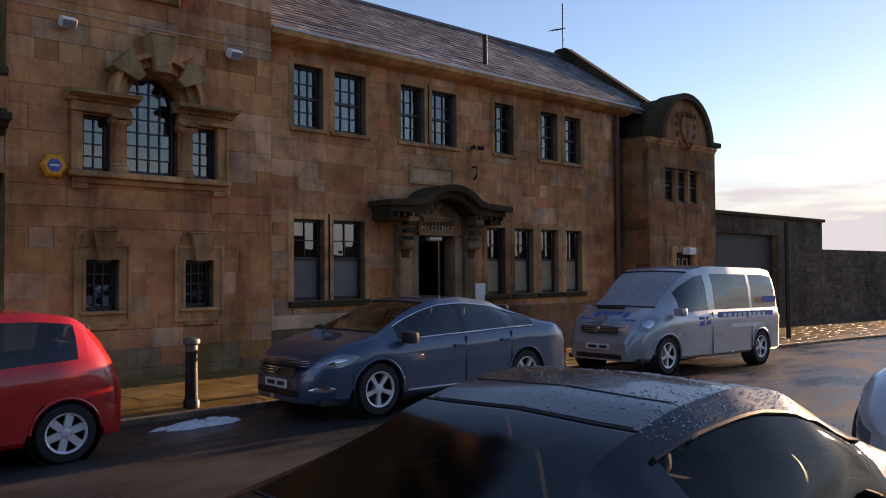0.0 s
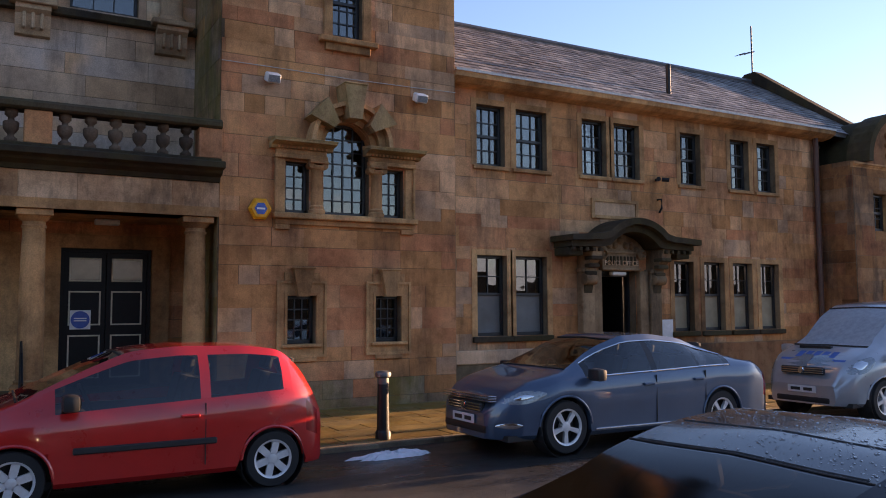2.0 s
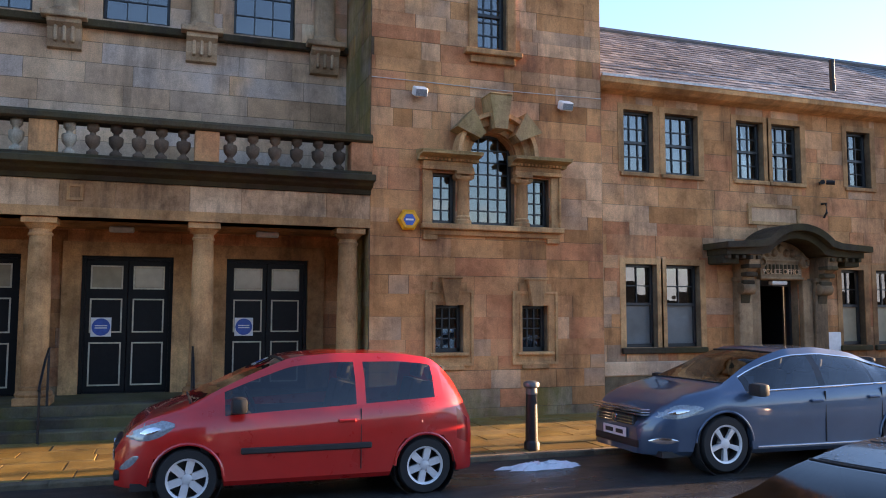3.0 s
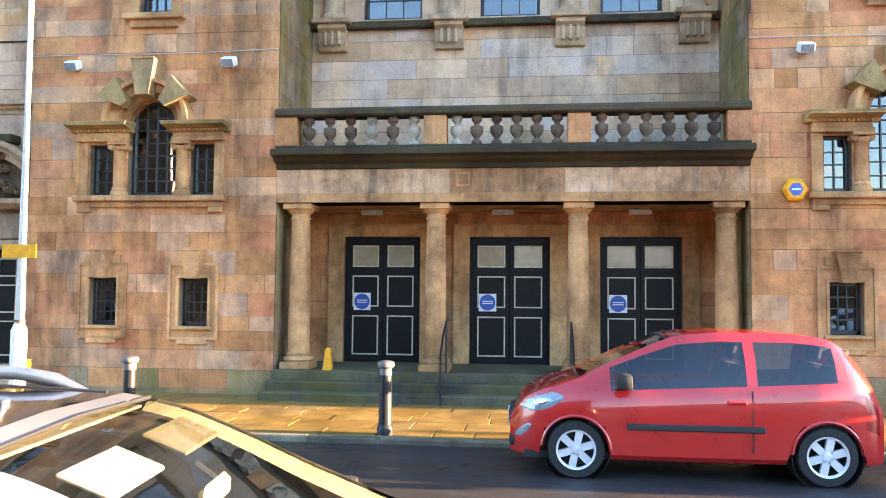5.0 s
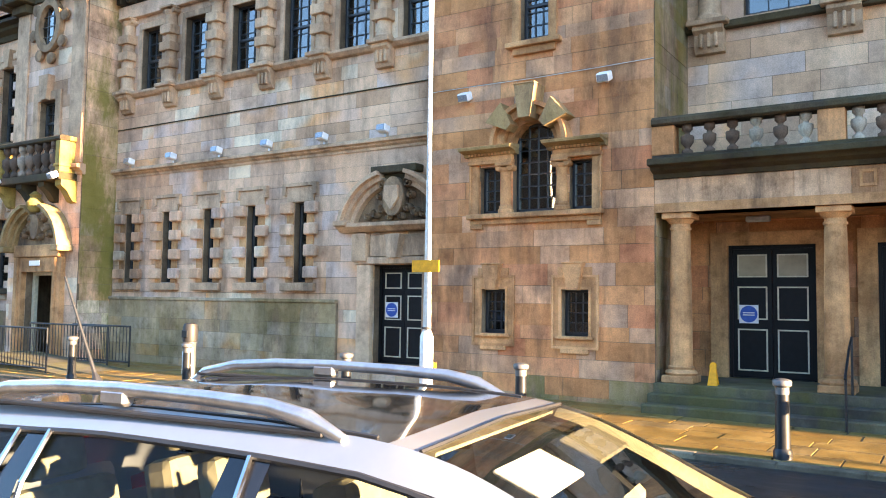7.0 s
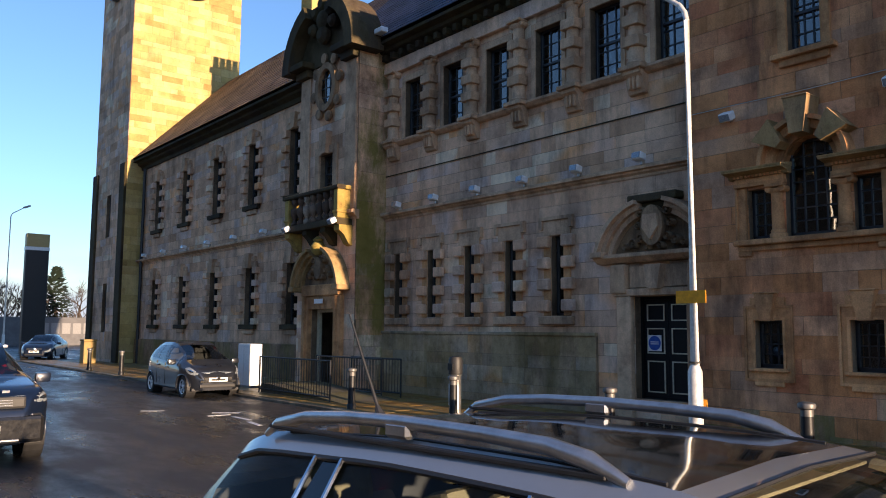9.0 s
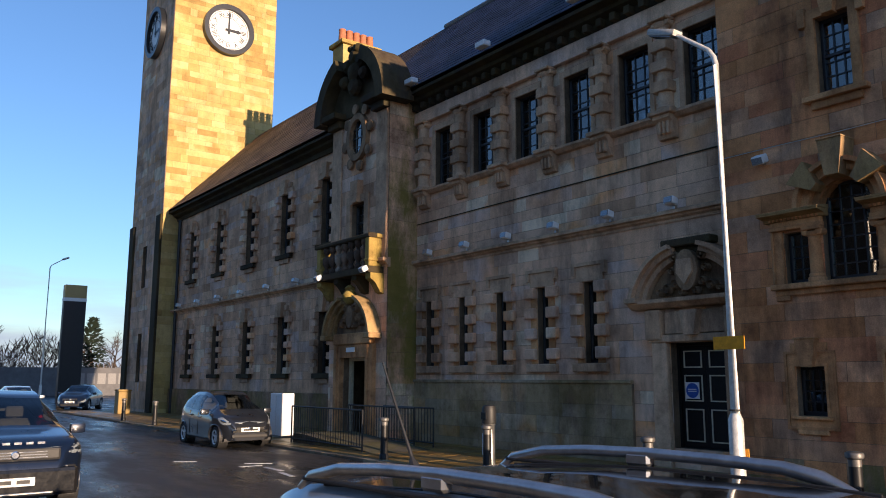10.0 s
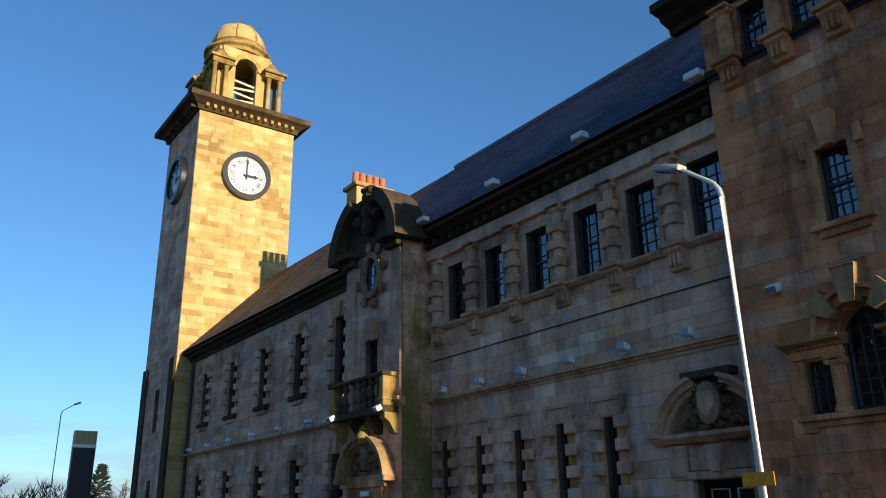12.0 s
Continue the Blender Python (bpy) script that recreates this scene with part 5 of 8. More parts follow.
# curved broken pediment
pd = empty("pediment")
tagged(pd, "sooty curved broken pediment with carved scrolls", "pediment", kind="structure")
for s in (-1, 1):
    a0, a1 = (180, 112) if s < 0 else (0, 68)
    part("curve", extrude_poly(arc(FC, 10.2, 2.15, a0, a1, 10) + arc(FC, 10.2, 1.72, a1, a0, 10), FY - 0.55, FY + 0.6), M_DARKTRIM, pd, smooth=False)
    part("shelf", box(FC + s * 1.35 - 0.5, FC + s * 1.35 + 0.5, FY - 0.5, FY + 0.4, 10.25, 10.45, 0.03), M_DARKTRIM, pd)
part("tympanum", extrude_poly([(FC - 1.7, 10.25)] + arc(FC, 10.2, 1.73, 178, 2, 14) + [(FC + 1.7, 10.25)], FY - 0.06, FY + 0.3), M_DARKTRIM, pd)
for i, (dx, dz, r) in enumerate(((0, 1.9, 0.28), (-0.4, 1.7, 0.24), (0.4, 1.7, 0.24), (0.0, 1.4, 0.35), (-0.6, 1.2, 0.22), (0.6, 1.2, 0.22), (0.2, 2.15, 0.16), (-0.15, 2.2, 0.14), (0, 0.9, 0.3))):
    part("carving", lathe([(r * 0.4, -0.16), (r, -0.1), (r, 0.05), (r * 0.55, 0.16)], 10, m=pose(FC + dx, FY - 0.25, 10.2 + dz, 90, 20 * i)), M_DARKTRIM, pd, smooth=True)
# balcony
bc = empty("balcony")
tagged(bc, "small sooty stone balcony with turned balusters over the entrance", "balcony", kind="structure")
BX0, BX1, BY = FC - 1.75, FC + 1.52, -1.05
part("floor", box(BX0, BX1, BY - 0.05, FY, 4.9, 5.1, 0.03), M_DARKTRIM, bc)
part("hand_rail", sweep_x([(BY - 0.02, 5.96), (BY - 0.06, 5.99), (BY - 0.06, 6.06), (BY, 6.1), (BY + 0.2, 6.1), (BY + 0.24, 6.03), (BY + 0.2, 5.96)], BX0, BX1), M_DARKTRIM, bc)
for s in (-1, 1):
    x = (BX0 + 0.13, BX1 - 0.13)[s > 0]
    # balcony ends tinted yellow for the grazing sun
    part("end_pier", box(x - 0.12, x + 0.12, BY - 0.03, BY + 0.26, 5.101, 5.955, 0.02), M_SUNGOLDTRIM, bc, "stone end pier with the yellow of sunlight put into its colour")
    part("end_rail", box(x - 0.125, x + 0.125, BY + 0.242, FY, 5.97, 6.095, 0.02), M_SUNGOLDTRIM, bc)
    part("end_panel", box(x - 0.08, x + 0.08, BY + 0.261, FY, 5.101, 5.955, 0.02), M_SUNGOLDTRIM, bc)
    part("pier_moulding", box(x - 0.15, x + 0.15, BY - 0.06, BY + 0.29, 5.25, 5.33, 0.02), M_SUNGOLDTRIM, bc)
    part("bracket", sweep_x([(FY, 4.3), (FY - 0.12, 4.34), (FY - 0.3, 4.62), (FY - 0.47, 4.74), (FY - 0.47, 4.899), (FY, 4.899)], x - 0.14, x + 0.14), M_SUNGOLDTRIM, bc)
for k in (-0.55, 0.55):
    part("bracket", sweep_x([(FY, 4.36), (FY - 0.12, 4.4), (FY - 0.3, 4.64), (FY - 0.45, 4.76), (FY - 0.45, 4.899), (FY, 4.899)], FC + k - 0.14, FC + k + 0.14), M_DARKTRIM, bc)
b2 = bpy.data.meshes.new("baluster")
lathe(baluster_profile(0.855, 0.13), 14).to_mesh(b2)
b2.materials.append(M_BAL)
b2.shade_smooth()
for i in range(7):
    ob = new("baluster", b2)
    ob.location = (BX0 + 0.46 + 0.392 * i, BY + 0.1, 5.1)
    ob.parent = bc
for s in (-1, 1):
    floodlight(FC + s * 1.4, BY - 0.02, 5.06, 30)
# entrance door
door = empty("door_7")
tagged(door, "dark open entrance door behind a pale frame", "door", kind="structure")
part("frame", wall_sheet(FC - 0.75, FC + 0.75, 0.06, 2.45, FY + 0.2, 0.1, [(FC - 0.62, FC + 0.66, 0.06, 2.36)]), M_CREAM, door)
part("leaf", box(FC - 0.1, FC + 0.62, FY + 0.5, FY + 0.56, 0.06, 2.34, 0.005), M_DOOR, door)
en = empty("doorway")
tagged(en, "carved sandstone entrance doorway with a broken curved pediment", "doorway", kind="structure")
part("surround", wall_sheet(FC - 1.15, FC + 1.15, 0.0, 2.85, FY - 0.14, 0.14, [(FC - 0.751, FC + 0.751, 0.0, 2.451)]), M_TRIM, en)
part("frieze", box(FC - 1.1, FC + 1.1, FY - 0.2, FY - 0.001, 2.86, 3.2, 0.02), M_TRIM, en)
part("sign", box(FC - 0.25, FC + 0.25, FY - 0.215, FY - 0.202, 2.62, 2.76), M_WHITE, en)
for s in (-1, 1):
    a0, a1 = (172, 108) if s < 0 else (8, 72)
    for ri, ro, out in ((1.12, 1.22, 0.22), (1.222, 1.34, 0.34), (1.342, 1.44, 0.46)):
        # arms carry the gold of sunlight in their stone colour
        part("pediment", extrude_poly(arc(FC, 2.95, ro, a0, a1, 9) + arc(FC, 2.95, ri, a1, a0, 9), FY - out, FY), M_SUNLICHEN, en)
    part("pediment_end", box(FC + s * 1.32 - 0.17, FC + s * 1.32 + 0.17, FY - 0.47, FY, 3.0, 3.16, 0.02), M_SUNLICHEN, en)
    part("jamb_roll", tube([(FC + s * 0.92, FY - 0.15, 0.06), (FC + s * 0.92, FY - 0.15, 2.84)], 0.05, 8), M_TRIM, en, smooth=True)
    for dx, z, r in ((0.28, 3.95, 0.12), (0.42, 3.65, 0.13), (0.62, 3.48, 0.1), (0.2, 3.42, 0.09)):
        part("scroll", lathe([(r, 0), (r, 0.1), (r * 0.7, 0.16), (r * 0.55, 0.09), (r * 0.25, 0.09), (r * 0.2, 0.14), (0.004, 0.14)], 12, m=pose(FC + s * dx, FY - 0.12, z, 90), cap=False), M_TRIMD, en, smooth=True)
part("tympanum", extrude_poly([(FC - 1.05, 3.2)] + arc(FC, 2.95, 1.118, 166, 14, 12) + [(FC + 1.05, 3.2)], FY - 0.1, FY), M_TRIMD, en)
part("cartouche", extrude_poly(oval(FC, 3.7, 0.2, 0.34, 18), FY - 0.28, FY - 0.09), M_TRIMD, en, smooth=True)
part("urn", lathe([(0.1, 4.1), (0.2, 4.2), (0.24, 4.36), (0.13, 4.52), (0.17, 4.58), (0.05, 4.68)], 12, m=pose(FC, FY - 0.26, 0)), M_SUNGOLDTRIM, en, smooth=True)

# ---- far west range ----
GX0, GX1, GY = -41.6, -22.9, 0.5
G_C = [-25.2, -28.6, -32.05, -35.55, -39.1]
masonry("wall_far_west", GX0, GX1, -0.3, 10.3, GY, [(c - 0.46, c + 0.46, 6.65, 9.1) for c in G_C] + [(c - 0.46, c + 0.46, 2.0, 4.2) for c in G_C], M_PALE, "pale grey sandstone wall with tall blocked windows on two floors", course=0.4, length=1.05, seed=81)
for c in G_C:
    for z0, z1 in ((6.65, 9.1), (2.0, 4.2)):
        sash(c - 0.46, c + 0.46, z0, z1, GY + 0.24, 2, 4, 0.5)
        g = empty("window_surround")
        tagged(g, "blocked sandstone jambs with keystone round a tall window", "stonework", kind="structure")
        n = 9
        for k in range(n):
            z = z0 + (z1 - z0) * k / n
            for s in (-1, 1):
                wd = 0.36 if k % 2 == 0 else 0.2
                a, b = sorted((c + s * 0.46, c + s * (0.46 + wd)))
                part("jamb_block", box(a, b, GY - (0.18 if k % 2 == 0 else 0.05), GY, z, z + (z1 - z0) / n - 0.012, 0.012), M_PALE if k % 2 == 0 else M_TRIMP, g)
        part("lintel", box(c - 0.62, c + 0.62, GY - 0.08, GY, z1, z1 + 0.22, 0.015), M_TRIMP, g)
        part("keystone", extrude_poly([(c - 0.12, z1 - 0.02), (c + 0.12, z1 - 0.02), (c + 0.2, z1 + 0.55), (c - 0.2, z1 + 0.55)], GY - 0.2, GY), M_TRIMP, g)
        for s in (-1, 1):
            part("ear", box(c + s * 0.38 - 0.12, c + s * 0.38 + 0.12, GY - 0.12, GY, z1 + 0.221, z1 + 0.42, 0.01), M_TRIMP, g)
        part("sill", box(c - 0.66, c + 0.66, GY - 0.15, GY, z0 - 0.18, z0 - 0.002, 0.015), M_DARKTRIM, g)
        part("apron", box(c - 0.4, c + 0.4, GY - 0.08, GY, z0 - 0.36, z0 - 0.182, 0.01), M_TRIMP, g)
cornice("string_course_far", GX0, GX1, GY, 5.08, 5.32, 0.2, M_TRIMP, "moulded sandstone string course")
trim("plinth", box(GX0, GX1, GY - 0.1, GY, -0.3, 1.3, 0.02), M_GREENSTONE, "dark sandstone plinth", "plinth")
cornice("cornice_far", GX0, GX1, GY, 10.0, 10.62, 0.55, M_DARKTRIM, "black sooty cornice along the eaves")
# slope in line with the blue roof; low sun is coloured in as brown
slope("roof_far_west", GX0, -24.0, -0.05, 10.6, 5.0, 15.75, stone("sun_brown_slate", [(0.0, (0.09, 0.055, 0.04)), (1.0, (0.17, 0.11, 0.075))], rough=0.7), "slate roof, brown from low sun put into its colour")
slope("roof_far_west_back", GX0, -24.0, 10.0, 10.6, 5.0, 15.75, M_SLATEB, "back slope of the slate roof")
for i in range(7):
    floodlight(-40.0 + 2.6 * i, GY - 0.18, 5.42, -10)
trim("downpipe", tube([(-41.0, GY - 0.12, 10.0), (-41.0, GY - 0.12, 0.0)], 0.08, 8), M_IRON, "dark downpipe beside the tower", "pipe")
ch = empty("chimney")
tagged(ch, "sandstone chimney stack with five terracotta pots on the ridge", "chimney", kind="structure")
part("stack", box(-32.1, -31.1, 4.3, 6.2, 14.5, 17.4, 0.03), M_SUNGOLD, ch)
part("cap", box(-32.25, -30.95, 4.15, 6.35, 17.4, 17.6, 0.04), M_SUNGOLDTRIM, ch)
for i in range(5):
    part("pot", lathe([(0.17, 17.6), (0.19, 17.7), (0.16, 18.2), (0.18, 18.3), (0.13, 18.3)], 12, m=pose(-31.6, 4.52 + 0.38 * i, 0)), M_TERRA, ch, smooth=True)

# ---- clock tower ----
TX0, TX1, TY0, TY1, TZ = -47.3, -41.8, -0.3, 5.7, 25.0
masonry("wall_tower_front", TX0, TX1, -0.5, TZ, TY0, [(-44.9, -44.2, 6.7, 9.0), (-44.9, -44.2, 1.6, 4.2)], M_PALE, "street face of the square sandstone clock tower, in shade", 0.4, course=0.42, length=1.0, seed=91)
# sunlit face gets the gold-tinted copy; the other faces keep pale stone
masonry("wall_tower_east", 0.02, TY1 - TY0, -0.5, TZ, 0, [], M_SUNGOLD, "ashlar face of the clock tower, low sunlight put into its golden colour", 0.4, m=pose(TX1 + 0.016, TY0, 0, 0, 0, 90), course=0.36, length=0.8, seed=92)
trim("wall_tower_west", box(TX0, TX0 + 0.4, TY0 + 0.42, TY1, -0.5, TZ), M_PALE, "west face of the clock tower", "wall")
trim("wall_tower_north", box(TX0 + 0.4, TX1 - 0.42, TY1 - 0.4, TY1, -0.5, TZ), M_PALE, "back face of the clock tower", "wall")
for a, b in ((6.7, 9.0), (1.6, 4.2)):
    sash(-44.9, -44.2, a, b, TY0 + 0.2, 2, 4, 0.5)
for s, x in ((-1, TX0 + 0.35), (1, TX1 - 0.35)):
    trim("quoin_strip", box(x - 0.4, x + 0.4, TY0 - 0.12, TY0, -0.4, 10.4, 0.02), M_DARKTRIM, "sooty corner strip at the tower foot", "pilaster")
CX, CY = (TX0 + TX1) / 2, (TY0 + TY1) / 2


def square_cornice(z0, z1, out, mat, label, hx, hy):
    bm = bmesh.new()
    prof = [(0.0, z0), (out * 0.2, z0), (out * 0.3, z0 + (z1 - z0) * 0.3), (out * 0.7, z0 + (z1 - z0) * 0.5), (out, z0 + (z1 - z0) * 0.6), (out, z1 - 0.04), (out * 0.8, z1)]
    rings = [[bm.verts.new((CX + sx * (hx + o), CY + sy * (hy + o), z)) for sx, sy in ((-1, -1), (1, -1), (1, 1), (-1, 1))] for o, z in prof]
    for a, b in zip(rings, rings[1:]):
        for i in range(4):
            bm.faces.new((a[i], a[(i + 1) % 4], b[(i + 1) % 4], b[i]))
    bm.faces.new(rings[-1])
    bm.faces.new(rings[0][::-1])
    return trim("cornice_tower", bm, mat, label, "cornice")


# shadow of the overhang is put into the cornice colour
square_cornice(TZ, TZ + 0.9, 0.8, M_SHADEGOLD, "deep moulded sandstone cornice round the tower top", (TX1 - TX0) / 2, (TY1 - TY0) / 2)


md = empty("modillions")
tagged(md, "row of square sandstone modillions under the tower cornice", "modillions", kind="structure")
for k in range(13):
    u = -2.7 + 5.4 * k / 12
    # front modillions coloured as shaded, east ones as sunlit
    part("modillion", box(CX + u * 0.95 - 0.1, CX + u * 0.95 + 0.1, TY0 - 0.5, TY0 + 0.02, TZ + 0.14, TZ + 0.36, 0.02), M_SHADEGOLD, md)
    part("modillion", box(TX1 - 0.02, TX1 + 0.5, CY + u - 0.1, CY + u + 0.1, TZ + 0.14, TZ + 0.36, 0.02), M_SUNGOLDTRIM, md)


def clock(m):
    c = empty("clock", m)
    tagged(c, "round white tower clock with black rim, reading three o'clock", "clock", "tower clocks")
    part("rim", oval_ring(0, 0, 1.22, 1.22, 0.26, -0.32, 0.0, 40), M_FRAME, c, smooth=True)
    part("dial", extrude_poly(oval(0, 0, 1.22, 1.22, 40), -0.14, -0.02), M_WHITE, c)
    part("chapter_ring", oval_ring(0, 0, 1.12, 1.12, 0.025, -0.16, -0.142, 40), M_FRAME, c)
    part("chapter_ring", oval_ring(0, 0, 0.74, 0.74, 0.02, -0.16, -0.142, 40), M_FRAME, c)
    for k, r in enumerate(("XII", "I", "II", "III", "IIII", "V", "VI", "VII", "VIII", "IX", "X", "XI")):
        a = -30 * k
        mm = pose(0, -0.16, 0, 0, -a, 0) @ pose(0, 0, 0.8, 90)
        lettering(r, 0, 0, 0, 0.34, M_FRAME, c, "numeral", mm)
    part("minute_hand", extrude_poly([(-0.06, -0.25), (0.06, -0.25), (0.035, 1.05), (0.0, 1.12), (-0.035, 1.05)], -0.2, -0.18), M_FRAME, c)
    part("hour_hand", extrude_poly([(-0.2, -0.07), (-0.2, 0.07), (0.45, 0.08), (0.55, 0.13), (0.75, 0.0), (0.55, -0.13), (0.45, -0.08)], -0.18, -0.17), M_FRAME, c)
    part("hub", lathe([(0.1, -0.21), (0.1, -0.15)], 16, m=pose(0, 0, 0, 90) @ pose(0, 0, 0.36)), M_FRAME, c)
    return c


clock(pose(TX1 + 0.02, CY + 0.05, 21.45, 0, 0, 90))
clock(pose(CX, TY0, 21.45))
# belfry
bf = empty("belfry")
tagged(bf, "golden sandstone belfry with arched openings, corner columns and dome", "belfry", kind="structure")
BZ = TZ + 0.9
part("base", box(CX - 2.3, CX + 2.3, CY - 2.3, CY + 2.3, BZ, BZ + 0.5, 0.04), M_SUNGOLDTRIM, bf)
for k in range(4):
    rot = pose(CX, CY, 0, 0, 0, 90 * k)
    # face with an arch
    bm = bmesh.new()
    zs, za = BZ + 0.5, BZ + 3.3
    for s in (-1, 1):
        a, b = sorted((s * 0.7, s * 1.55))
        box(a, b, -1.75, -1.3, zs, za, 0, bm)
    for (xa, z0), (xb, z1) in zip(arc(0, za, 0.7, 0, 180, 10), arc(0, za, 0.7, 0, 180, 10)[1:]):
        extrude_poly([(xa, z0), (xa, za + 1.3), (xb, za + 1.3), (xb, z1)], -1.75, -1.3, bm)
    for s in (-1, 1):
        a, b = sorted((s * 0.7, s * 1.55))
        box(a, b, -1.75, -1.3, za, za + 1.3, 0, bm)
    part("arch_wall", move_bm(bm, rot), M_SUNGOLD, bf)
    part("arch_hood", move_bm(extrude_poly(arc(0, za, 1.0, 0, 180, 12) + arc(0, za, 0.72, 180, 0, 12), -1.88, -1.74), rot), M_SUNGOLDTRIM, bf)
    for j in range(5):
        part("louvre", move_bm(move_bm(box(-0.7, 0.7, -1.5, -1.42, -0.07, 0.07), pose(0, 0, zs + 0.25 + 0.42 * j, 0, (-1) ** j * 6, 0)), rot), M_CREAM, bf)
    # corner porch
    cr = pose(CX, CY, 0, 0, 0, 90 * k) @ pose(1.85, -1.85, 0)
    for dx, dy in ((-0.45, -0.25), (0.28, -0.28), (0.25, 0.45)):
        part("column", move_bm(lathe([(0.2, zs), (0.2, zs + 0.12), (0.15, zs + 0.16), (0.13, zs + 2.25), (0.2, zs + 2.4)], 12, m=pose(dx, dy, 0)), cr), M_SUNGOLDTRIM, bf, smooth=True)
    part("porch_top", move_bm(box(-0.8, 0.5, -0.5, 0.8, zs + 2.4, zs + 2.75, 0.03), cr), M_SUNGOLDTRIM, bf)
    part("porch_cornice", move_bm(box(-0.9, 0.65, -0.65, 0.9, zs + 2.75, zs + 2.95, 0.05), cr), M_SUNGOLDTRIM, bf)
    part("porch_scroll", move_bm(lathe([(0.55, zs + 2.95), (0.5, zs + 3.25), (0.3, zs + 3.5), (0.2, zs + 3.7), (0.05, zs + 3.8)], 10, m=pose(-0.15, 0.15, 0)), cr), M_SUNGOLDTRIM, bf, smooth=True)
DZ = BZ + 4.6
part("entablature", lathe([(1.95, DZ), (1.95, DZ + 0.25), (2.15, DZ + 0.35), (2.15, DZ + 0.5), (1.75, DZ + 0.6), (1.7, DZ + 0.9), (1.78, DZ + 1.0)], 32, m=pose(CX, CY, 0)), M_SUNGOLDTRIM, bf, smooth=True)
part("dome", lathe([(1.7 * math.cos(radians(a)), DZ + 1.0 + 1.85 * math.sin(radians(a))) for a in range(0, 86, 9)] + [(0.1, DZ + 2.86)], 32, m=pose(CX, CY, 0)), M_SUNGOLD, bf, smooth=True)
for k in range(8):
    pts = [(1.72 * math.cos(radians(a)), 0, DZ + 1.0 + 1.87 * math.sin(radians(a))) for a in range(0, 86, 12)]
    part("rib", move_bm(tube(pts, 0.06, 6), pose(CX, CY, 0, 0, 0, 45 * k + 20)), M_SUNGOLDTRIM, bf, smooth=True)
part("finial", lathe([(0.14, DZ + 2.8), (0.2, DZ + 2.95), (0.08, DZ + 3.1), (0.03, DZ + 3.3), (0.015, DZ + 4.2)], 10, m=pose(CX, CY, 0)), M_LEAD, bf, smooth=True)
trim("ceiling_belfry", box(CX - 1.6, CX + 1.6, CY - 1.6, CY + 1.6, DZ - 0.06, DZ - 0.01), M_SUNGOLDTRIM, "stone vault of the belfry", "ceiling")


# ---- vehicles ----
def wheel(parent, x, y, r, side, spokes=5, width=0.2, rim_mat=None, cover=False):
    """side: +1 the outer face looks to +y, -1 to -y."""
    w = empty("wheel", pose(x, y, r))
    w.parent = parent
    tr = pose(0, 0, 0, -90 * side)
    part("tyre", lathe([(r * 0.66, -width), (r * 0.92, -width), (r, -width * 0.85), (r, -0.03), (r * 0.95, 0.0), (r * 0.68, 0.0), (r * 0.66, -0.02)], 32, m=tr, cap=False), M_TYRE, w, smooth=True)
    rm = rim_mat or M_RIM
    rim = part("rim", lathe([(r * 0.68, -0.012), (r * 0.64, -0.004), (r * 0.6, -0.03), (r * 0.58, -0.12), (0.02, -0.13)], 28, m=tr, cap=False), M_BLACKPL, w, smooth=True)
    part("rim_lip", lathe([(r * 0.69, -0.02), (r * 0.69, 0.002), (r * 0.62, -0.006), (r * 0.6, -0.04)], 32, m=tr, cap=False), rm, rim, smooth=True)
    part("hub", lathe([(r * 0.2, -0.1), (r * 0.2, -0.02), (r * 0.1, -0.012), (0.005, -0.012)], 16, m=tr), rm, rim, smooth=True)
    for k in range(spokes):
        a = 2 * math.pi * k / spokes + 0.3
        bm = bmesh.new()
        i, o = (r * 0.24, r * 0.13) if cover else (r * 0.12, r * 0.1)
        pts = [(r * 0.12, -i / 2), (r * 0.62, -o), (r * 0.62, o), (r * 0.12, i / 2)]
        q = []
        for z in (-0.06, -0.018):
            q.append([bm.verts.new((px * math.cos(a) - py * math.sin(a), px * math.sin(a) + py * math.cos(a), z)) for px, py in pts])
        bm.faces.new(q[1])
        for j in range(4):
            bm.faces.new((q[0][j], q[0][(j + 1) % 4], q[1][(j + 1) % 4], q[1][j]))
        bmesh.ops.recalc_face_normals(bm, faces=bm.faces[:])
        part("spoke", move_bm(bm, tr), rm, rim)
    return w


def smooth_curve(cp, xs, k=3):
    y = np.interp(xs, [p[0] for p in cp], [p[1] for p in cp])
    for _ in range(k):
        y2 = y.copy()
        y2[1:-1] = 0.25 * y[:-2] + 0.5 * y[1:-1] + 0.25 * y[2:]
        y = y2
    return y


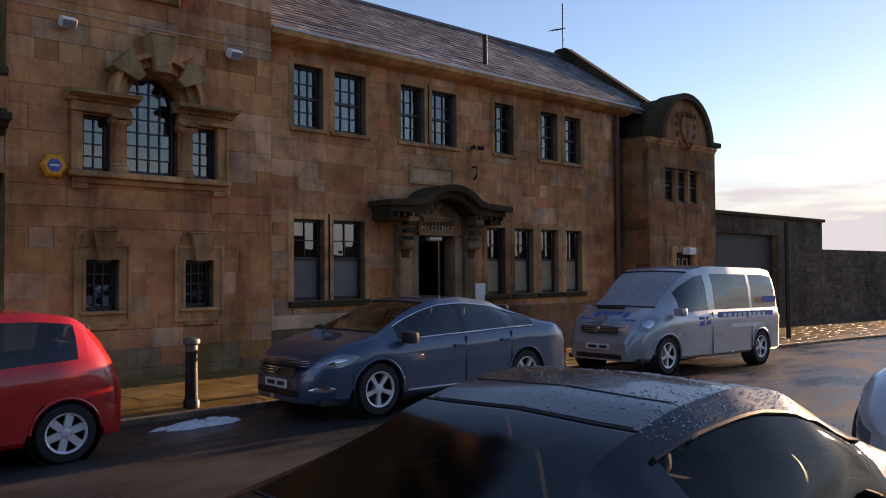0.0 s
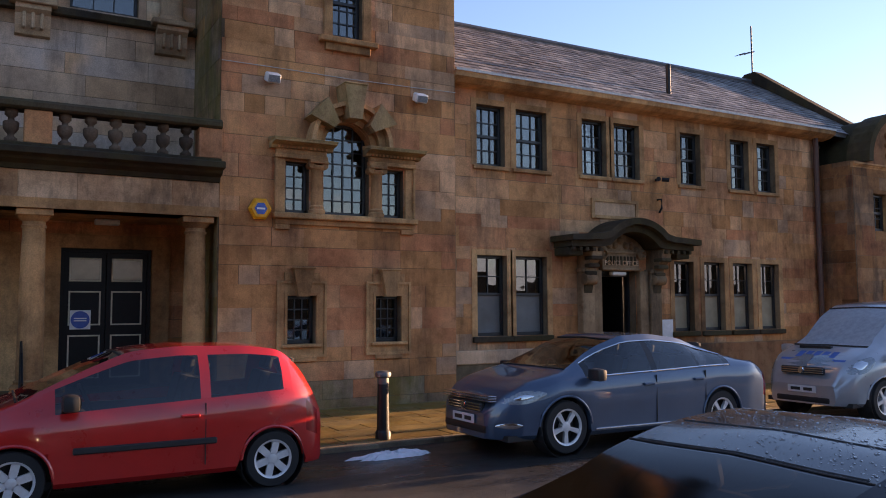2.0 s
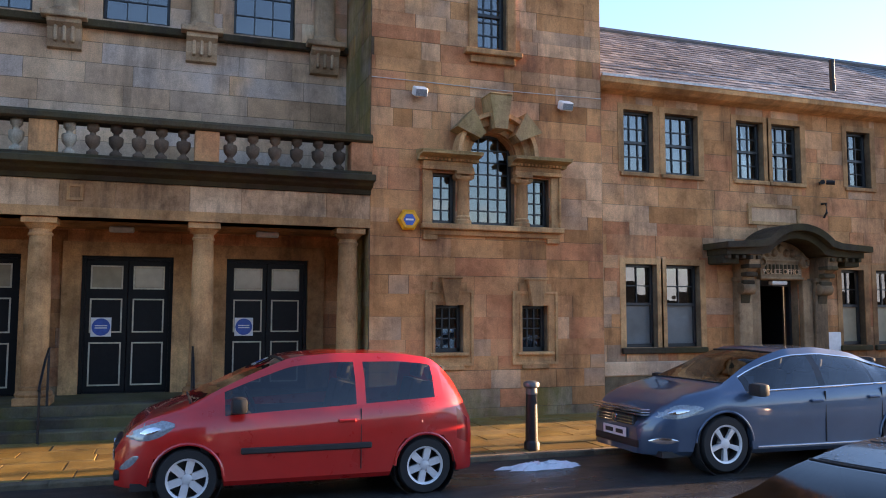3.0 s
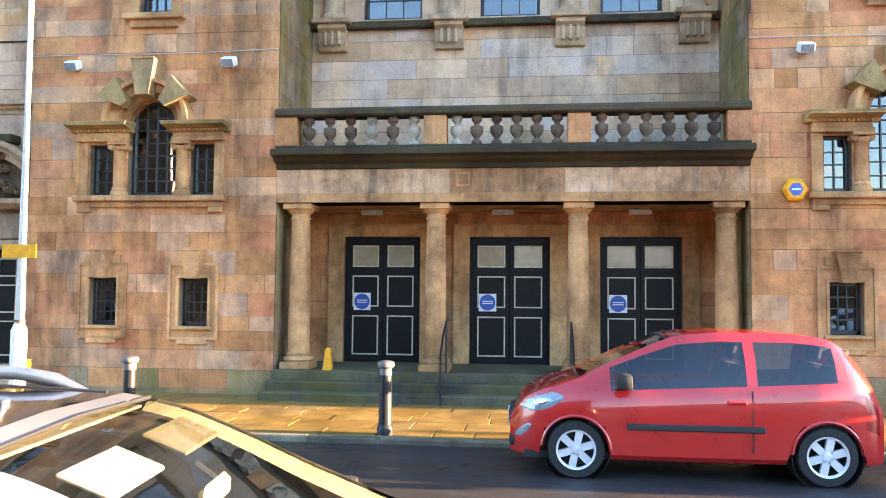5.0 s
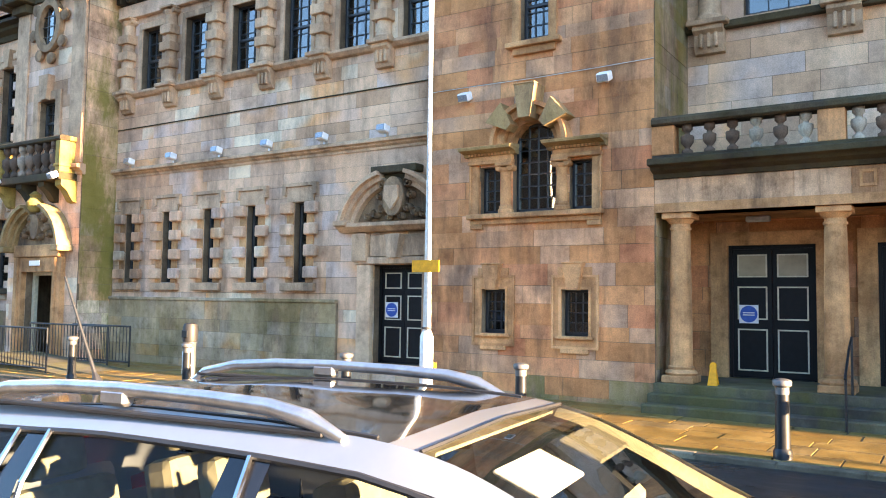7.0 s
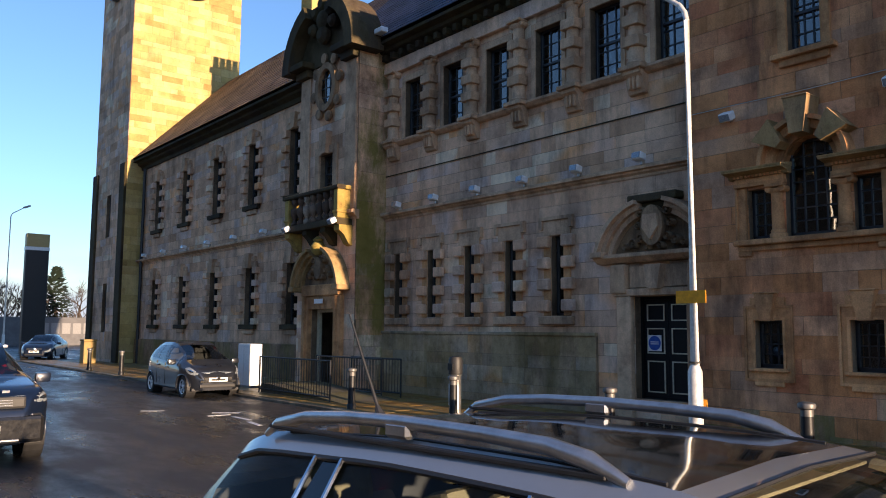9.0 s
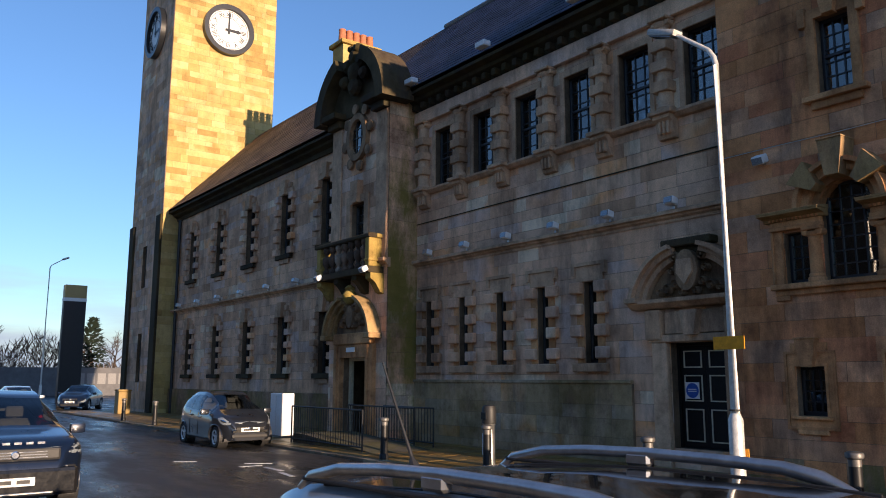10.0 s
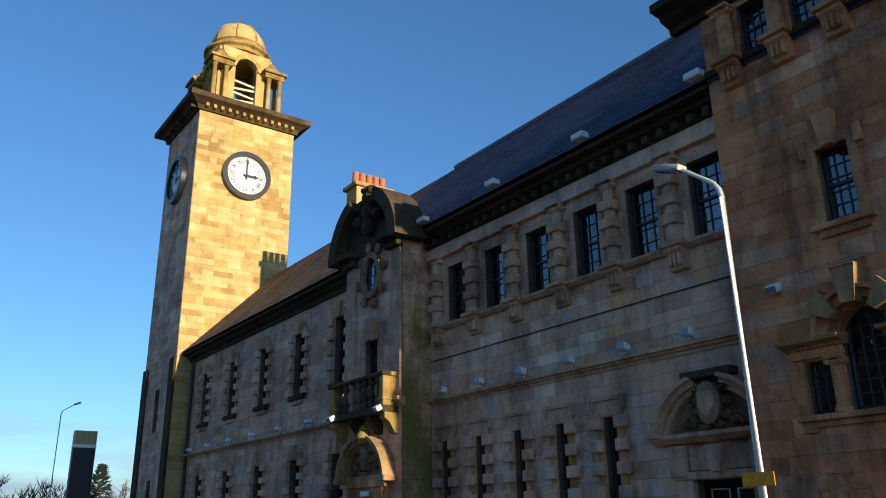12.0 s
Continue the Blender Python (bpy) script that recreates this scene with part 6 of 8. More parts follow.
def car(m, name, label, paint, L, W, H, axles, wr, top, belt, plan, roofw, screen, back, glazed, group="", spokes=5, cover=False, seat=None,
        sill=0.2, step=0.05, rim_mat=None, roof_mat=None, roof_span=None, detail=True, glass_mat=None, category="car", edge=0.05, screen_mat=None, back_mat=None, pillar_mat=None, lamp=0.45, lamp_rows=(3,), mirror=(0.0, 0.0)):
    """A vehicle along +x from 0 (tail) to L (nose). top, belt, plan, roofw: control points (x, value) of the upper outline, the
    waist, the half width and the half width of the roof; screen and back: x spans of the windscreen and rear window; glazed: x spans
    of the side windows."""
    c = empty(name, m)
    tagged(c, label, category, group)
    xs = np.arange(0, L + 1e-6, step)
    if xs[-1] < L - 1e-4:
        xs = np.append(xs, L)
    zt, zb, wp, wr_ = smooth_curve(top, xs), smooth_curve(belt, xs), smooth_curve(plan, xs), smooth_curve(roofw, xs)
    zt = np.maximum(zt, zb + 0.012)
    gm = glass_mat or M_CARGLASS
    secs = []
    for x, t, b, w, rw in zip(xs, zt, zb, wp, wr_):
        low = sill
        for ax in axles:
            d = abs(x - ax)
            R = wr * 1.16
            if d < R:
                low = max(low, wr + math.sqrt(R * R - d * d) - 0.01)
        up = t - b
        k = min(1.0, up / 0.3)
        rw = w * 0.93 * (1 - k) + rw * k
        f = lambda z: max(z, low + 0.002)
        mid = (sill + b) / 2
        s = [(w * 0.93, low), (w * 0.985, f(low + 0.05)), (w * 0.992, f(mid)), (w * 1.004, f(b - 0.15)), (w * 0.968, f(b - 0.025)), (w * 0.945, f(b + 0.012 * k)),
             (w * 0.945 * 0.5 + rw * 0.5 + 0.012, b + up * 0.5), (rw + 0.004, b + up * (0.93 - 0.13 * k)), (rw - edge, b + up * 0.965), (rw * 0.6, t - 0.012 * k), (0.0, t)]
        secs.append(s)
    n = len(secs[0])
    # groups of faces
    groups = {}

    def add(key, quad):
        groups.setdefault(key, []).append(quad)
    for i in range(len(xs) - 1):
        xm = (xs[i] + xs[i + 1]) / 2
        for s in (1, -1):
            for j in range(n - 1):
                q = [(xs[i], s * secs[i][j][0], secs[i][j][1]), (xs[i + 1], s * secs[i + 1][j][0], secs[i + 1][j][1]),
                     (xs[i + 1], s * secs[i + 1][j + 1][0], secs[i + 1][j + 1][1]), (xs[i], s * secs[i][j + 1][0], secs[i][j + 1][1])]
                if s > 0:
                    q = q[::-1]
                key = "body"
                up = zt[i] - zb[i]
                if j in (5, 6) and up > 0.09:
                    for gi, (a, b2) in enumerate(glazed):
                        if a < xm < b2:
                            key = ("side_window", gi, s)
                if j >= 8 and screen[0] < xm < screen[1]:
                    key = "windscreen"
                if j >= 8 and back and back[0] < xm < back[1]:
                    key = "rear_window"
                if j >= 8 and roof_span and roof_span[0] < xm < roof_span[1]:
                    key = "roof_panel"
                if j in (5, 6, 7) and key == "body" and up > 0.12 and glazed and glazed[0][0] - 0.1 < xm < glazed[-1][1] + 0.1 and j in (5, 6):
                    key = ("pillar_trim", sum(1 for g in glazed if g[1] < xm), s)
                if key == "body" and j in lamp_rows and L - lamp < xm < L - 0.07:
                    key = ("headlight", 0, s)
                if key == "body" and j in (2, 3) and 0.03 < xm < 0.2:
                    key = ("tail_light", 0, s)
                add(key, q)
    def quads(qs):
        bm = bmesh.new()
        vs = {}
        for q in qs:
            f = []
            for p in q:
                kk = tuple(round(v, 4) for v in p)
                if kk not in vs:
                    vs[kk] = bm.verts.new(p)
                if vs[kk] not in f:
                    f.append(vs[kk])
            if len(f) > 2:
                try:
                    bm.faces.new(f)
                except ValueError:
                    pass
        return bm
    body = None
    for key in ["body"] + [k for k in groups if k != "body"]:
        bm = quads(groups[key])
        if key == "body":
            for i, sgn in ((0, 1), (len(xs) - 1, -1)):
                vv = [bm.verts.new((xs[i], s[0], s[1])) for s in secs[i]] + [bm.verts.new((xs[i], -s[0], s[1])) for s in secs[i][-2::-1]]
                bm.faces.new(vv[::-1] if sgn < 0 else vv)
            bmesh.ops.remove_doubles(bm, verts=bm.verts[:], dist=0.0005)
            body = part("body", bm, paint, c, smooth=True)
        elif key[0] == "pillar_trim":
            part("pillar_trim", bm, pillar_mat or M_PILLAR, c, smooth=True)
        elif key[0] in ("headlight", "tail_light"):
            part(key[0], bm, M_LENS if key[0] == "headlight" else M_REDLENS, c, smooth=True)
        elif key == "roof_panel":
            part("roof_panel", bm, roof_mat, c, smooth=True)
        else:
            ob = part(key[0] if isinstance(key, tuple) else key, bm, screen_mat if screen_mat and key == "windscreen" else back_mat if back_mat and key == "rear_window" else gm, c, smooth=True)
            ob.visible_shadow = False
    # underside, wheel wells, cabin
    part("underbody", box(0.15, L - 0.15, -W / 2 + 0.16, W / 2 - 0.16, sill - 0.02, sill + 0.05), M_BLACKPL, c)
    for ax in axles:
        part("wheel_well", box(ax - wr * 1.18, ax + wr * 1.18, -W / 2 + 0.3, W / 2 - 0.3, sill, min(wr * 2.25, 0.8)), M_BLACKPL, c)
        for s in (-1, 1):
            part("well_liner", lathe([(wr * 1.17, -0.26), (wr * 1.17, 0.0), (wr * 1.16, 0.0), (wr * 1.16, -0.26)], 28, m=pose(ax, s * (np.interp(ax, xs, wp) - 0.02), wr, -90 * s), cap=False), M_BLACKPL, c)
            wheel(c, ax, s * (np.interp(ax, xs, wp) - 0.015), wr, s, spokes, 0.2, rim_mat, cover)
    for ax in axles:
        for sd in (-1, 1):
            lip = []
            for k in range(15):
                a = math.pi * (0.02 + 0.96 * k / 14)
                lx = ax + wr * 1.17 * math.cos(a)
                lip.append((lx, sd * (float(np.interp(lx, xs, wp)) * 0.988 + 0.004), wr + wr * 1.17 * math.sin(a)))
            part("arch_lip", tube(lip, 0.016, 6), paint, c, smooth=True)
    sm = seat or M_SEATD
    ca, cb = glazed[0][0], screen[0]
    zbelt = float(np.mean(zb))
    part("cabin_floor", box(ca - 0.2, cb + 0.5, -W / 2 + 0.18, W / 2 - 0.18, sill + 0.1, sill + 0.2), M_SEATD, c)
    part("dashboard", box(screen[0] + 0.25, screen[1] - 0.1, -W / 2 + 0.2, W / 2 - 0.2, zbelt - 0.3, zbelt - 0.05, 0.05), M_BLACKPL, c)
    part("rear_panel", box(0.24, 0.28, -W / 2 + 0.16, W / 2 - 0.16, sill + 0.1, zbelt - 0.06), M_SEATD, c)
    part("parcel_shelf", box(0.28, ca + 0.1, -W / 2 + 0.22, W / 2 - 0.22, zbelt - 0.09, zbelt - 0.06), M_SEATD, c)
    for sd in (-1, 1):
        part("door_card", box(0.3, screen[1] - 0.1, min(sd * (W / 2 - 0.13), sd * (W / 2 - 0.1)), max(sd * (W / 2 - 0.13), sd * (W / 2 - 0.1)), sill + 0.3, zbelt - 0.05), M_SEATD, c)
    front = screen[0] - 0.55
    for sx in ([front] + ([front - 0.9] if front - 0.9 > ca else [])):
        for s in (-1, 1):
            st = part("seat", move_bm(box(-0.09, 0.09, -0.23, 0.23, -0.02, 0.58, 0.05), pose(sx - 0.1, s * 0.36, sill + 0.34, 0, -14)), sm, c)
            part("headrest", move_bm(box(-0.05, 0.05, -0.13, 0.13, 0.6, 0.78, 0.04), pose(sx - 0.1, s * 0.36, sill + 0.34, 0, -14)), sm, st)
            part("cushion", box(sx - 0.05, sx + 0.45, s * 0.36 - 0.23, s * 0.36 + 0.23, sill + 0.22, sill + 0.36, 0.04), sm, st)
    if detail:
        part("steering_wheel", move_bm(oval_ring(0, 0, 0.15, 0.15, 0.03, -0.015, 0.015, 24), pose(screen[0] + 0.22, -0.36, zbelt + 0.02, 0, 0, 90) @ pose(0, 0, 0, 25)), M_BLACKPL, c, smooth=True)
        for s in (-1, 1):
            xm = screen[1] - 0.28 + mirror[0]
            zz = float(np.interp(xm, xs, zb)) - 0.02 + mirror[1]
            yy = s * (float(np.interp(xm, xs, wp)) + 0.1)
            mir = part("door_mirror", box(xm - 0.07, xm + 0.08, yy - 0.11, yy + 0.11, zz, zz + 0.15, 0.045), M_BLACKPL if detail == "black" else paint, c, smooth=True)
            part("mirror_glass", box(xm - 0.076, xm - 0.072, yy - 0.08, yy + 0.08, zz + 0.03, zz + 0.12), M_CHROME, mir)
    return c, (xs, zt, zb, wp, wr_, secs)


def skin(prof, x, y):
    """Height of a car's upper skin at x and |y|."""
    xs, secs = prof[0], prof[5]
    i = int(np.clip(np.searchsorted(xs, x), 1, len(xs) - 1))
    f = float(np.clip((x - xs[i - 1]) / (xs[i] - xs[i - 1]), 0, 1))
    h = []
    for sec in (secs[i - 1], secs[i]):
        p = sorted(sec[7:], key=lambda q: q[0])
        h.append(float(np.interp(abs(y), [q[0] for q in p], [q[1] for q in p])))
    return h[0] * (1 - f) + h[1] * f


def screen_seals(c, prof, spans, r=0.012):
    """Black rubber seals across both ends of the screens."""
    for x in spans:
        i = int(np.clip(np.searchsorted(prof[0], x), 0, len(prof[0]) - 1))
        w = prof[5][i][8][0]
        part("screen_seal", tube([(x, y, skin(prof, x, y) + 0.002) for y in np.linspace(-w, w, 13)], r, 6), M_BLACKPL, c, smooth=True)


def car_trim(c, prof, L, W, paint, plate=True, grille=True, lamps=True, doors=(), belt_chrome=False, strip_mat=None, strip=False, nosez=0.62, lampz=0.68, platez=0.42):
    xs, zt, zb, wp, wr_, _secs = prof
    wf = float(np.interp(L - 0.12, xs, wp))
    if grille:
        part("grille", box(L - 0.06, L + 0.012, -0.4, 0.4, nosez - 0.06, nosez + 0.06, 0.02), M_BLACKPL, c)
        for k in (-1, 0, 1):
            part("grille_bar", box(L + 0.008, L + 0.018, -0.39, 0.39, nosez + 0.035 * k - 0.006, nosez + 0.035 * k + 0.006), M_CHROME, c)
        part("badge", lathe([(0.055, 0), (0.055, 0.012), (0.04, 0.018)], 16, m=pose(L + 0.016, 0, nosez, 90, 0, 90)), M_CHROME, c)
        part("lower_intake", box(L - 0.1, L + 0.008, -0.5, 0.5, 0.26, 0.36, 0.03), M_BLACKPL, c)
    if lamps:
        for s in (-1, 1):
            part("fog_lamp", move_bm(box(-0.04, 0.02, -0.09, 0.09, -0.03, 0.03, 0.015), pose(L - 0.08, s * (wf - 0.18), 0.36, 0, 0, -s * 20)), M_LENS, c)
    if plate:
        p = part("number_plate", box(L + 0.014, L + 0.026, -0.26, 0.26, platez, platez + 0.11, 0.004), M_WHITE, c)
        part("text_bar", box(L + 0.027, L + 0.029, -0.2, -0.02, platez + 0.03, platez + 0.08), M_BLACKPL, p)
        part("text_bar", box(L + 0.027, L + 0.029, 0.04, 0.2, platez + 0.03, platez + 0.08), M_BLACKPL, p)
    for x in doors:
        w = float(np.interp(x, xs, wp))
        z1 = float(np.interp(x, xs, zb))
        for s in (-1, 1):
            part("door_gap", box(x - 0.004, x + 0.004, s * (w - 0.02), s * (w + 0.0015), 0.3, z1 - 0.03), M_BLACKPL, c)
            part("door_handle", box(x + 0.06, x + 0.24, s * (w - 0.01), s * (w + 0.035), z1 - 0.16, z1 - 0.125, 0.01), paint, c)
    if belt_chrome:
        for s in (-1, 1):
            a, b = belt_chrome
            pts = [(x, s * (float(np.interp(x, xs, wp)) * 0.945 + 0.006), float(np.interp(x, xs, zb)) + 0.02) for x in np.linspace(a, b, 14)]
            part("window_strip", tube(pts, 0.011, 6), strip_mat or M_CHROME, c, smooth=True)
            pts = []
            for x in np.linspace(a, b, 18):
                i = int(np.clip(np.searchsorted(xs, x), 0, len(xs) - 1))
                pts.append((x, s * (_secs[i][7][0] + 0.008), _secs[i][7][1]))
            part("window_strip", tube(pts, 0.011, 6), strip_mat or M_CHROME, c, smooth=True)
    if strip:
        for s in (-1, 1):
            part("rubbing_strip", box(1.15, 2.45, s * (W / 2 - 0.03), s * (W / 2 + 0.018), 0.5, 0.56, 0.01), M_BLACKPL, c)
    return c


def lens_patch(name, c, prof, x0, x1, za, zb, h, mat, inner=True, proud=0.005):
    """An almond lens that follows both sides of the body from (x0, za) to (x1, zb), h high in the middle."""
    xs, secs = prof[0], prof[5]

    def width(x, z):
        i = int(np.clip(np.searchsorted(xs, x), 1, len(xs) - 1))
        f = (x - xs[i - 1]) / (xs[i] - xs[i - 1])
        a, b = [float(np.interp(z, [p[1] for p in secs[k]], [p[0] for p in secs[k]])) for k in (i - 1, i)]
        return a * (1 - f) + b * f
    for s in (-1, 1):
        for nm, k, out, mt in ((name, 1.0, proud, mat),) + ((("lamp_reflector", 0.5, proud + 0.003, M_CHROME),) if inner else ()):
            bm = bmesh.new()
            rows = []
            for u in np.linspace(0, 1, 15):
                uu = 0.5 + (u - 0.5) * (k if k == 1 else 0.42)
                x, zc = x0 + (x1 - x0) * uu, za + (zb - za) * uu
                hh = h * k * (math.sin(math.pi * min(max(u, 0.02), 0.98)) ** 0.6) / 2
                rows.append([bm.verts.new((x, s * (width(x, zc + hh * v) + out * (1 - 0.9 * abs(v) ** 4)), zc + hh * v)) for v in (-1, -0.6, -0.2, 0.2, 0.6, 1)])
            for p, q in zip(rows, rows[1:]):
                for j in range(5):
                    f = (p[j], q[j], q[j + 1], p[j + 1])
                    bm.faces.new(f if s < 0 else f[::-1])
            ob = part(nm, bm, mt, c if nm == name else head, smooth=True)
            head = ob if nm == name else head


def skin_patch(name, c, prof, x0, x1, y0, y1, mat, lift=0.003):
    """A film laid on the upper skin."""
    bm = bmesh.new()
    g = [[bm.verts.new((x, y, skin(prof, x, y) + lift)) for y in np.linspace(y0, y1, 7)] for x in np.linspace(x0, x1, 4)]
    for p, q in zip(g, g[1:]):
        for j in range(6):
            bm.faces.new((p[j], q[j], q[j + 1], p[j + 1]))
    part(name, bm, mat, c, smooth=True)


M_RED = car_paint("red_car_paint", (0.62, 0.014, 0.01), 0.0)
M_BLUEGREY = car_paint("blue_grey_car_paint", (0.045, 0.088, 0.15), 0.35, 0.38)
M_PALESILVER = car_paint("pale_silver_car_paint", (0.3, 0.315, 0.34), 0.35, 0.36)
M_SILVER = car_paint("silver_car_paint", (0.38, 0.4, 0.43), 0.4)
M_BLACKCAR = plain("black_car_paint", (0.012, 0.011, 0.015), 0.2, 0.0, 0.1, 3.0, 0.3, 0.35)
M_NAVY = car_paint("navy_car_paint", (0.006, 0.012, 0.03), 0.2, 0.3)
M_DARKGREY = car_paint("dark_grey_car_paint", (0.028, 0.032, 0.042), 0.5)
M_WHITECAR = car_paint("white_car_paint", (0.65, 0.66, 0.68), 0.0)
M_DARKGLASS = glass("misted_rear_glass", (0.6, 0.65, 0.7), 0.1, clear=0.1, gain=0.75, base=0.03)
M_SIDEGLASS = glass("shaded_side_glass", (0.8, 0.9, 0.92), clear=0.42, gain=0.3, base=0.0)
M_COUPEGLASS = glass("dim_coupe_glass", (0.8, 0.85, 0.8), clear=0.5, gain=0.45, base=0.0)
M_SCREEN = glass("clear_windscreen", (0.9, 0.95, 0.92), clear=0.8, gain=1.7, base=0.06)
M_ROOFGLASS = plain("black_roof_glass", (0.012, 0.012, 0.014), 0.1, 0.0, 0.1, coat=1.0)


def flat(W, L, f=0.86, b=0.9):
    return [(0, W / 2 * b * 0.86), (0.12, W / 2 * b), (0.55, W / 2 * 0.985), (L * 0.45, W / 2), (L - 0.75, W / 2 * 0.985), (L - 0.3, W / 2 * f), (L - 0.08, W / 2 * f * 0.82), (L, W / 2 * f * 0.6)]


def parked(xf, y, yaw, L, x_ground=None):
    """Pose for a car whose nose reaches xf and whose centre line is at y."""
    if yaw == 180:
        return pose(xf + L, y, gz(xf + L / 2), 0, math.degrees(math.atan2(gz(xf + L) - gz(xf), L)) if xf > 5 else 0, 180)
    return pose(xf - L, y, gz(xf))


# red hatchback
L, W = 3.6, 1.65
c, pr = car(parked(0.2, -4.4, 180, L), "hatchback", "bright red three-door hatchback parked at the kerb", M_RED, L, W, 1.47, (0.57, 2.94), 0.285,
            [(0, 0.75), (0.06, 0.98), (0.2, 1.2), (0.42, 1.40), (0.8, 1.455), (1.5, 1.47), (1.95, 1.43), (2.3, 1.28), (2.95, 0.97), (3.3, 0.86), (3.52, 0.72), (3.6, 0.55)],
            [(0, 0.72), (0.3, 0.98), (1.2, 0.93), (2.2, 0.88), (3.0, 0.83), (3.4, 0.72), (3.6, 0.5)], flat(W, L), [(0, 0.5), (0.5, 0.56), (2, 0.58), (3, 0.6), (3.6, 0.5)],
            (2.02, 2.92), (0.1, 0.42), [(0.45, 1.18), (1.3, 2.62)], spokes=6, cover=True, detail="black", group="parked cars", pillar_mat=M_RED, lamp_rows=(), mirror=(-0.16, 0.06))
car_trim(c, pr, L, W, M_RED, doors=(1.26,), strip=True, nosez=0.55)
screen_seals(c, pr, (2.03, 2.92))
lens_patch("headlight", c, pr, 3.5, 3.06, 0.69, 0.79, 0.17, M_LENS)
lens_patch("bumper_insert", c, pr, 3.55, 3.38, 0.38, 0.5, 0.09, M_LENS, False)
# blue-grey saloon
L, W = 4.77, 1.82
c, pr = car(parked(5.92, -4.52, 180, L), "saloon_car", "dark blue-grey saloon parked at the kerb", M_BLUEGREY, L, W, 1.47, (1.12, 3.83), 0.325,
            [(0, 0.8), (0.1, 1.02), (0.6, 1.05), (1.0, 1.17), (1.6, 1.38), (2.2, 1.455), (2.7, 1.435), (3.1, 1.31), (3.75, 1.0), (4.3, 0.88), (4.62, 0.72), (4.77, 0.5)],
            [(0, 0.78), (0.4, 0.98), (1.2, 0.98), (3.0, 0.92), (3.9, 0.88), (4.5, 0.74), (4.77, 0.48)], flat(W, L), [(0, 0.5), (1, 0.56), (2.2, 0.6), (3.5, 0.62), (4.77, 0.5)],
            (2.85, 3.72), (0.7, 1.55), [(1.02, 1.5), (1.56, 2.32), (2.4, 3.4)], group="parked cars", lamp_rows=(), detail="black")
car_trim(c, pr, L, W, M_BLUEGREY, doors=(1.45, 2.36), nosez=0.57, lampz=0.7, belt_chrome=(0.95, 3.5), platez=0.36)
screen_seals(c, pr, (0.72, 1.54, 2.86, 3.72))
lens_patch("headlight", c, pr, 4.68, 4.12, 0.66, 0.74, 0.15, M_LENS)
lens_patch("fog_lamp_trim", c, pr, 4.7, 4.42, 0.36, 0.37, 0.07, M_CHROME, False)
for k in range(3):
    part("grille_bar", box(L - 0.12, L + 0.006, -0.56, 0.56, 0.645 + 0.03 * k, 0.655 + 0.03 * k, 0.003), M_CHROME, c)
for s in (-1, 1):
    part("sill_strip", box(1.5, 3.4, s * 0.9, s * 0.918, 0.27, 0.29, 0.004), M_CHROME, c)
# silver minibus
L, W = 5.2, 1.9
c, pr = car(parked(12.38, -4.58, 180, L), "minibus", "silver minibus with tinted windows and blue lettering on its side", M_SILVER, L, W, 1.97, (0.93, 4.37), 0.33,
            [(0, 1.0), (0.05, 1.7), (0.15, 1.92), (0.6, 1.97), (2.8, 1.97), (3.3, 1.9), (3.75, 1.68), (4.35, 1.22), (4.75, 1.05), (5.05, 0.88), (5.2, 0.55)],
            [(0, 0.9), (0.1, 1.12), (3.0, 1.1), (4.2, 1.04), (4.8, 0.92), (5.2, 0.5)], [(0, 0.84), (0.1, 0.92), (3.5, 0.95), (4.5, 0.92), (4.95, 0.82), (5.2, 0.6)], [(0, 0.74), (2, 0.78), (3.5, 0.74), (5.2, 0.6)],
            (3.42, 4.45), None, [(0.2, 1.25), (1.35, 2.75), (3.0, 3.95)], group="parked cars", sill=0.24, glass_mat=M_TINTGLASS, category="minibus", screen_mat=M_FROSTSCREEN, pillar_mat=M_SILVER, lamp_rows=())
car_trim(c, pr, L, W, M_SILVER, doors=(2.9, 1.35), nosez=0.78, lampz=0.86)
screen_seals(c, pr, (3.43, 4.45), 0.02)
lens_patch("headlight", c, pr, 5.1, 4.55, 0.8, 0.98, 0.26, M_LENS)
part("bonnet_vent", box(4.5, 4.58, -0.5, 0.1, 1.1, 1.17, 0.01), M_BLACKPL, c)
M_LETTER = plain("blue_lettering", (0.02, 0.12, 0.4), 0.5)
for a, b, z, h, mt in ((0.45, 2.7, 0.94, 0.13, M_LETTER), (0.9, 2.2, 0.76, 0.08, M_WHITE), (3.22, 3.4, 0.82, 0.17, M_SIGNBLUE), (2.98, 3.15, 0.84, 0.15, M_LETTER)):
    for x in np.arange(a, b - 0.01, 0.15):
        e = min(x + 0.151, b)
        w = max(float(np.interp(x, pr[0], pr[3])), float(np.interp(e, pr[0], pr[3])))
        part("decal", box(x, e, w * 0.99, w + 0.002, z, z + h), mt, c)
for k in range(9):
    x = 0.8 + 0.2 * k
    w = float(np.interp(x, pr[0], pr[3]))
    part("text_bar", box(x, x + 0.13, w, w + 0.004, 0.97, 1.04), M_WHITE, c)
part("text_bar", box(0.35, 0.95, 0.93, 0.934, 1.24, 1.36), M_LETTER, c)
skin_patch("bonnet_band", c, pr, 4.9, 4.95, -0.6, 0.6, M_LETTER)
for k in range(5):
    skin_patch("text_bar", c, pr, 4.68, 4.86, -0.38 + 0.155 * k, -0.265 + 0.155 * k, M_LETTER)
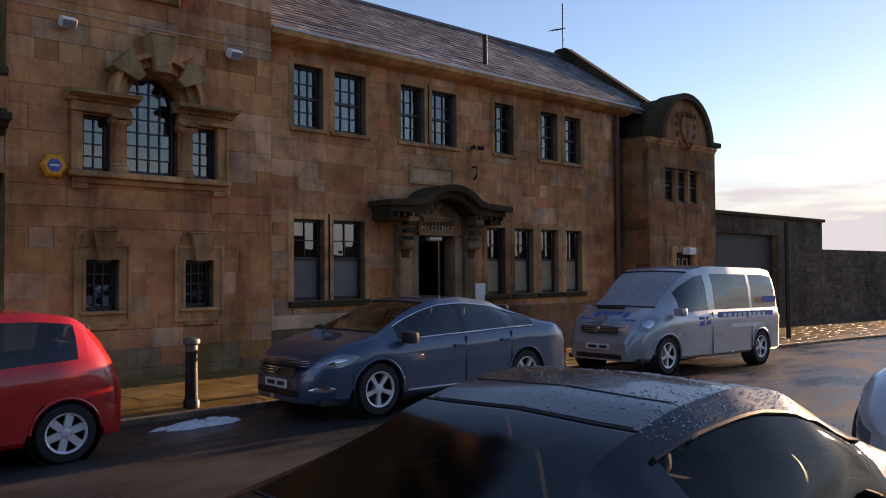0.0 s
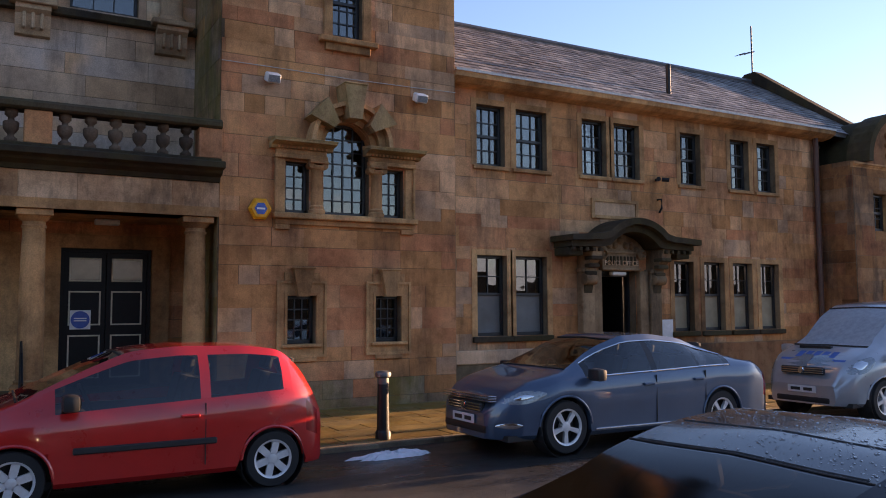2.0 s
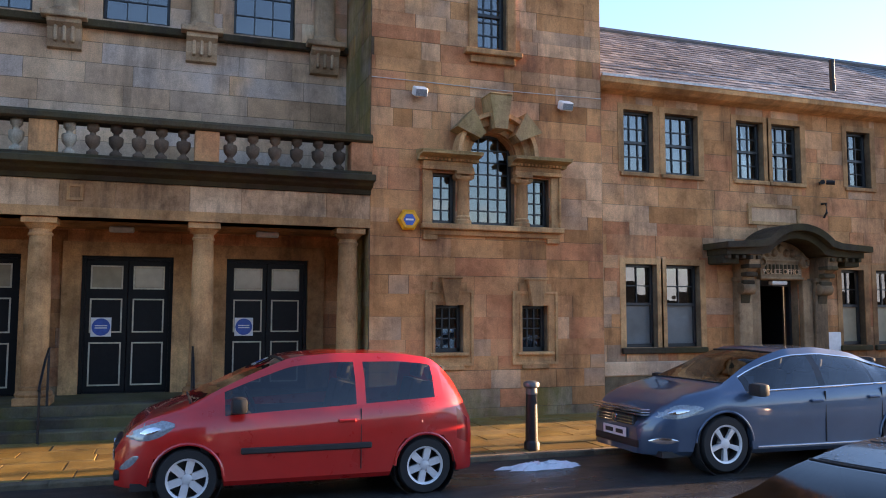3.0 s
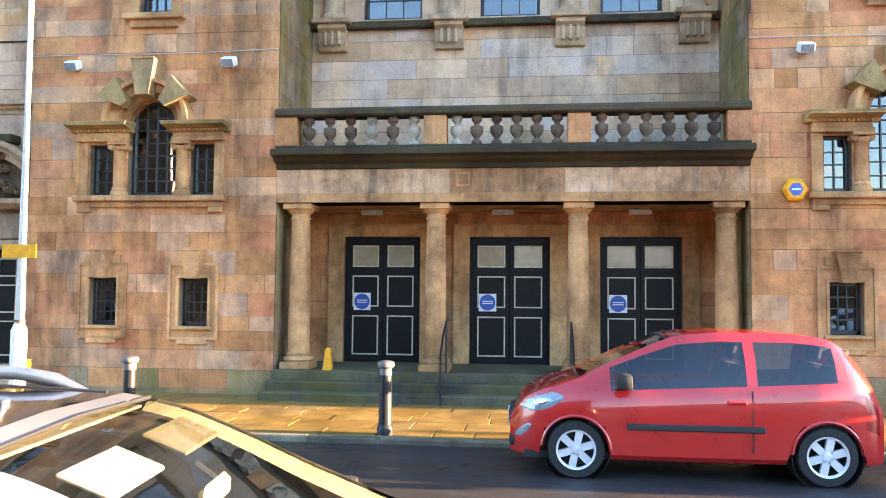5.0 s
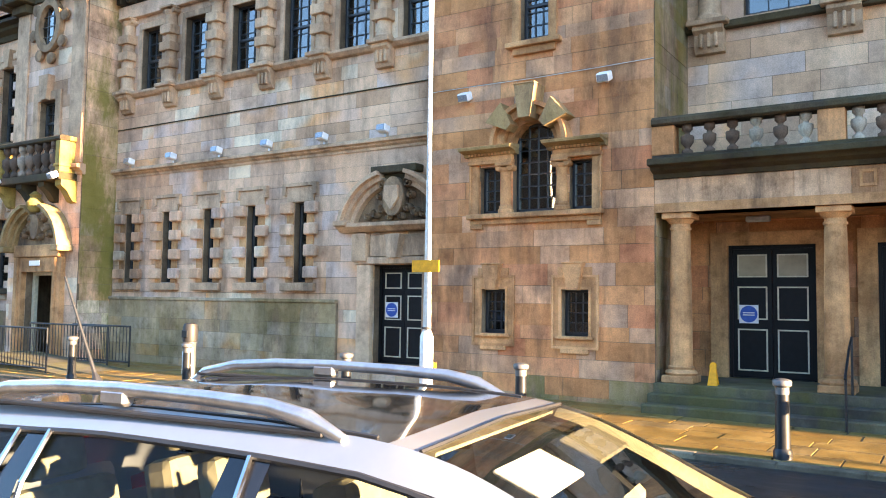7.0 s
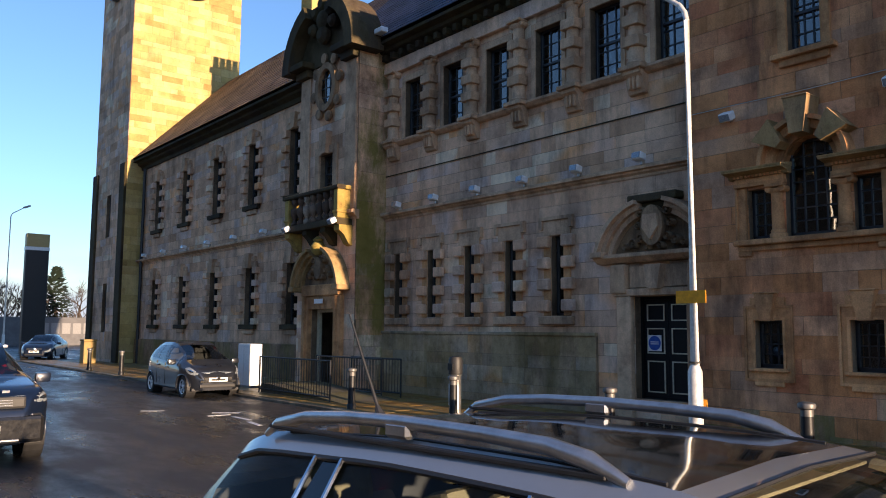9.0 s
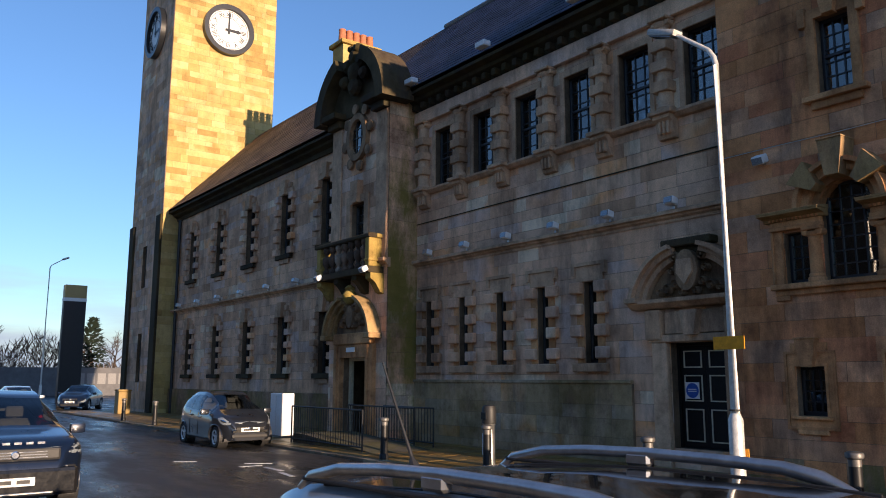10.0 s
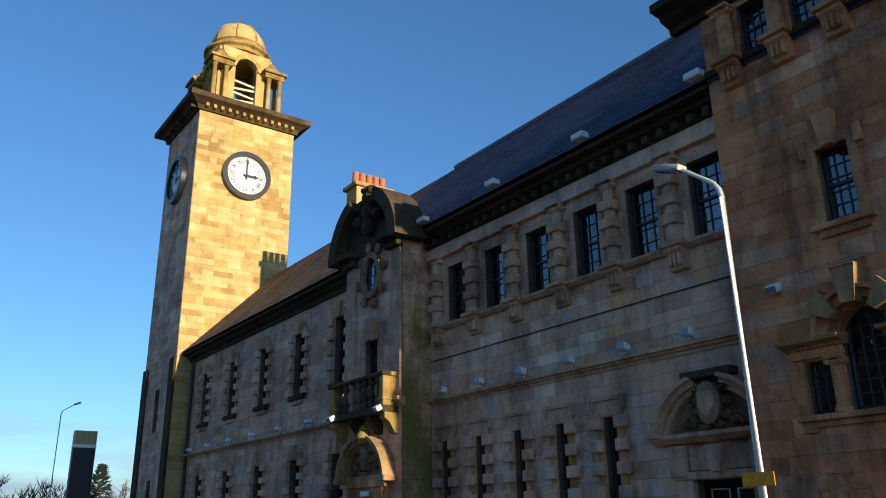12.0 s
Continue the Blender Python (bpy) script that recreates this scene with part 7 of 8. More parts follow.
# black coupe beside the camera
L, W = 4.05, 1.75
M_COUPE = M_BLACKCAR
coupe, pr = car(pose(COUPE[0], COUPE[1], 0, 0, 0, COUPE[2]), "coupe", "black two-door coupe wet with raindrops", M_COUPE, L, W, 1.40, (0.75, 3.2), 0.32,
            [(0, 0.8), (0.15, 0.93), (0.45, 0.99), (0.7, 1.08), (1.2, 1.29), (1.55, 1.37), (1.95, 1.4), (2.3, 1.35), (2.6, 1.22), (3.1, 0.98), (3.6, 0.85), (3.95, 0.68), (4.05, 0.5)],
            [(0, 0.75), (0.4, 0.93), (1.2, 0.93), (2.5, 0.88), (3.2, 0.84), (3.8, 0.7), (4.05, 0.48)], flat(W, L), [(0, 0.5), (1, 0.56), (2, 0.58), (3, 0.62), (4.05, 0.5)],
            (2.32, 3.1), (0.58, 1.32), [(1.3, 2.75)], group="parked cars", edge=0.07, detail="black", glass_mat=M_COUPEGLASS, screen_mat=M_CARGLASS, back_mat=M_DARKGLASS)
car_trim(coupe, pr, L, W, M_COUPE, doors=(1.55,), belt_chrome=(1.28, 2.8), strip_mat=M_BLACKPL)
screen_seals(coupe, pr, (0.6, 1.32, 2.33, 3.1), 0.004)

for x in (1.34, 1.6, 2.28):
    part("roof_seam", tube([(x, y, skin(pr, x, y) - 0.001) for y in np.linspace(-0.54, 0.54, 15)], 0.005, 5), M_BLACKPL, coupe)
M_DROP = glass("rain_drops", (0.95, 0.97, 1.0), 0.0, 0.9, 1.33, 2.5, 0.1)
rnd = random.Random(3)
bm = bmesh.new()
for i in range(2200):
    x, y = rnd.uniform(1.33, 2.35), rnd.uniform(-0.6, 0.6)
    if rnd.random() < 0.3:
        y = -rnd.uniform(0.45, 0.6)
    r = rnd.uniform(0.002, 0.0055) * rnd.choice((0.7, 1.0, 1.3))
    z = skin(pr, x, y) - 0.0005
    top = bm.verts.new((x, y, z + r * 0.7))
    rr = [bm.verts.new((x + r * math.cos(a * 1.047), y + r * math.sin(a * 1.047), z)) for a in range(6)]
    mm = [bm.verts.new((x + r * 0.75 * math.cos(a * 1.047), y + r * 0.75 * math.sin(a * 1.047), z + r * 0.5)) for a in range(6)]
    for a in range(6):
        bm.faces.new((rr[a], rr[(a + 1) % 6], mm[(a + 1) % 6], mm[a]))
        bm.faces.new((mm[a], mm[(a + 1) % 6], top))
tagged(part("rain_drops", bm, M_DROP, coupe, "scattered clear raindrops", smooth=True), kind="stuff")
# silver estate beside the camera
L, W = 4.55, 1.77
estate, pr = car(pose(ESTATE[0], ESTATE[1], 0, 0, 0, ESTATE[2]), "estate_car", "silver estate car with black glass roof and roof rails", M_PALESILVER, L, W, 1.48, (0.95, 3.6), 0.32,
            [(0, 0.95), (0.08, 1.12), (0.35, 1.36), (0.6, 1.43), (1.4, 1.475), (2.0, 1.472), (2.4, 1.452), (2.62, 1.41), (2.9, 1.29), (3.45, 1.02), (3.95, 0.9), (4.4, 0.72), (4.55, 0.5)],
            [(0, 0.85), (0.3, 0.98), (1.2, 0.97), (2.8, 0.92), (3.5, 0.88), (4.2, 0.74), (4.55, 0.48)], flat(W, L), [(0, 0.55), (0.5, 0.6), (2.2, 0.63), (3.2, 0.65), (4.55, 0.5)],
            (2.5, 3.45), (0.1, 0.36), [(0.42, 0.98), (1.1, 1.92), (2.06, 3.15)], group="parked cars", detail="black", seat=M_SEAT, glass_mat=M_SIDEGLASS, screen_mat=M_SCREEN, roof_mat=M_ROOFGLASS, roof_span=(0.8, 2.42))
car_trim(estate, pr, L, W, M_PALESILVER, doors=(1.06, 2.0), belt_chrome=(0.4, 3.15), strip_mat=M_BLACKPL)
screen_seals(estate, pr, (2.5, 3.45), 0.006)
for s in (-1, 1):
    for x in (1.0, 1.16, 2.02):
        i = int(np.searchsorted(pr[0], x))
        p, q = pr[5][i][5], pr[5][i][7]
        part("chrome_pillar_strip", tube([(x, s * (p[0] + 0.012), p[1]), (x - 0.02, s * (pr[5][i][6][0] + 0.012), pr[5][i][6][1]), (x - 0.04, s * (q[0] + 0.012), q[1])], 0.01, 6), M_CHROME, estate)
    part("roof_ditch", tube([(x, s * 0.555, float(np.interp(x, pr[0], pr[1])) - 0.018) for x in np.linspace(0.7, 2.35, 14)], 0.008, 5), M_BLACKPL, estate)
for s in (-1, 1):
    y = s * 0.59
    rail = part("roof_rail", tube([(0.58, y, 1.40), (0.66, y, 1.45), (0.85, y, 1.49), (1.1, y, 1.508), (1.4, y, 1.515), (1.75, y, 1.51), (2.0, y, 1.5), (2.14, y, 1.475), (2.26, y, 1.43)], [0.012, 0.022, 0.024, 0.024, 0.024, 0.024, 0.026, 0.028, 0.014], 10), M_STEEL, estate, smooth=True)
    part("rail_foot", box(1.32, 1.44, y - 0.025, y + 0.025, 1.46, 1.515, 0.012), M_STEEL, rail)
    part("rail_base", box(0.62, 2.2, y - 0.02, y + 0.02, 1.43, 1.446, 0.004), M_BLACKPL, rail)
mirror = part("rear_view_mirror", box(2.9, 2.94, -0.12, 0.12, 1.17, 1.25, 0.02), M_SEAT, estate, smooth=True)
part("mirror_stem", tube([(2.92, 0, 1.25), (2.86, 0, 1.295)], 0.012, 6), M_BLACKPL, mirror)
part("cord", tube([(2.93, -0.02, 1.17), (2.935, -0.03, 1.08), (2.93, -0.02, 0.98)], 0.004, 5), M_CREAM, mirror)
for s in (-1, 1):
    # near visor white, far one dimmed in its colour
    part("sun_visor", move_bm(box(-0.16, 0.0, min(s * 0.1, s * 0.46), max(s * 0.1, s * 0.46), -0.008, 0.008, 0.006), pose(2.8, 0, 1.3, 0, 22)), M_WHITE if s < 0 else M_SEATDIM, estate)
part("roof_lining", box(0.6, 2.5, -0.5, 0.5, 1.39, 1.4), M_SEAT, estate)
# far lining cream as if sunlit; near one black for the shade on it
for s, wide, mt in ((1, 0.13, M_SEAT), (-1, 0.03, M_BLACKPL)):
    bm = bmesh.new()
    rows = []
    for x in np.linspace(2.5, 3.44, 28):
        e = float(np.interp(x, pr[0], [sec[8][0] for sec in pr[5]]))
        wd = wide * (0.6 + 0.6 * (x - 2.5))
        rows.append([bm.verts.new((x, s * y, skin(pr, x, y) - d)) for y, d in ((e + 0.045, 0.012), (e, 0.014), (e - wd * 0.5, 0.016), (e - wd, 0.04))])
    for p, q in zip(rows, rows[1:]):
        for j in range(3):
            bm.faces.new((p[j], q[j], q[j + 1], p[j + 1]))
    part("pillar_lining", bm, mt, estate, smooth=True)
part("aerial", tube([(0.6, 0, 1.425), (0.575, 0, 1.48), (0.36, 0, 1.9)], [0.03, 0.009, 0.0045], 8), M_BLACKPL, estate)
# dark SUV and small hatchback to the west
L, W = 4.37, 1.9
c, pr = car(parked(-11.8, -11.28, 0, L), "suv", "dark navy sport utility vehicle parked nose on", M_NAVY, L, W, 1.64, (0.85, 3.5), 0.38,
            [(0, 0.9), (0.1, 1.2), (0.5, 1.5), (1.2, 1.6), (2.1, 1.64), (2.5, 1.58), (2.9, 1.4), (3.35, 1.12), (4.0, 1.02), (4.25, 0.9), (4.37, 0.6)],
            [(0, 0.95), (0.4, 1.16), (2.5, 1.05), (3.4, 1.0), (4.1, 0.92), (4.37, 0.55)], flat(W, L, 0.95), [(0, 0.55), (2, 0.62), (4.37, 0.6)], (2.62, 3.32), (0.15, 0.48), [(0.6, 1.4), (1.5, 2.3), (2.4, 3.0)], group="parked cars", sill=0.28, lamp_rows=())
car_trim(c, pr, L, W, M_NAVY, doors=(1.45, 2.35), nosez=0.82, lampz=0.88)
lens_patch("headlight", c, pr, 4.3, 3.85, 0.84, 0.9, 0.13, M_LENS)
part("bumper_cladding", box(L - 0.24, L + 0.012, -0.8, 0.8, 0.28, 0.64, 0.05), M_PILLAR, c)
part("skid_plate", box(L - 0.12, L + 0.02, -0.5, 0.5, 0.3, 0.345, 0.015), M_STEEL, c)
part("upper_grille", box(L - 0.1, L + 0.008, -0.56, 0.56, 0.74, 0.9, 0.03), M_BLACKPL, c)
for s in (-1, 1):
    part("bumper_vent", move_bm(box(-0.03, 0.02, -0.07, 0.07, -0.1, 0.1, 0.015), pose(L - 0.1, s * 0.72, 0.56, 0, 0, s * 25)), M_BLACKPL, c)
    part("vent_trim", move_bm(box(-0.02, 0.026, -0.085, -0.07, -0.1, 0.1, 0.006), pose(L - 0.1, s * 0.72, 0.56, 0, 0, s * 25)), M_STEEL, c)
    part("sill_cladding", box(1.2, 3.1, min(s * 0.9, s * 0.955), max(s * 0.9, s * 0.955), 0.28, 0.42, 0.02), M_BLACKPL, c)
for k in range(5):
    part("badge_bar", box(L - 0.05, L + 0.0, -0.3 + 0.14 * k, -0.21 + 0.14 * k, 0.955, 0.985), M_CHROME, c)
L, W = 3.43, 1.63
c, pr = car(parked(-20.3, -4.3, 0, L), "hatchback", "small dark grey hatchback with pale bumper grille", M_DARKGREY, L, W, 1.47, (0.5, 2.84), 0.28,
            [(0, 0.8), (0.06, 1.05), (0.25, 1.35), (0.8, 1.45), (1.5, 1.47), (1.9, 1.4), (2.3, 1.2), (2.75, 0.97), (3.15, 0.85), (3.37, 0.7), (3.43, 0.5)],
            [(0, 0.85), (0.3, 1.02), (1.5, 0.93), (2.6, 0.86), (3.2, 0.74), (3.43, 0.48)], flat(W, L), [(0, 0.5), (1.5, 0.56), (3.43, 0.5)], (1.96, 2.7), (0.08, 0.25), [(0.4, 1.0), (1.08, 1.65), (1.75, 2.45)], group="parked cars", lamp_rows=())
car_trim(c, pr, L, W, M_DARKGREY, doors=(1.05, 1.7), nosez=0.5, lampz=0.72)
lens_patch("headlight", c, pr, 3.38, 2.95, 0.64, 0.76, 0.17, M_LENS)
part("chrome_bar", box(L - 0.02, L + 0.02, -0.5, 0.5, 0.4, 0.47, 0.01), M_CHROME, c)
# cars in the distance and the white car
SIMPLE = dict(top=[(0, 0.8), (0.1, 1.0), (0.5, 1.15), (1.0, 1.38), (1.7, 1.45), (2.3, 1.42), (2.7, 1.25), (3.2, 0.98), (3.8, 0.85), (4.1, 0.65), (4.2, 0.5)],
              belt=[(0, 0.78), (0.5, 0.95), (2.5, 0.9), (3.5, 0.82), (4.2, 0.48)], roofw=[(0, 0.5), (2, 0.58), (4.2, 0.5)], screen=(2.35, 3.1), back=(0.5, 0.95), glazed=[(0.75, 1.6), (1.7, 2.8)])
for nm, lb, pt, mm in (("hatchback", "white hatchback waiting in the street", M_WHITECAR, pose(11.9, -11.35, gz(10), 0, 0, 180)),
                       ("saloon_car", "silver car parked beyond the tower", M_SILVER, pose(-45.6, -6.2, 0)),
                       ("saloon_car", "black car parked broadside beyond the tower", M_NAVY, pose(-53.0, -0.6, 0, 0, 0, -28))):
    c, pr = car(mm, nm, lb, pt, 4.2, 1.75, 1.45, (0.8, 3.4), 0.31, SIMPLE["top"], SIMPLE["belt"], flat(1.75, 4.2), SIMPLE["roofw"], SIMPLE["screen"], SIMPLE["back"], SIMPLE["glazed"], group="parked cars", step=0.07, detail=nm != "hatchback")
    car_trim(c, pr, 4.2, 1.75, pt, doors=(1.65,))


# ---- street furniture ----
def bollard(x, y):
    b = empty("bollard", pose(x, y, gz(x) + PAVE_Z - 0.01))
    tagged(b, "black cast-iron bollard with a grey ringed top", "bollard", "pavement bollards")
    part("base", lathe([(0.105, 0), (0.105, 0.1), (0.085, 0.13)], 16), M_IRON, b, smooth=True)
    part("post", lathe([(0.085, 0.13), (0.075, 0.74)], 16), M_IRON, b, smooth=True)
    part("collar", lathe([(0.078, 0.74), (0.078, 0.82), (0.105, 0.84), (0.11, 0.88), (0.1, 0.9), (0.06, 0.915)], 16), M_COLLAR, b, "worn grey metal collar", smooth=True)
    return b


b0 = bollard(-1.38, -3.42)
for x in (5.3, -4.72, -7.8, -11.55, -15.1, -31.2, -35.4):
    copy_thing(b0, pose(x, -3.42, PAVE_Z - 0.01))


def street_lamp(x, y, h, arm, mat, label, yaw=180, z=PAVE_Z - 0.01):
    s = empty("street_lamp", pose(x, y, z, 0, 0, yaw))
    tagged(s, label, "street lamp")
    part("base", lathe([(0.115, 0), (0.115, 1.15), (0.075, 1.25)], 16), mat, s, smooth=True)
    part("pole", tube([(0, 0, 1.2), (0, 0, h - 0.45), (0.03, 0, h - 0.3), (0.12, 0, h - 0.15), (arm, 0, h + 0.35)], [0.07, 0.048, 0.045, 0.04, 0.036], 12), mat, s, smooth=True)
    hd = part("lamp_head", move_bm(box(-0.05, 0.55, -0.13, 0.13, -0.06, 0.06, 0.04), pose(arm, 0, h + 0.37, 0, -20)), M_BLIND, s, smooth=True)
    part("lens", move_bm(box(0.02, 0.5, -0.1, 0.1, -0.075, -0.062), pose(arm, 0, h + 0.37, 0, -20)), M_LENS, hd)
    return s


lamp = street_lamp(*POLE, 7.3, 0.75, M_GALV, "tall white street lamp with a yellow plate on its pole")
part("yellow_plate", box(-0.27, 0.27, -0.075, -0.06, -0.1, 0.1), M_YELLOW, lamp, "blank yellow plate").location = (0, 0, 2.32)
lamp.children[-1].rotation_euler = (0, 0, math.pi)
tie = part("tie", lathe([(0.09, 1.28), (0.09, 1.31)], 12), M_BLACKPL, lamp)
sg = finish("pole_sticker", box(-0.12, 0.12, -0.13, -0.118, 0.55, 0.72), M_YELLOW, lamp)
# litter bin
bn = empty("litter_bin", pose(-12.05, -2.95, PAVE_Z - 0.01))
tagged(bn, "slim round steel litter bin with a black hood", "bin")
part("body", lathe([(0.13, 0.0), (0.13, 0.06), (0.115, 0.08), (0.115, 0.86), (0.13, 0.9)], 20), M_STEEL, bn, smooth=True)
part("hood", lathe([(0.135, 0.9), (0.14, 0.92), (0.14, 1.18), (0.12, 1.24), (0.05, 1.26)], 20), M_BLACKPL, bn, smooth=True)
part("mouth", box(-0.08, 0.08, -0.146, -0.12, 0.98, 1.12, 0.01), M_IRON, bn)
part("front_plate", box(-0.06, 0.06, -0.128, -0.11, 0.3, 0.72, 0.004), M_WHITE, bn)

# alarm box
al = empty("alarm_box", pose(4.57, -0.02, 3.51))
tagged(al, "yellow hexagonal alarm box with a blue label", "alarm")
part("case", lathe([(0.2, 0.0), (0.2, 0.06), (0.16, 0.1)], 6, m=pose(0, 0, 0, 90)), M_YELLOW, al)
part("label", lathe([(0.11, 0.101), (0.11, 0.106)], 6, m=pose(0, 0, 0, 90)), M_SIGNBLUE, al)
part("text_bar", box(-0.07, 0.07, -0.112, -0.107, -0.015, 0.015), M_WHITE, al)
# yellow wet-floor figure board at the portico
wf = empty("warning_board", pose(-3.02, 0.0, 0.5))
tagged(wf, "small bright yellow warning board on the portico floor", "board")
for y, lean in ((0.0, -8), (0.11, 8)):
    outline = [(-0.08, 0.0), (0.08, 0.0), (0.05, 0.24)] + arc(0.0, 0.31, 0.055, -30, 210, 10) + [(-0.05, 0.24)]
    part("panel", move_bm(extrude_poly(outline, y - 0.01, y + 0.01), pose(0, 0, 0, lean)), M_YELLOW, wf)
# portico handrails
for x in (-1.0, 1.05):
    hr = empty("handrail", pose(x, 0, 0))
    tagged(hr, "thin black iron handrail by the portico steps", "handrail", "portico handrails")
    part("rail", tube([(0, 0.0, 1.35), (0, -0.35, 1.2), (0, -0.85, 0.85), (0.0, -0.9, 0.8)], 0.018, 8), M_IRON, hr)
    part("post", tube([(0, -0.82, PAVE_Z - 0.01), (0, -0.82, 0.86)], 0.018, 8), M_IRON, hr)
    part("post", tube([(0, 0.0, 0.5), (0, 0.0, 1.36)], 0.018, 8), M_IRON, hr)
# snow patch at the kerb
bm = bmesh.new()
rings = []
for f, zz in ((1.0, 0.001), (0.9, 0.02), (0.7, 0.045), (0.45, 0.05), (0.2, 0.055)):
    ring = []
    for k in range(96):
        a = 2 * math.pi * k / 96
        q = Vector((math.cos(a), math.sin(a), 0.4))
        rr = f * (1 + f * (0.35 * noise.noise(q * 2.2) + 0.3 * noise.noise(q * 6.0) + 0.2 * noise.noise(q * 15.0)))
        x, y = 0.5 * rr * math.cos(a), 0.15 * rr * math.sin(a)
        ring.append(bm.verts.new((x, y, max(0.001, zz * (1 + 0.8 * noise.noise((x * 9, y * 14, 2.0)) + 0.6 * noise.noise((x * 30, y * 30, 5.0)))))))
    rings.append(ring)
for p, q in zip(rings, rings[1:]):
    for k in range(96):
        bm.faces.new((p[k], p[(k + 1) % 96], q[(k + 1) % 96], q[k]))
bm.faces.new(rings[-1])
sn = finish("snow_patch", bm, M_SNOW, smooth=True)
sn.matrix_basis = pose(5.0, -4.3, 0)
tagged(sn, "low patch of old snow in the gutter", "snow")
# worn road paint
for k, (x, y, lx, ly, a) in enumerate(((-17.8, -6.9, 0.5, 0.1, 55), (-16.5, -5.75, 0.6, 0.1, 55), (-15.3, -5.95, 0.8, 0.1, 0), (-14.3, -6.15, 0.7, 0.1, -8), (-16.1, -6.1, 0.1, 0.5, 0))):
    pm = finish("road_marking", box(-lx / 2, lx / 2, -ly / 2, ly / 2, 0.0, 0.004), M_WHITE)
    pm.matrix_basis = pose(x, y, 0.001, 0, 0, a)
    tagged(pm, "short worn white paint mark on the asphalt", "road marking", "road paint", "structure")
# ramp with railings by the entrance
rp = trim("ramp", extrude_poly([(-20.6, 0.06), (-16.2, 0.06), (-20.0, 0.32), (-20.6, 0.32)], -2.9, -1.2), M_STEP, "grey concrete access ramp to the entrance", "ramp")


def railing(x0, x1, y, z, h, label):
    r = empty("railing")
    tagged(r, label, "railing", "ramp railings")
    for zz in (z + 0.12, z + h):
        part("rail", tube([(x0, y, zz), (x1, y, zz)], 0.022, 8), M_IRON, r)
    n = int(abs(x1 - x0) / 0.13)
    for i in range(n + 1):
        x = x0 + (x1 - x0) * i / n
        part("bar", tube([(x, y, z if i in (0, n) else z + 0.12), (x, y, z + h)], 0.022 if i in (0, n) else 0.009, 6), M_IRON, r)
    return r


railing(-20.6, -16.8, -2.95, 0.06, 1.0, "black steel railing along the access ramp")
railing(-20.6, -17.2, -1.15, 0.06, 1.0, "black steel railing along the access ramp")
railing(-19.3, -16.9, -0.75, 0.06, 1.0, "black steel railing beside the entrance bay")
cab = empty("utility_cabinet", pose(-22.6, -2.3, PAVE_Z - 0.01))
tagged(cab, "white boxy cabinet on the pavement", "cabinet")
part("body", box(-0.42, 0.42, -0.2, 0.2, 0.0, 1.32, 0.03), M_WHITE, cab)
part("plinth", box(-0.44, 0.44, -0.21, 0.21, 0.0, 0.08, 0.01), M_COLLAR, cab)
part("door_gap", box(-0.005, 0.005, -0.204, -0.19, 0.1, 1.25), M_BLIND, cab)
yb = empty("grit_bin", pose(-42.3, -1.6, PAVE_Z - 0.01))
tagged(yb, "faded ochre box on the pavement near the tower", "bin")
M_OCHREBOX = plain("faded_ochre_plastic", (0.3, 0.19, 0.05), 0.6)
part("body", box(-0.35, 0.35, -0.3, 0.3, 0, 1.1, 0.04), M_OCHREBOX, yb)
part("lid", box(-0.38, 0.38, -0.33, 0.33, 1.1, 1.2, 0.04), M_OCHREBOX, yb)

# ---- distance to the west ----
tt = empty("totem_sign", pose(-62.0, 0.0, 0, 0, 0, 90))
tagged(tt, "tall black totem sign with a gold top", "sign")
part("shaft", box(-0.75, 0.75, -0.3, 0.3, 0, 7.3, 0.05), M_BLACKPL, tt)
part("top_panel", box(-0.75, 0.75, -0.31, 0.31, 7.5, 8.46, 0.05), M_DULLGOLD, tt)
part("band", box(-0.76, 0.76, -0.32, 0.32, 7.28, 7.52), M_WHITE, tt)
fw = trim("wall_far", box(-90, -89.6, -60, 40, 0, 2.9), plain("grey_render", (0.12, 0.12, 0.125), 0.8, scale=1.5), "long grey boundary wall across the street end", "wall")
for k in range(5):
    part("letter_bar", box(-89.595, -89.58, 6.6 + 1.05 * k, 7.4 + 1.05 * k, 1.2, 2.3), M_PALEGREY, fw)
street_lamp(-75.0, 0.6, 11.6, 1.0, M_GALV, "distant tall grey street lamp", 60, 0.0)


def bare_tree(x, y, h, seed):
    rnd = random.Random(seed)
    t = empty("tree", pose(x, y, 0))
    tagged(t, "bare winter tree with fine twigs beyond the wall", "tree", "distant trees")
    part("trunk", tube([(0, 0, 0), (0.1, 0, h * 0.3), (0, 0.1, h * 0.55)], [0.3, 0.22, 0.12], 7), M_LEAF, t)
    bm = bmesh.new()

    def grow(p, d, l, r, n):
        q = p + d * l
        tube([p, (p + q) / 2 + Vector((rnd.uniform(-0.1, 0.1), rnd.uniform(-0.1, 0.1), 0)) * l, q], [r, r * 0.8, r * 0.6], 4, bm)
        if n:
            for _ in range(3):
                grow(q, (d + Vector((rnd.uniform(-0.8, 0.8), rnd.uniform(-0.8, 0.8), rnd.uniform(-0.1, 0.5)))).normalized(), l * rnd.uniform(0.55, 0.8), r * 0.6, n - 1)
    for _ in range(6):
        grow(Vector((0, 0, h * rnd.uniform(0.25, 0.55))), Vector((rnd.uniform(-0.9, 0.9), rnd.uniform(-0.9, 0.9), 0.8)).normalized(), h * 0.2, 0.09, 3)
    part("crown", bm, M_LEAF, t)
    return t


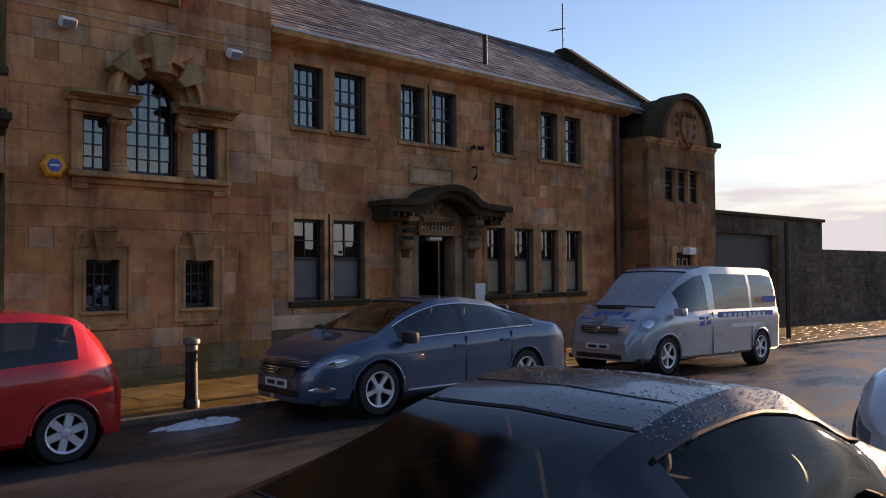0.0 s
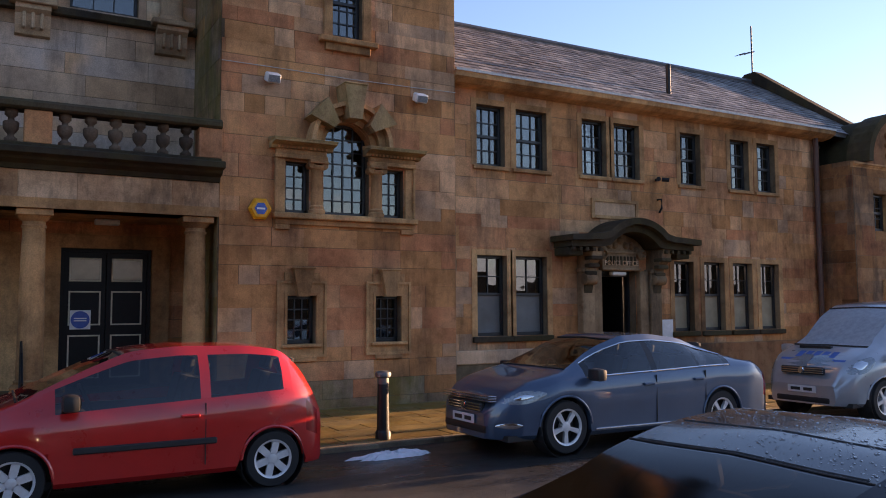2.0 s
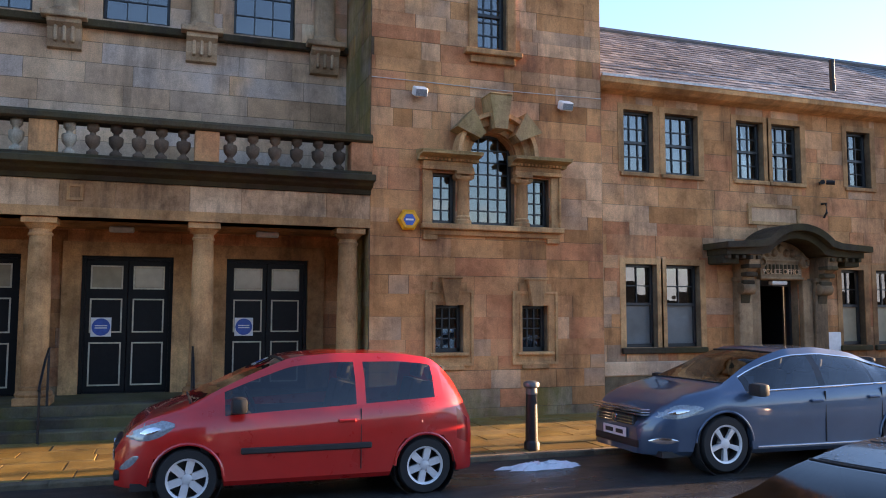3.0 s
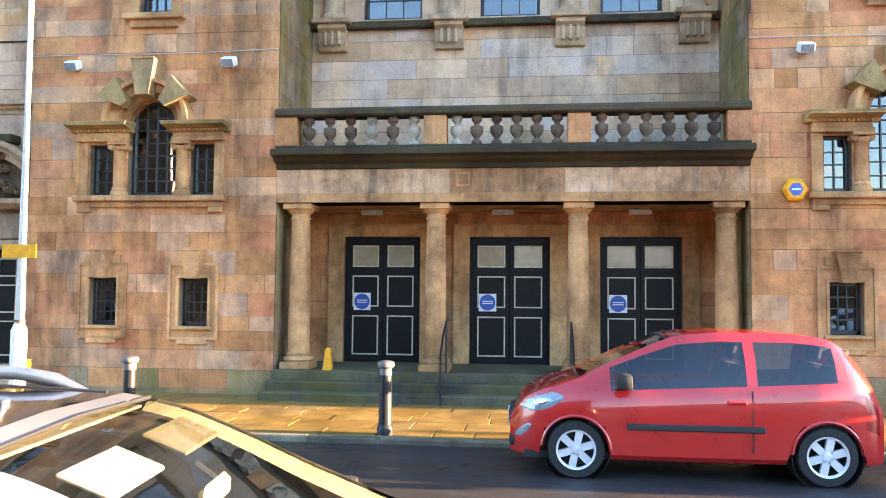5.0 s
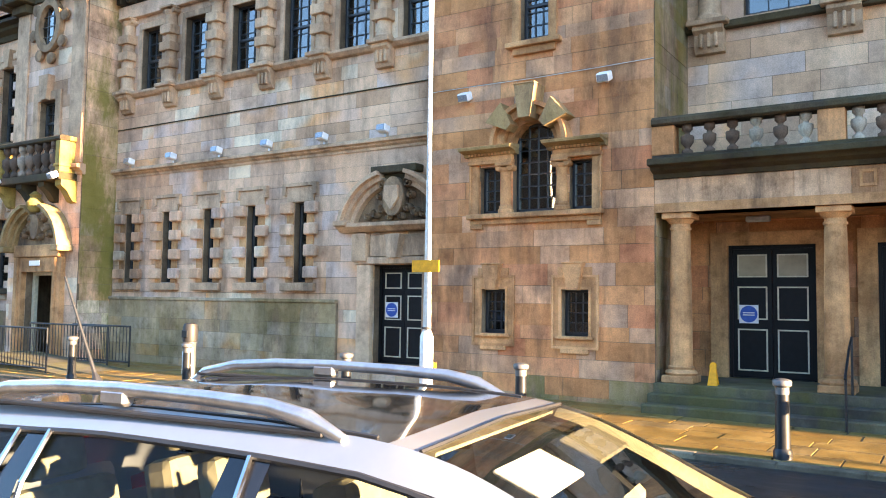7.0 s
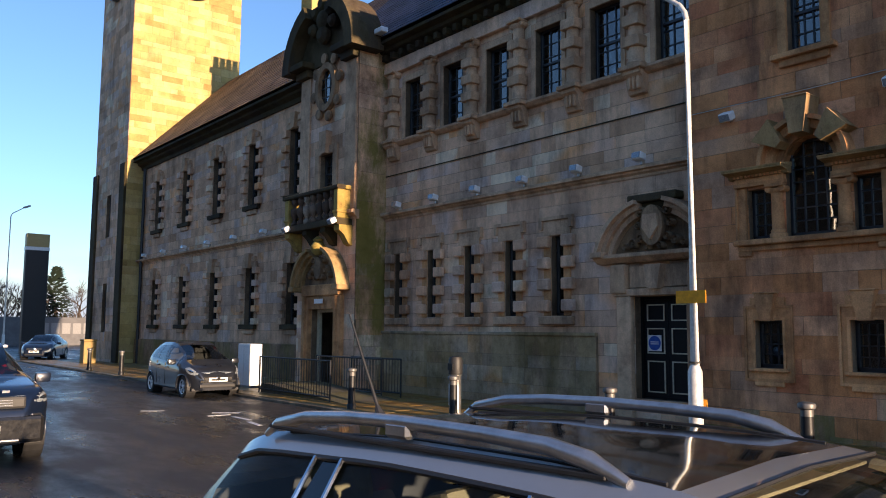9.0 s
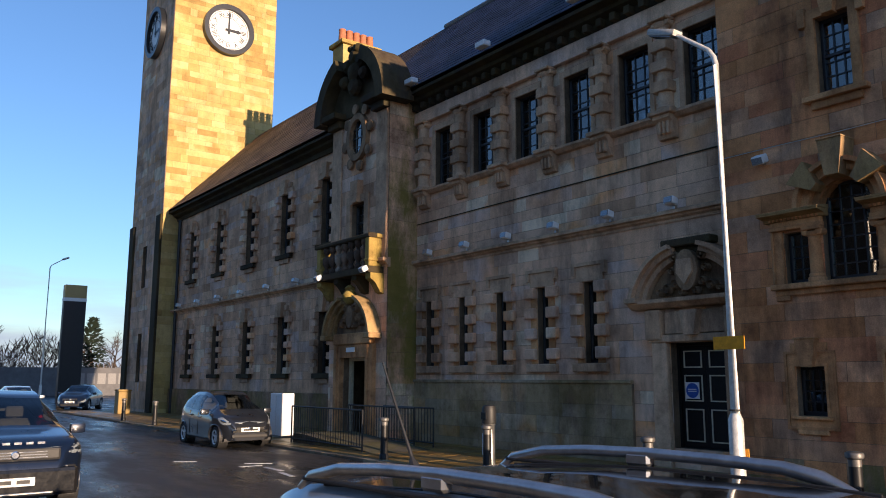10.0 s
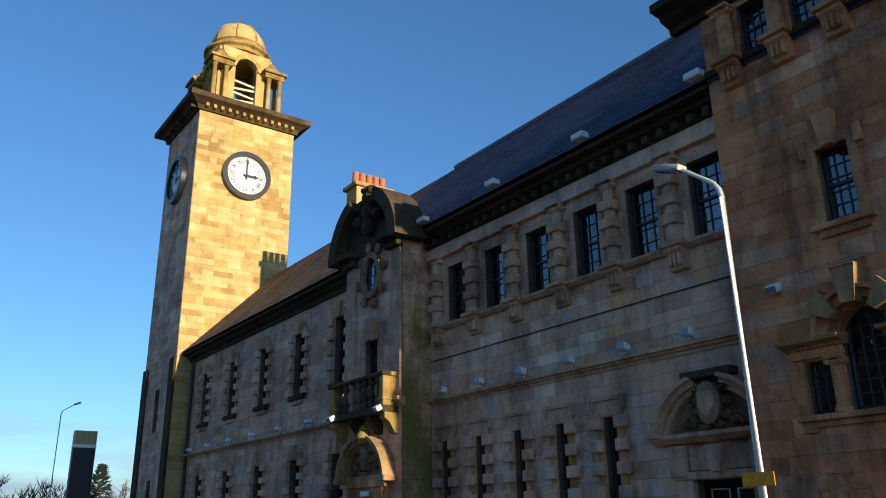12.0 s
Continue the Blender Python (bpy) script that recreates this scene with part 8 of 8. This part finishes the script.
t0 = bare_tree(-98, -7, 9, 1)
t1 = bare_tree(-99, -1.5, 9, 2)
for i, (x, y, a, s) in enumerate(((-100, -9, 40, 0.7), (-97, 0.5, 100, 0.6), (-101, 1, 200, 0.8), (-98, 5, 70, 0.7), (-102, 11, 140, 0.95), (-104, -12, 10, 0.8), (-99, 3, 250, 0.6), (-100, 13, 310, 0.9), (-103, 7, 20, 0.7), (-96, -4, 33, 0.6))):
    cpy = copy_thing((t0, t1)[i % 2], pose(x, y, 0, 0, 0, a))
    cpy.scale = (s, s, s)
cf = empty("conifer", pose(-92.5, 8.6, 0))
tagged(cf, "dark conical evergreen beyond the wall", "tree")
part("trunk", tube([(0, 0, 0), (0, 0, 2)], 0.2, 8), M_LEAF, cf)
rnd = random.Random(5)
bm = bmesh.new()
for i in range(900):
    z = rnd.uniform(0.4, 8.2)
    r = 2.3 * (1 - (z / 8.6) ** 1.6) * rnd.uniform(0.55, 1.1)
    a = rnd.uniform(0, 2 * math.pi)
    p = Vector((r * math.cos(a), r * math.sin(a), z))
    d = Vector((math.cos(a), math.sin(a), 0.5)) * 0.45
    e = Vector((-math.sin(a), math.cos(a), 0.2)) * 0.25
    bm.faces.new([bm.verts.new(q) for q in (p - e, p + e, p + d)])
part("crown", bm, M_CONIFER, cf)
bm = bmesh.new()
rnd = random.Random(8)
for i in range(9000):
    y = rnd.uniform(-25, 20)
    z = rnd.uniform(0, 6.4) * (0.7 + 0.5 * noise.noise((y * 0.15, 0, 0)))
    p = Vector((-92.5 + rnd.uniform(-2, 2), y, max(0.0, z)))
    d = Vector((rnd.uniform(-0.3, 0.3), rnd.uniform(-0.7, 0.7), rnd.uniform(0.4, 1.3)))
    e = Vector((0, rnd.uniform(-0.06, 0.06), 0.04))
    bm.faces.new([bm.verts.new(q) for q in (p - e, p + e, p + d)])
hd = finish("hedge", bm, M_LEAF)
tagged(hd, "tangled brown winter scrub behind the far wall", "scrub", kind="stuff")

# ---- unseen terrace walls across the street, behind the viewer, sized for window reflections ----
# raised so the west panes mirror dark wall instead of sky
trim("wall_opposite_west", box(-70, -2, -45.12, -45, -1, 18.0), M_BRICKWALL, "unseen dark wall across the street that darkens the west window reflections", "wall")
trim("wall_opposite_east", box(-2, 120, -45.4, -45, -2, 4.0), M_BRICKWALL, "plain low dark terrace wall across the street", "wall")


# ---- ashlar blocks, slates and paving ----
BLOCKS = {}


def block_mesh(w, h, mat, d=0.005, ch=0.002):
    key = (round(w, 2), round(h, 2), mat.name, ch)
    if key not in BLOCKS:
        bm = bmesh.new()
        block_into(bm, 0, w, 0, h, 0, d, ch)
        me = bpy.data.meshes.new("stone")
        bm.to_mesh(me)
        bm.free()
        me.materials.append(mat)
        BLOCKS[key] = me
    return BLOCKS[key]


def block_into(bm, x0, x1, z0, z1, y, d=0.005, ch=0.002):
    a = [bm.verts.new(p) for p in ((x0, y + d + 0.003, z0), (x1, y + d + 0.003, z0), (x1, y + d + 0.003, z1), (x0, y + d + 0.003, z1))]
    b = [bm.verts.new(p) for p in ((x0 + ch, y, z0 + ch), (x1 - ch, y, z0 + ch), (x1 - ch, y, z1 - ch), (x0 + ch, y, z1 - ch))]
    bm.faces.new(b)
    for i in range(4):
        bm.faces.new((a[i], a[(i + 1) % 4], b[(i + 1) % 4], b[i]))


def cut(rects, h):
    out = []
    for x0, x1, z0, z1 in rects:
        if h[0] >= x1 - 1e-4 or h[1] <= x0 + 1e-4 or h[2] >= z1 - 1e-4 or h[3] <= z0 + 1e-4:
            out.append((x0, x1, z0, z1))
            continue
        if h[0] > x0:
            out.append((x0, h[0], z0, z1))
        if h[1] < x1:
            out.append((h[1], x1, z0, z1))
        a, b = max(x0, h[0]), min(x1, h[1])
        if h[2] > z0:
            out.append((a, b, z0, h[2]))
        if h[3] < z1:
            out.append((a, b, h[3], z1))
    return [r for r in out if r[1] - r[0] > 0.04 and r[3] - r[2] > 0.04]


for w, x0, x1, z0, z1, y, holes, mat, course, length, seed, pieces in STONE_JOBS:
    rnd = random.Random(int(seed * 100))
    rects, z = [], max(z0, -0.1) if z0 > -0.8 else z0
    while z < z1 - 0.05:
        h = min(course * rnd.choice((0.75, 0.9, 1.0, 1.0, 1.2)), z1 - z)
        if z1 - z - h < 0.12:
            h = z1 - z
        x = x0 - rnd.uniform(0, length * 0.6)
        while x < x1:
            l = length * rnd.choice((0.5, 0.8, 1.0, 1.2, 1.4, 1.7))
            a, b = max(x, x0), min(x + l, x1)
            x += l
            if x1 - x < 0.15:
                b, x = x1, x1
            if b - a > 0.05:
                q = [(a + 0.0015, b - 0.0015, z + 0.0015, z + h - 0.0015)]
                for hh in holes:
                    q = cut(q, hh)
                rects += q
        z += h
    zc = 19.0 if z1 > 20 else 3.5
    rects.sort(key=lambda r: abs((r[2] + r[3]) / 2 - zc))
    single, rest = (rects[:300], rects[300:]) if pieces else ([], rects)
    for r in single:
        # lowest warm blocks are green with algae
        low = M_GREENSTONE if mat is M_WARM and r[3] < rnd.uniform(0.3, 0.75) else mat
        ob = new("stone", block_mesh(r[1] - r[0], r[3] - r[2], low))
        ob.location = (r[0], y + rnd.uniform(-0.003, 0.001), r[2])
        ob.scale = ((r[1] - r[0]) / round(r[1] - r[0], 2), 1, (r[3] - r[2]) / round(r[3] - r[2], 2))
        ob.parent = w
    if rest:
        bm = bmesh.new()
        for r in rest:
            block_into(bm, *r, y + rnd.uniform(-0.003, 0.001))
        tagged(finish("stones", bm, mat, w), kind="stuff")


def slate_rows(parent, x0, x1, a, b, mat, size, row, seed):
    """Overlapping slates on a slope from (y, z) a up to b."""
    rnd = random.Random(seed)
    va, vb = Vector((0, *a)), Vector((0, *b))
    ln = (vb - va).length
    u = (vb - va) / ln
    nrm = Vector((0, -u.z, u.y))
    verts, faces = [], []
    k, s = 0, -0.05
    while s < ln - row * 0.5:
        x = x0 - (k % 2) * size * 0.5
        while x < x1:
            l = size * rnd.uniform(0.9, 1.1)
            p0, p1 = max(x, x0) + 0.004, min(x + l, x1) - 0.004
            x += l
            if p1 - p0 < 0.04:
                continue
            t0, t1 = 0.013 + rnd.uniform(0, 0.008), 0.003
            e = rnd.uniform(-0.012, 0.012)
            lo, hi = va + u * (s + e), va + u * min(s + row * 1.1, ln)
            i = len(verts)
            for q, t in ((lo, 0.0), (lo, t0), (hi, t1)):
                for px in (p0, p1):
                    verts.append((px, q.y + nrm.y * t, q.z + nrm.z * t))
            faces += [(i, i + 1, i + 3, i + 2), (i + 2, i + 3, i + 5, i + 4)]
        s += row
        k += 1
    me = bpy.data.meshes.new("slates")
    me.from_pydata(verts, [], faces)
    me.materials.append(mat)
    ob = new("slates", me)
    ob.parent = parent
    tagged(ob, kind="stuff")


slate_rows(roof_a, AX0, 21.9, R0, R1, M_SLATE, 0.3, 0.24, 1)
slate_rows(roof_w, -24.0, -8.3, (-0.05, 10.6), (5.0, 15.75), M_SLATEB, 0.4, 0.3, 2)
slate_rows(bpy.data.objects["roof_far_west"], GX0, -24.0, (-0.05, 10.6), (5.0, 15.75), bpy.data.materials["sun_brown_slate"], 0.4, 0.32, 3)


def paving(parent, x0, x1, y0, y1, mat, seed, singles):
    rnd = random.Random(seed)
    bm = bmesh.new()
    y, count = y0, 0
    while y < y1 - 0.05:
        d = min(rnd.choice((0.45, 0.5, 0.6)), y1 - y)
        x = x0 - rnd.uniform(0, 0.4)
        while x < x1:
            l = rnd.choice((0.5, 0.7, 0.9, 1.1))
            a, b = max(x, x0) + 0.005, min(x + l, x1) - 0.005
            x += l
            if b - a < 0.05:
                continue
            zb = gz((a + b) / 2) + PAVE_Z + rnd.uniform(-0.003, 0.003)
            if singles[0] < a < singles[1] and count < 300:
                count += 1
                key = (round(b - a, 2), round(d, 2), "flag")
                if key not in BLOCKS:
                    b2 = bmesh.new()
                    flag_into(b2, 0, key[0], 0, key[1] - 0.01, 0)
                    me = bpy.data.meshes.new("paving_slab")
                    b2.to_mesh(me)
                    b2.free()
                    me.materials.append(mat)
                    BLOCKS[key] = me
                ob = new("paving_slab", BLOCKS[key])
                ob.location = (a, y, zb)
                ob.rotation_euler = (rnd.uniform(-0.004, 0.004), rnd.uniform(-0.004, 0.004), 0)
                ob.parent = parent
            else:
                flag_into(bm, a, b, y, y + d - 0.01, zb)
        y += d
    tagged(finish("paving_slabs", bm, mat, parent), kind="stuff")


def flag_into(bm, x0, x1, y0, y1, z, ch=0.008):
    a = [bm.verts.new((x, y, z - 0.02)) for x, y in ((x0, y0), (x1, y0), (x1, y1), (x0, y1))]
    b = [bm.verts.new((x, y, z)) for x, y in ((x0 + ch, y0 + ch), (x1 - ch, y0 + ch), (x1 - ch, y1 - ch), (x0 + ch, y1 - ch))]
    bm.faces.new(b)
    for i in range(4):
        bm.faces.new((a[i], a[(i + 1) % 4], b[(i + 1) % 4], b[i]))


paving(pavement, -47, 40, KERB_Y + 0.17, 0.32, M_PAVE, 7, (-6, 9))
rnd = random.Random(9)
x = -47.0
while x < 40:
    l = rnd.choice((0.8, 0.9, 1.0))
    key = (l, "kerb")
    if key not in BLOCKS:
        b2 = box(0.005, l - 0.005, 0, 0.155, -0.1, 0, 0.012)
        me = bpy.data.meshes.new("kerbstone")
        b2.to_mesh(me)
        b2.free()
        me.materials.append(M_KERB)
        BLOCKS[key] = me
    ob = new("kerbstone", BLOCKS[key])
    ob.location = (x, KERB_Y - 0.004 + rnd.uniform(-0.006, 0.006), gz(x) + PAVE_Z - 0.004 + rnd.uniform(-0.004, 0.004))
    ob.parent = kerb
    x += l
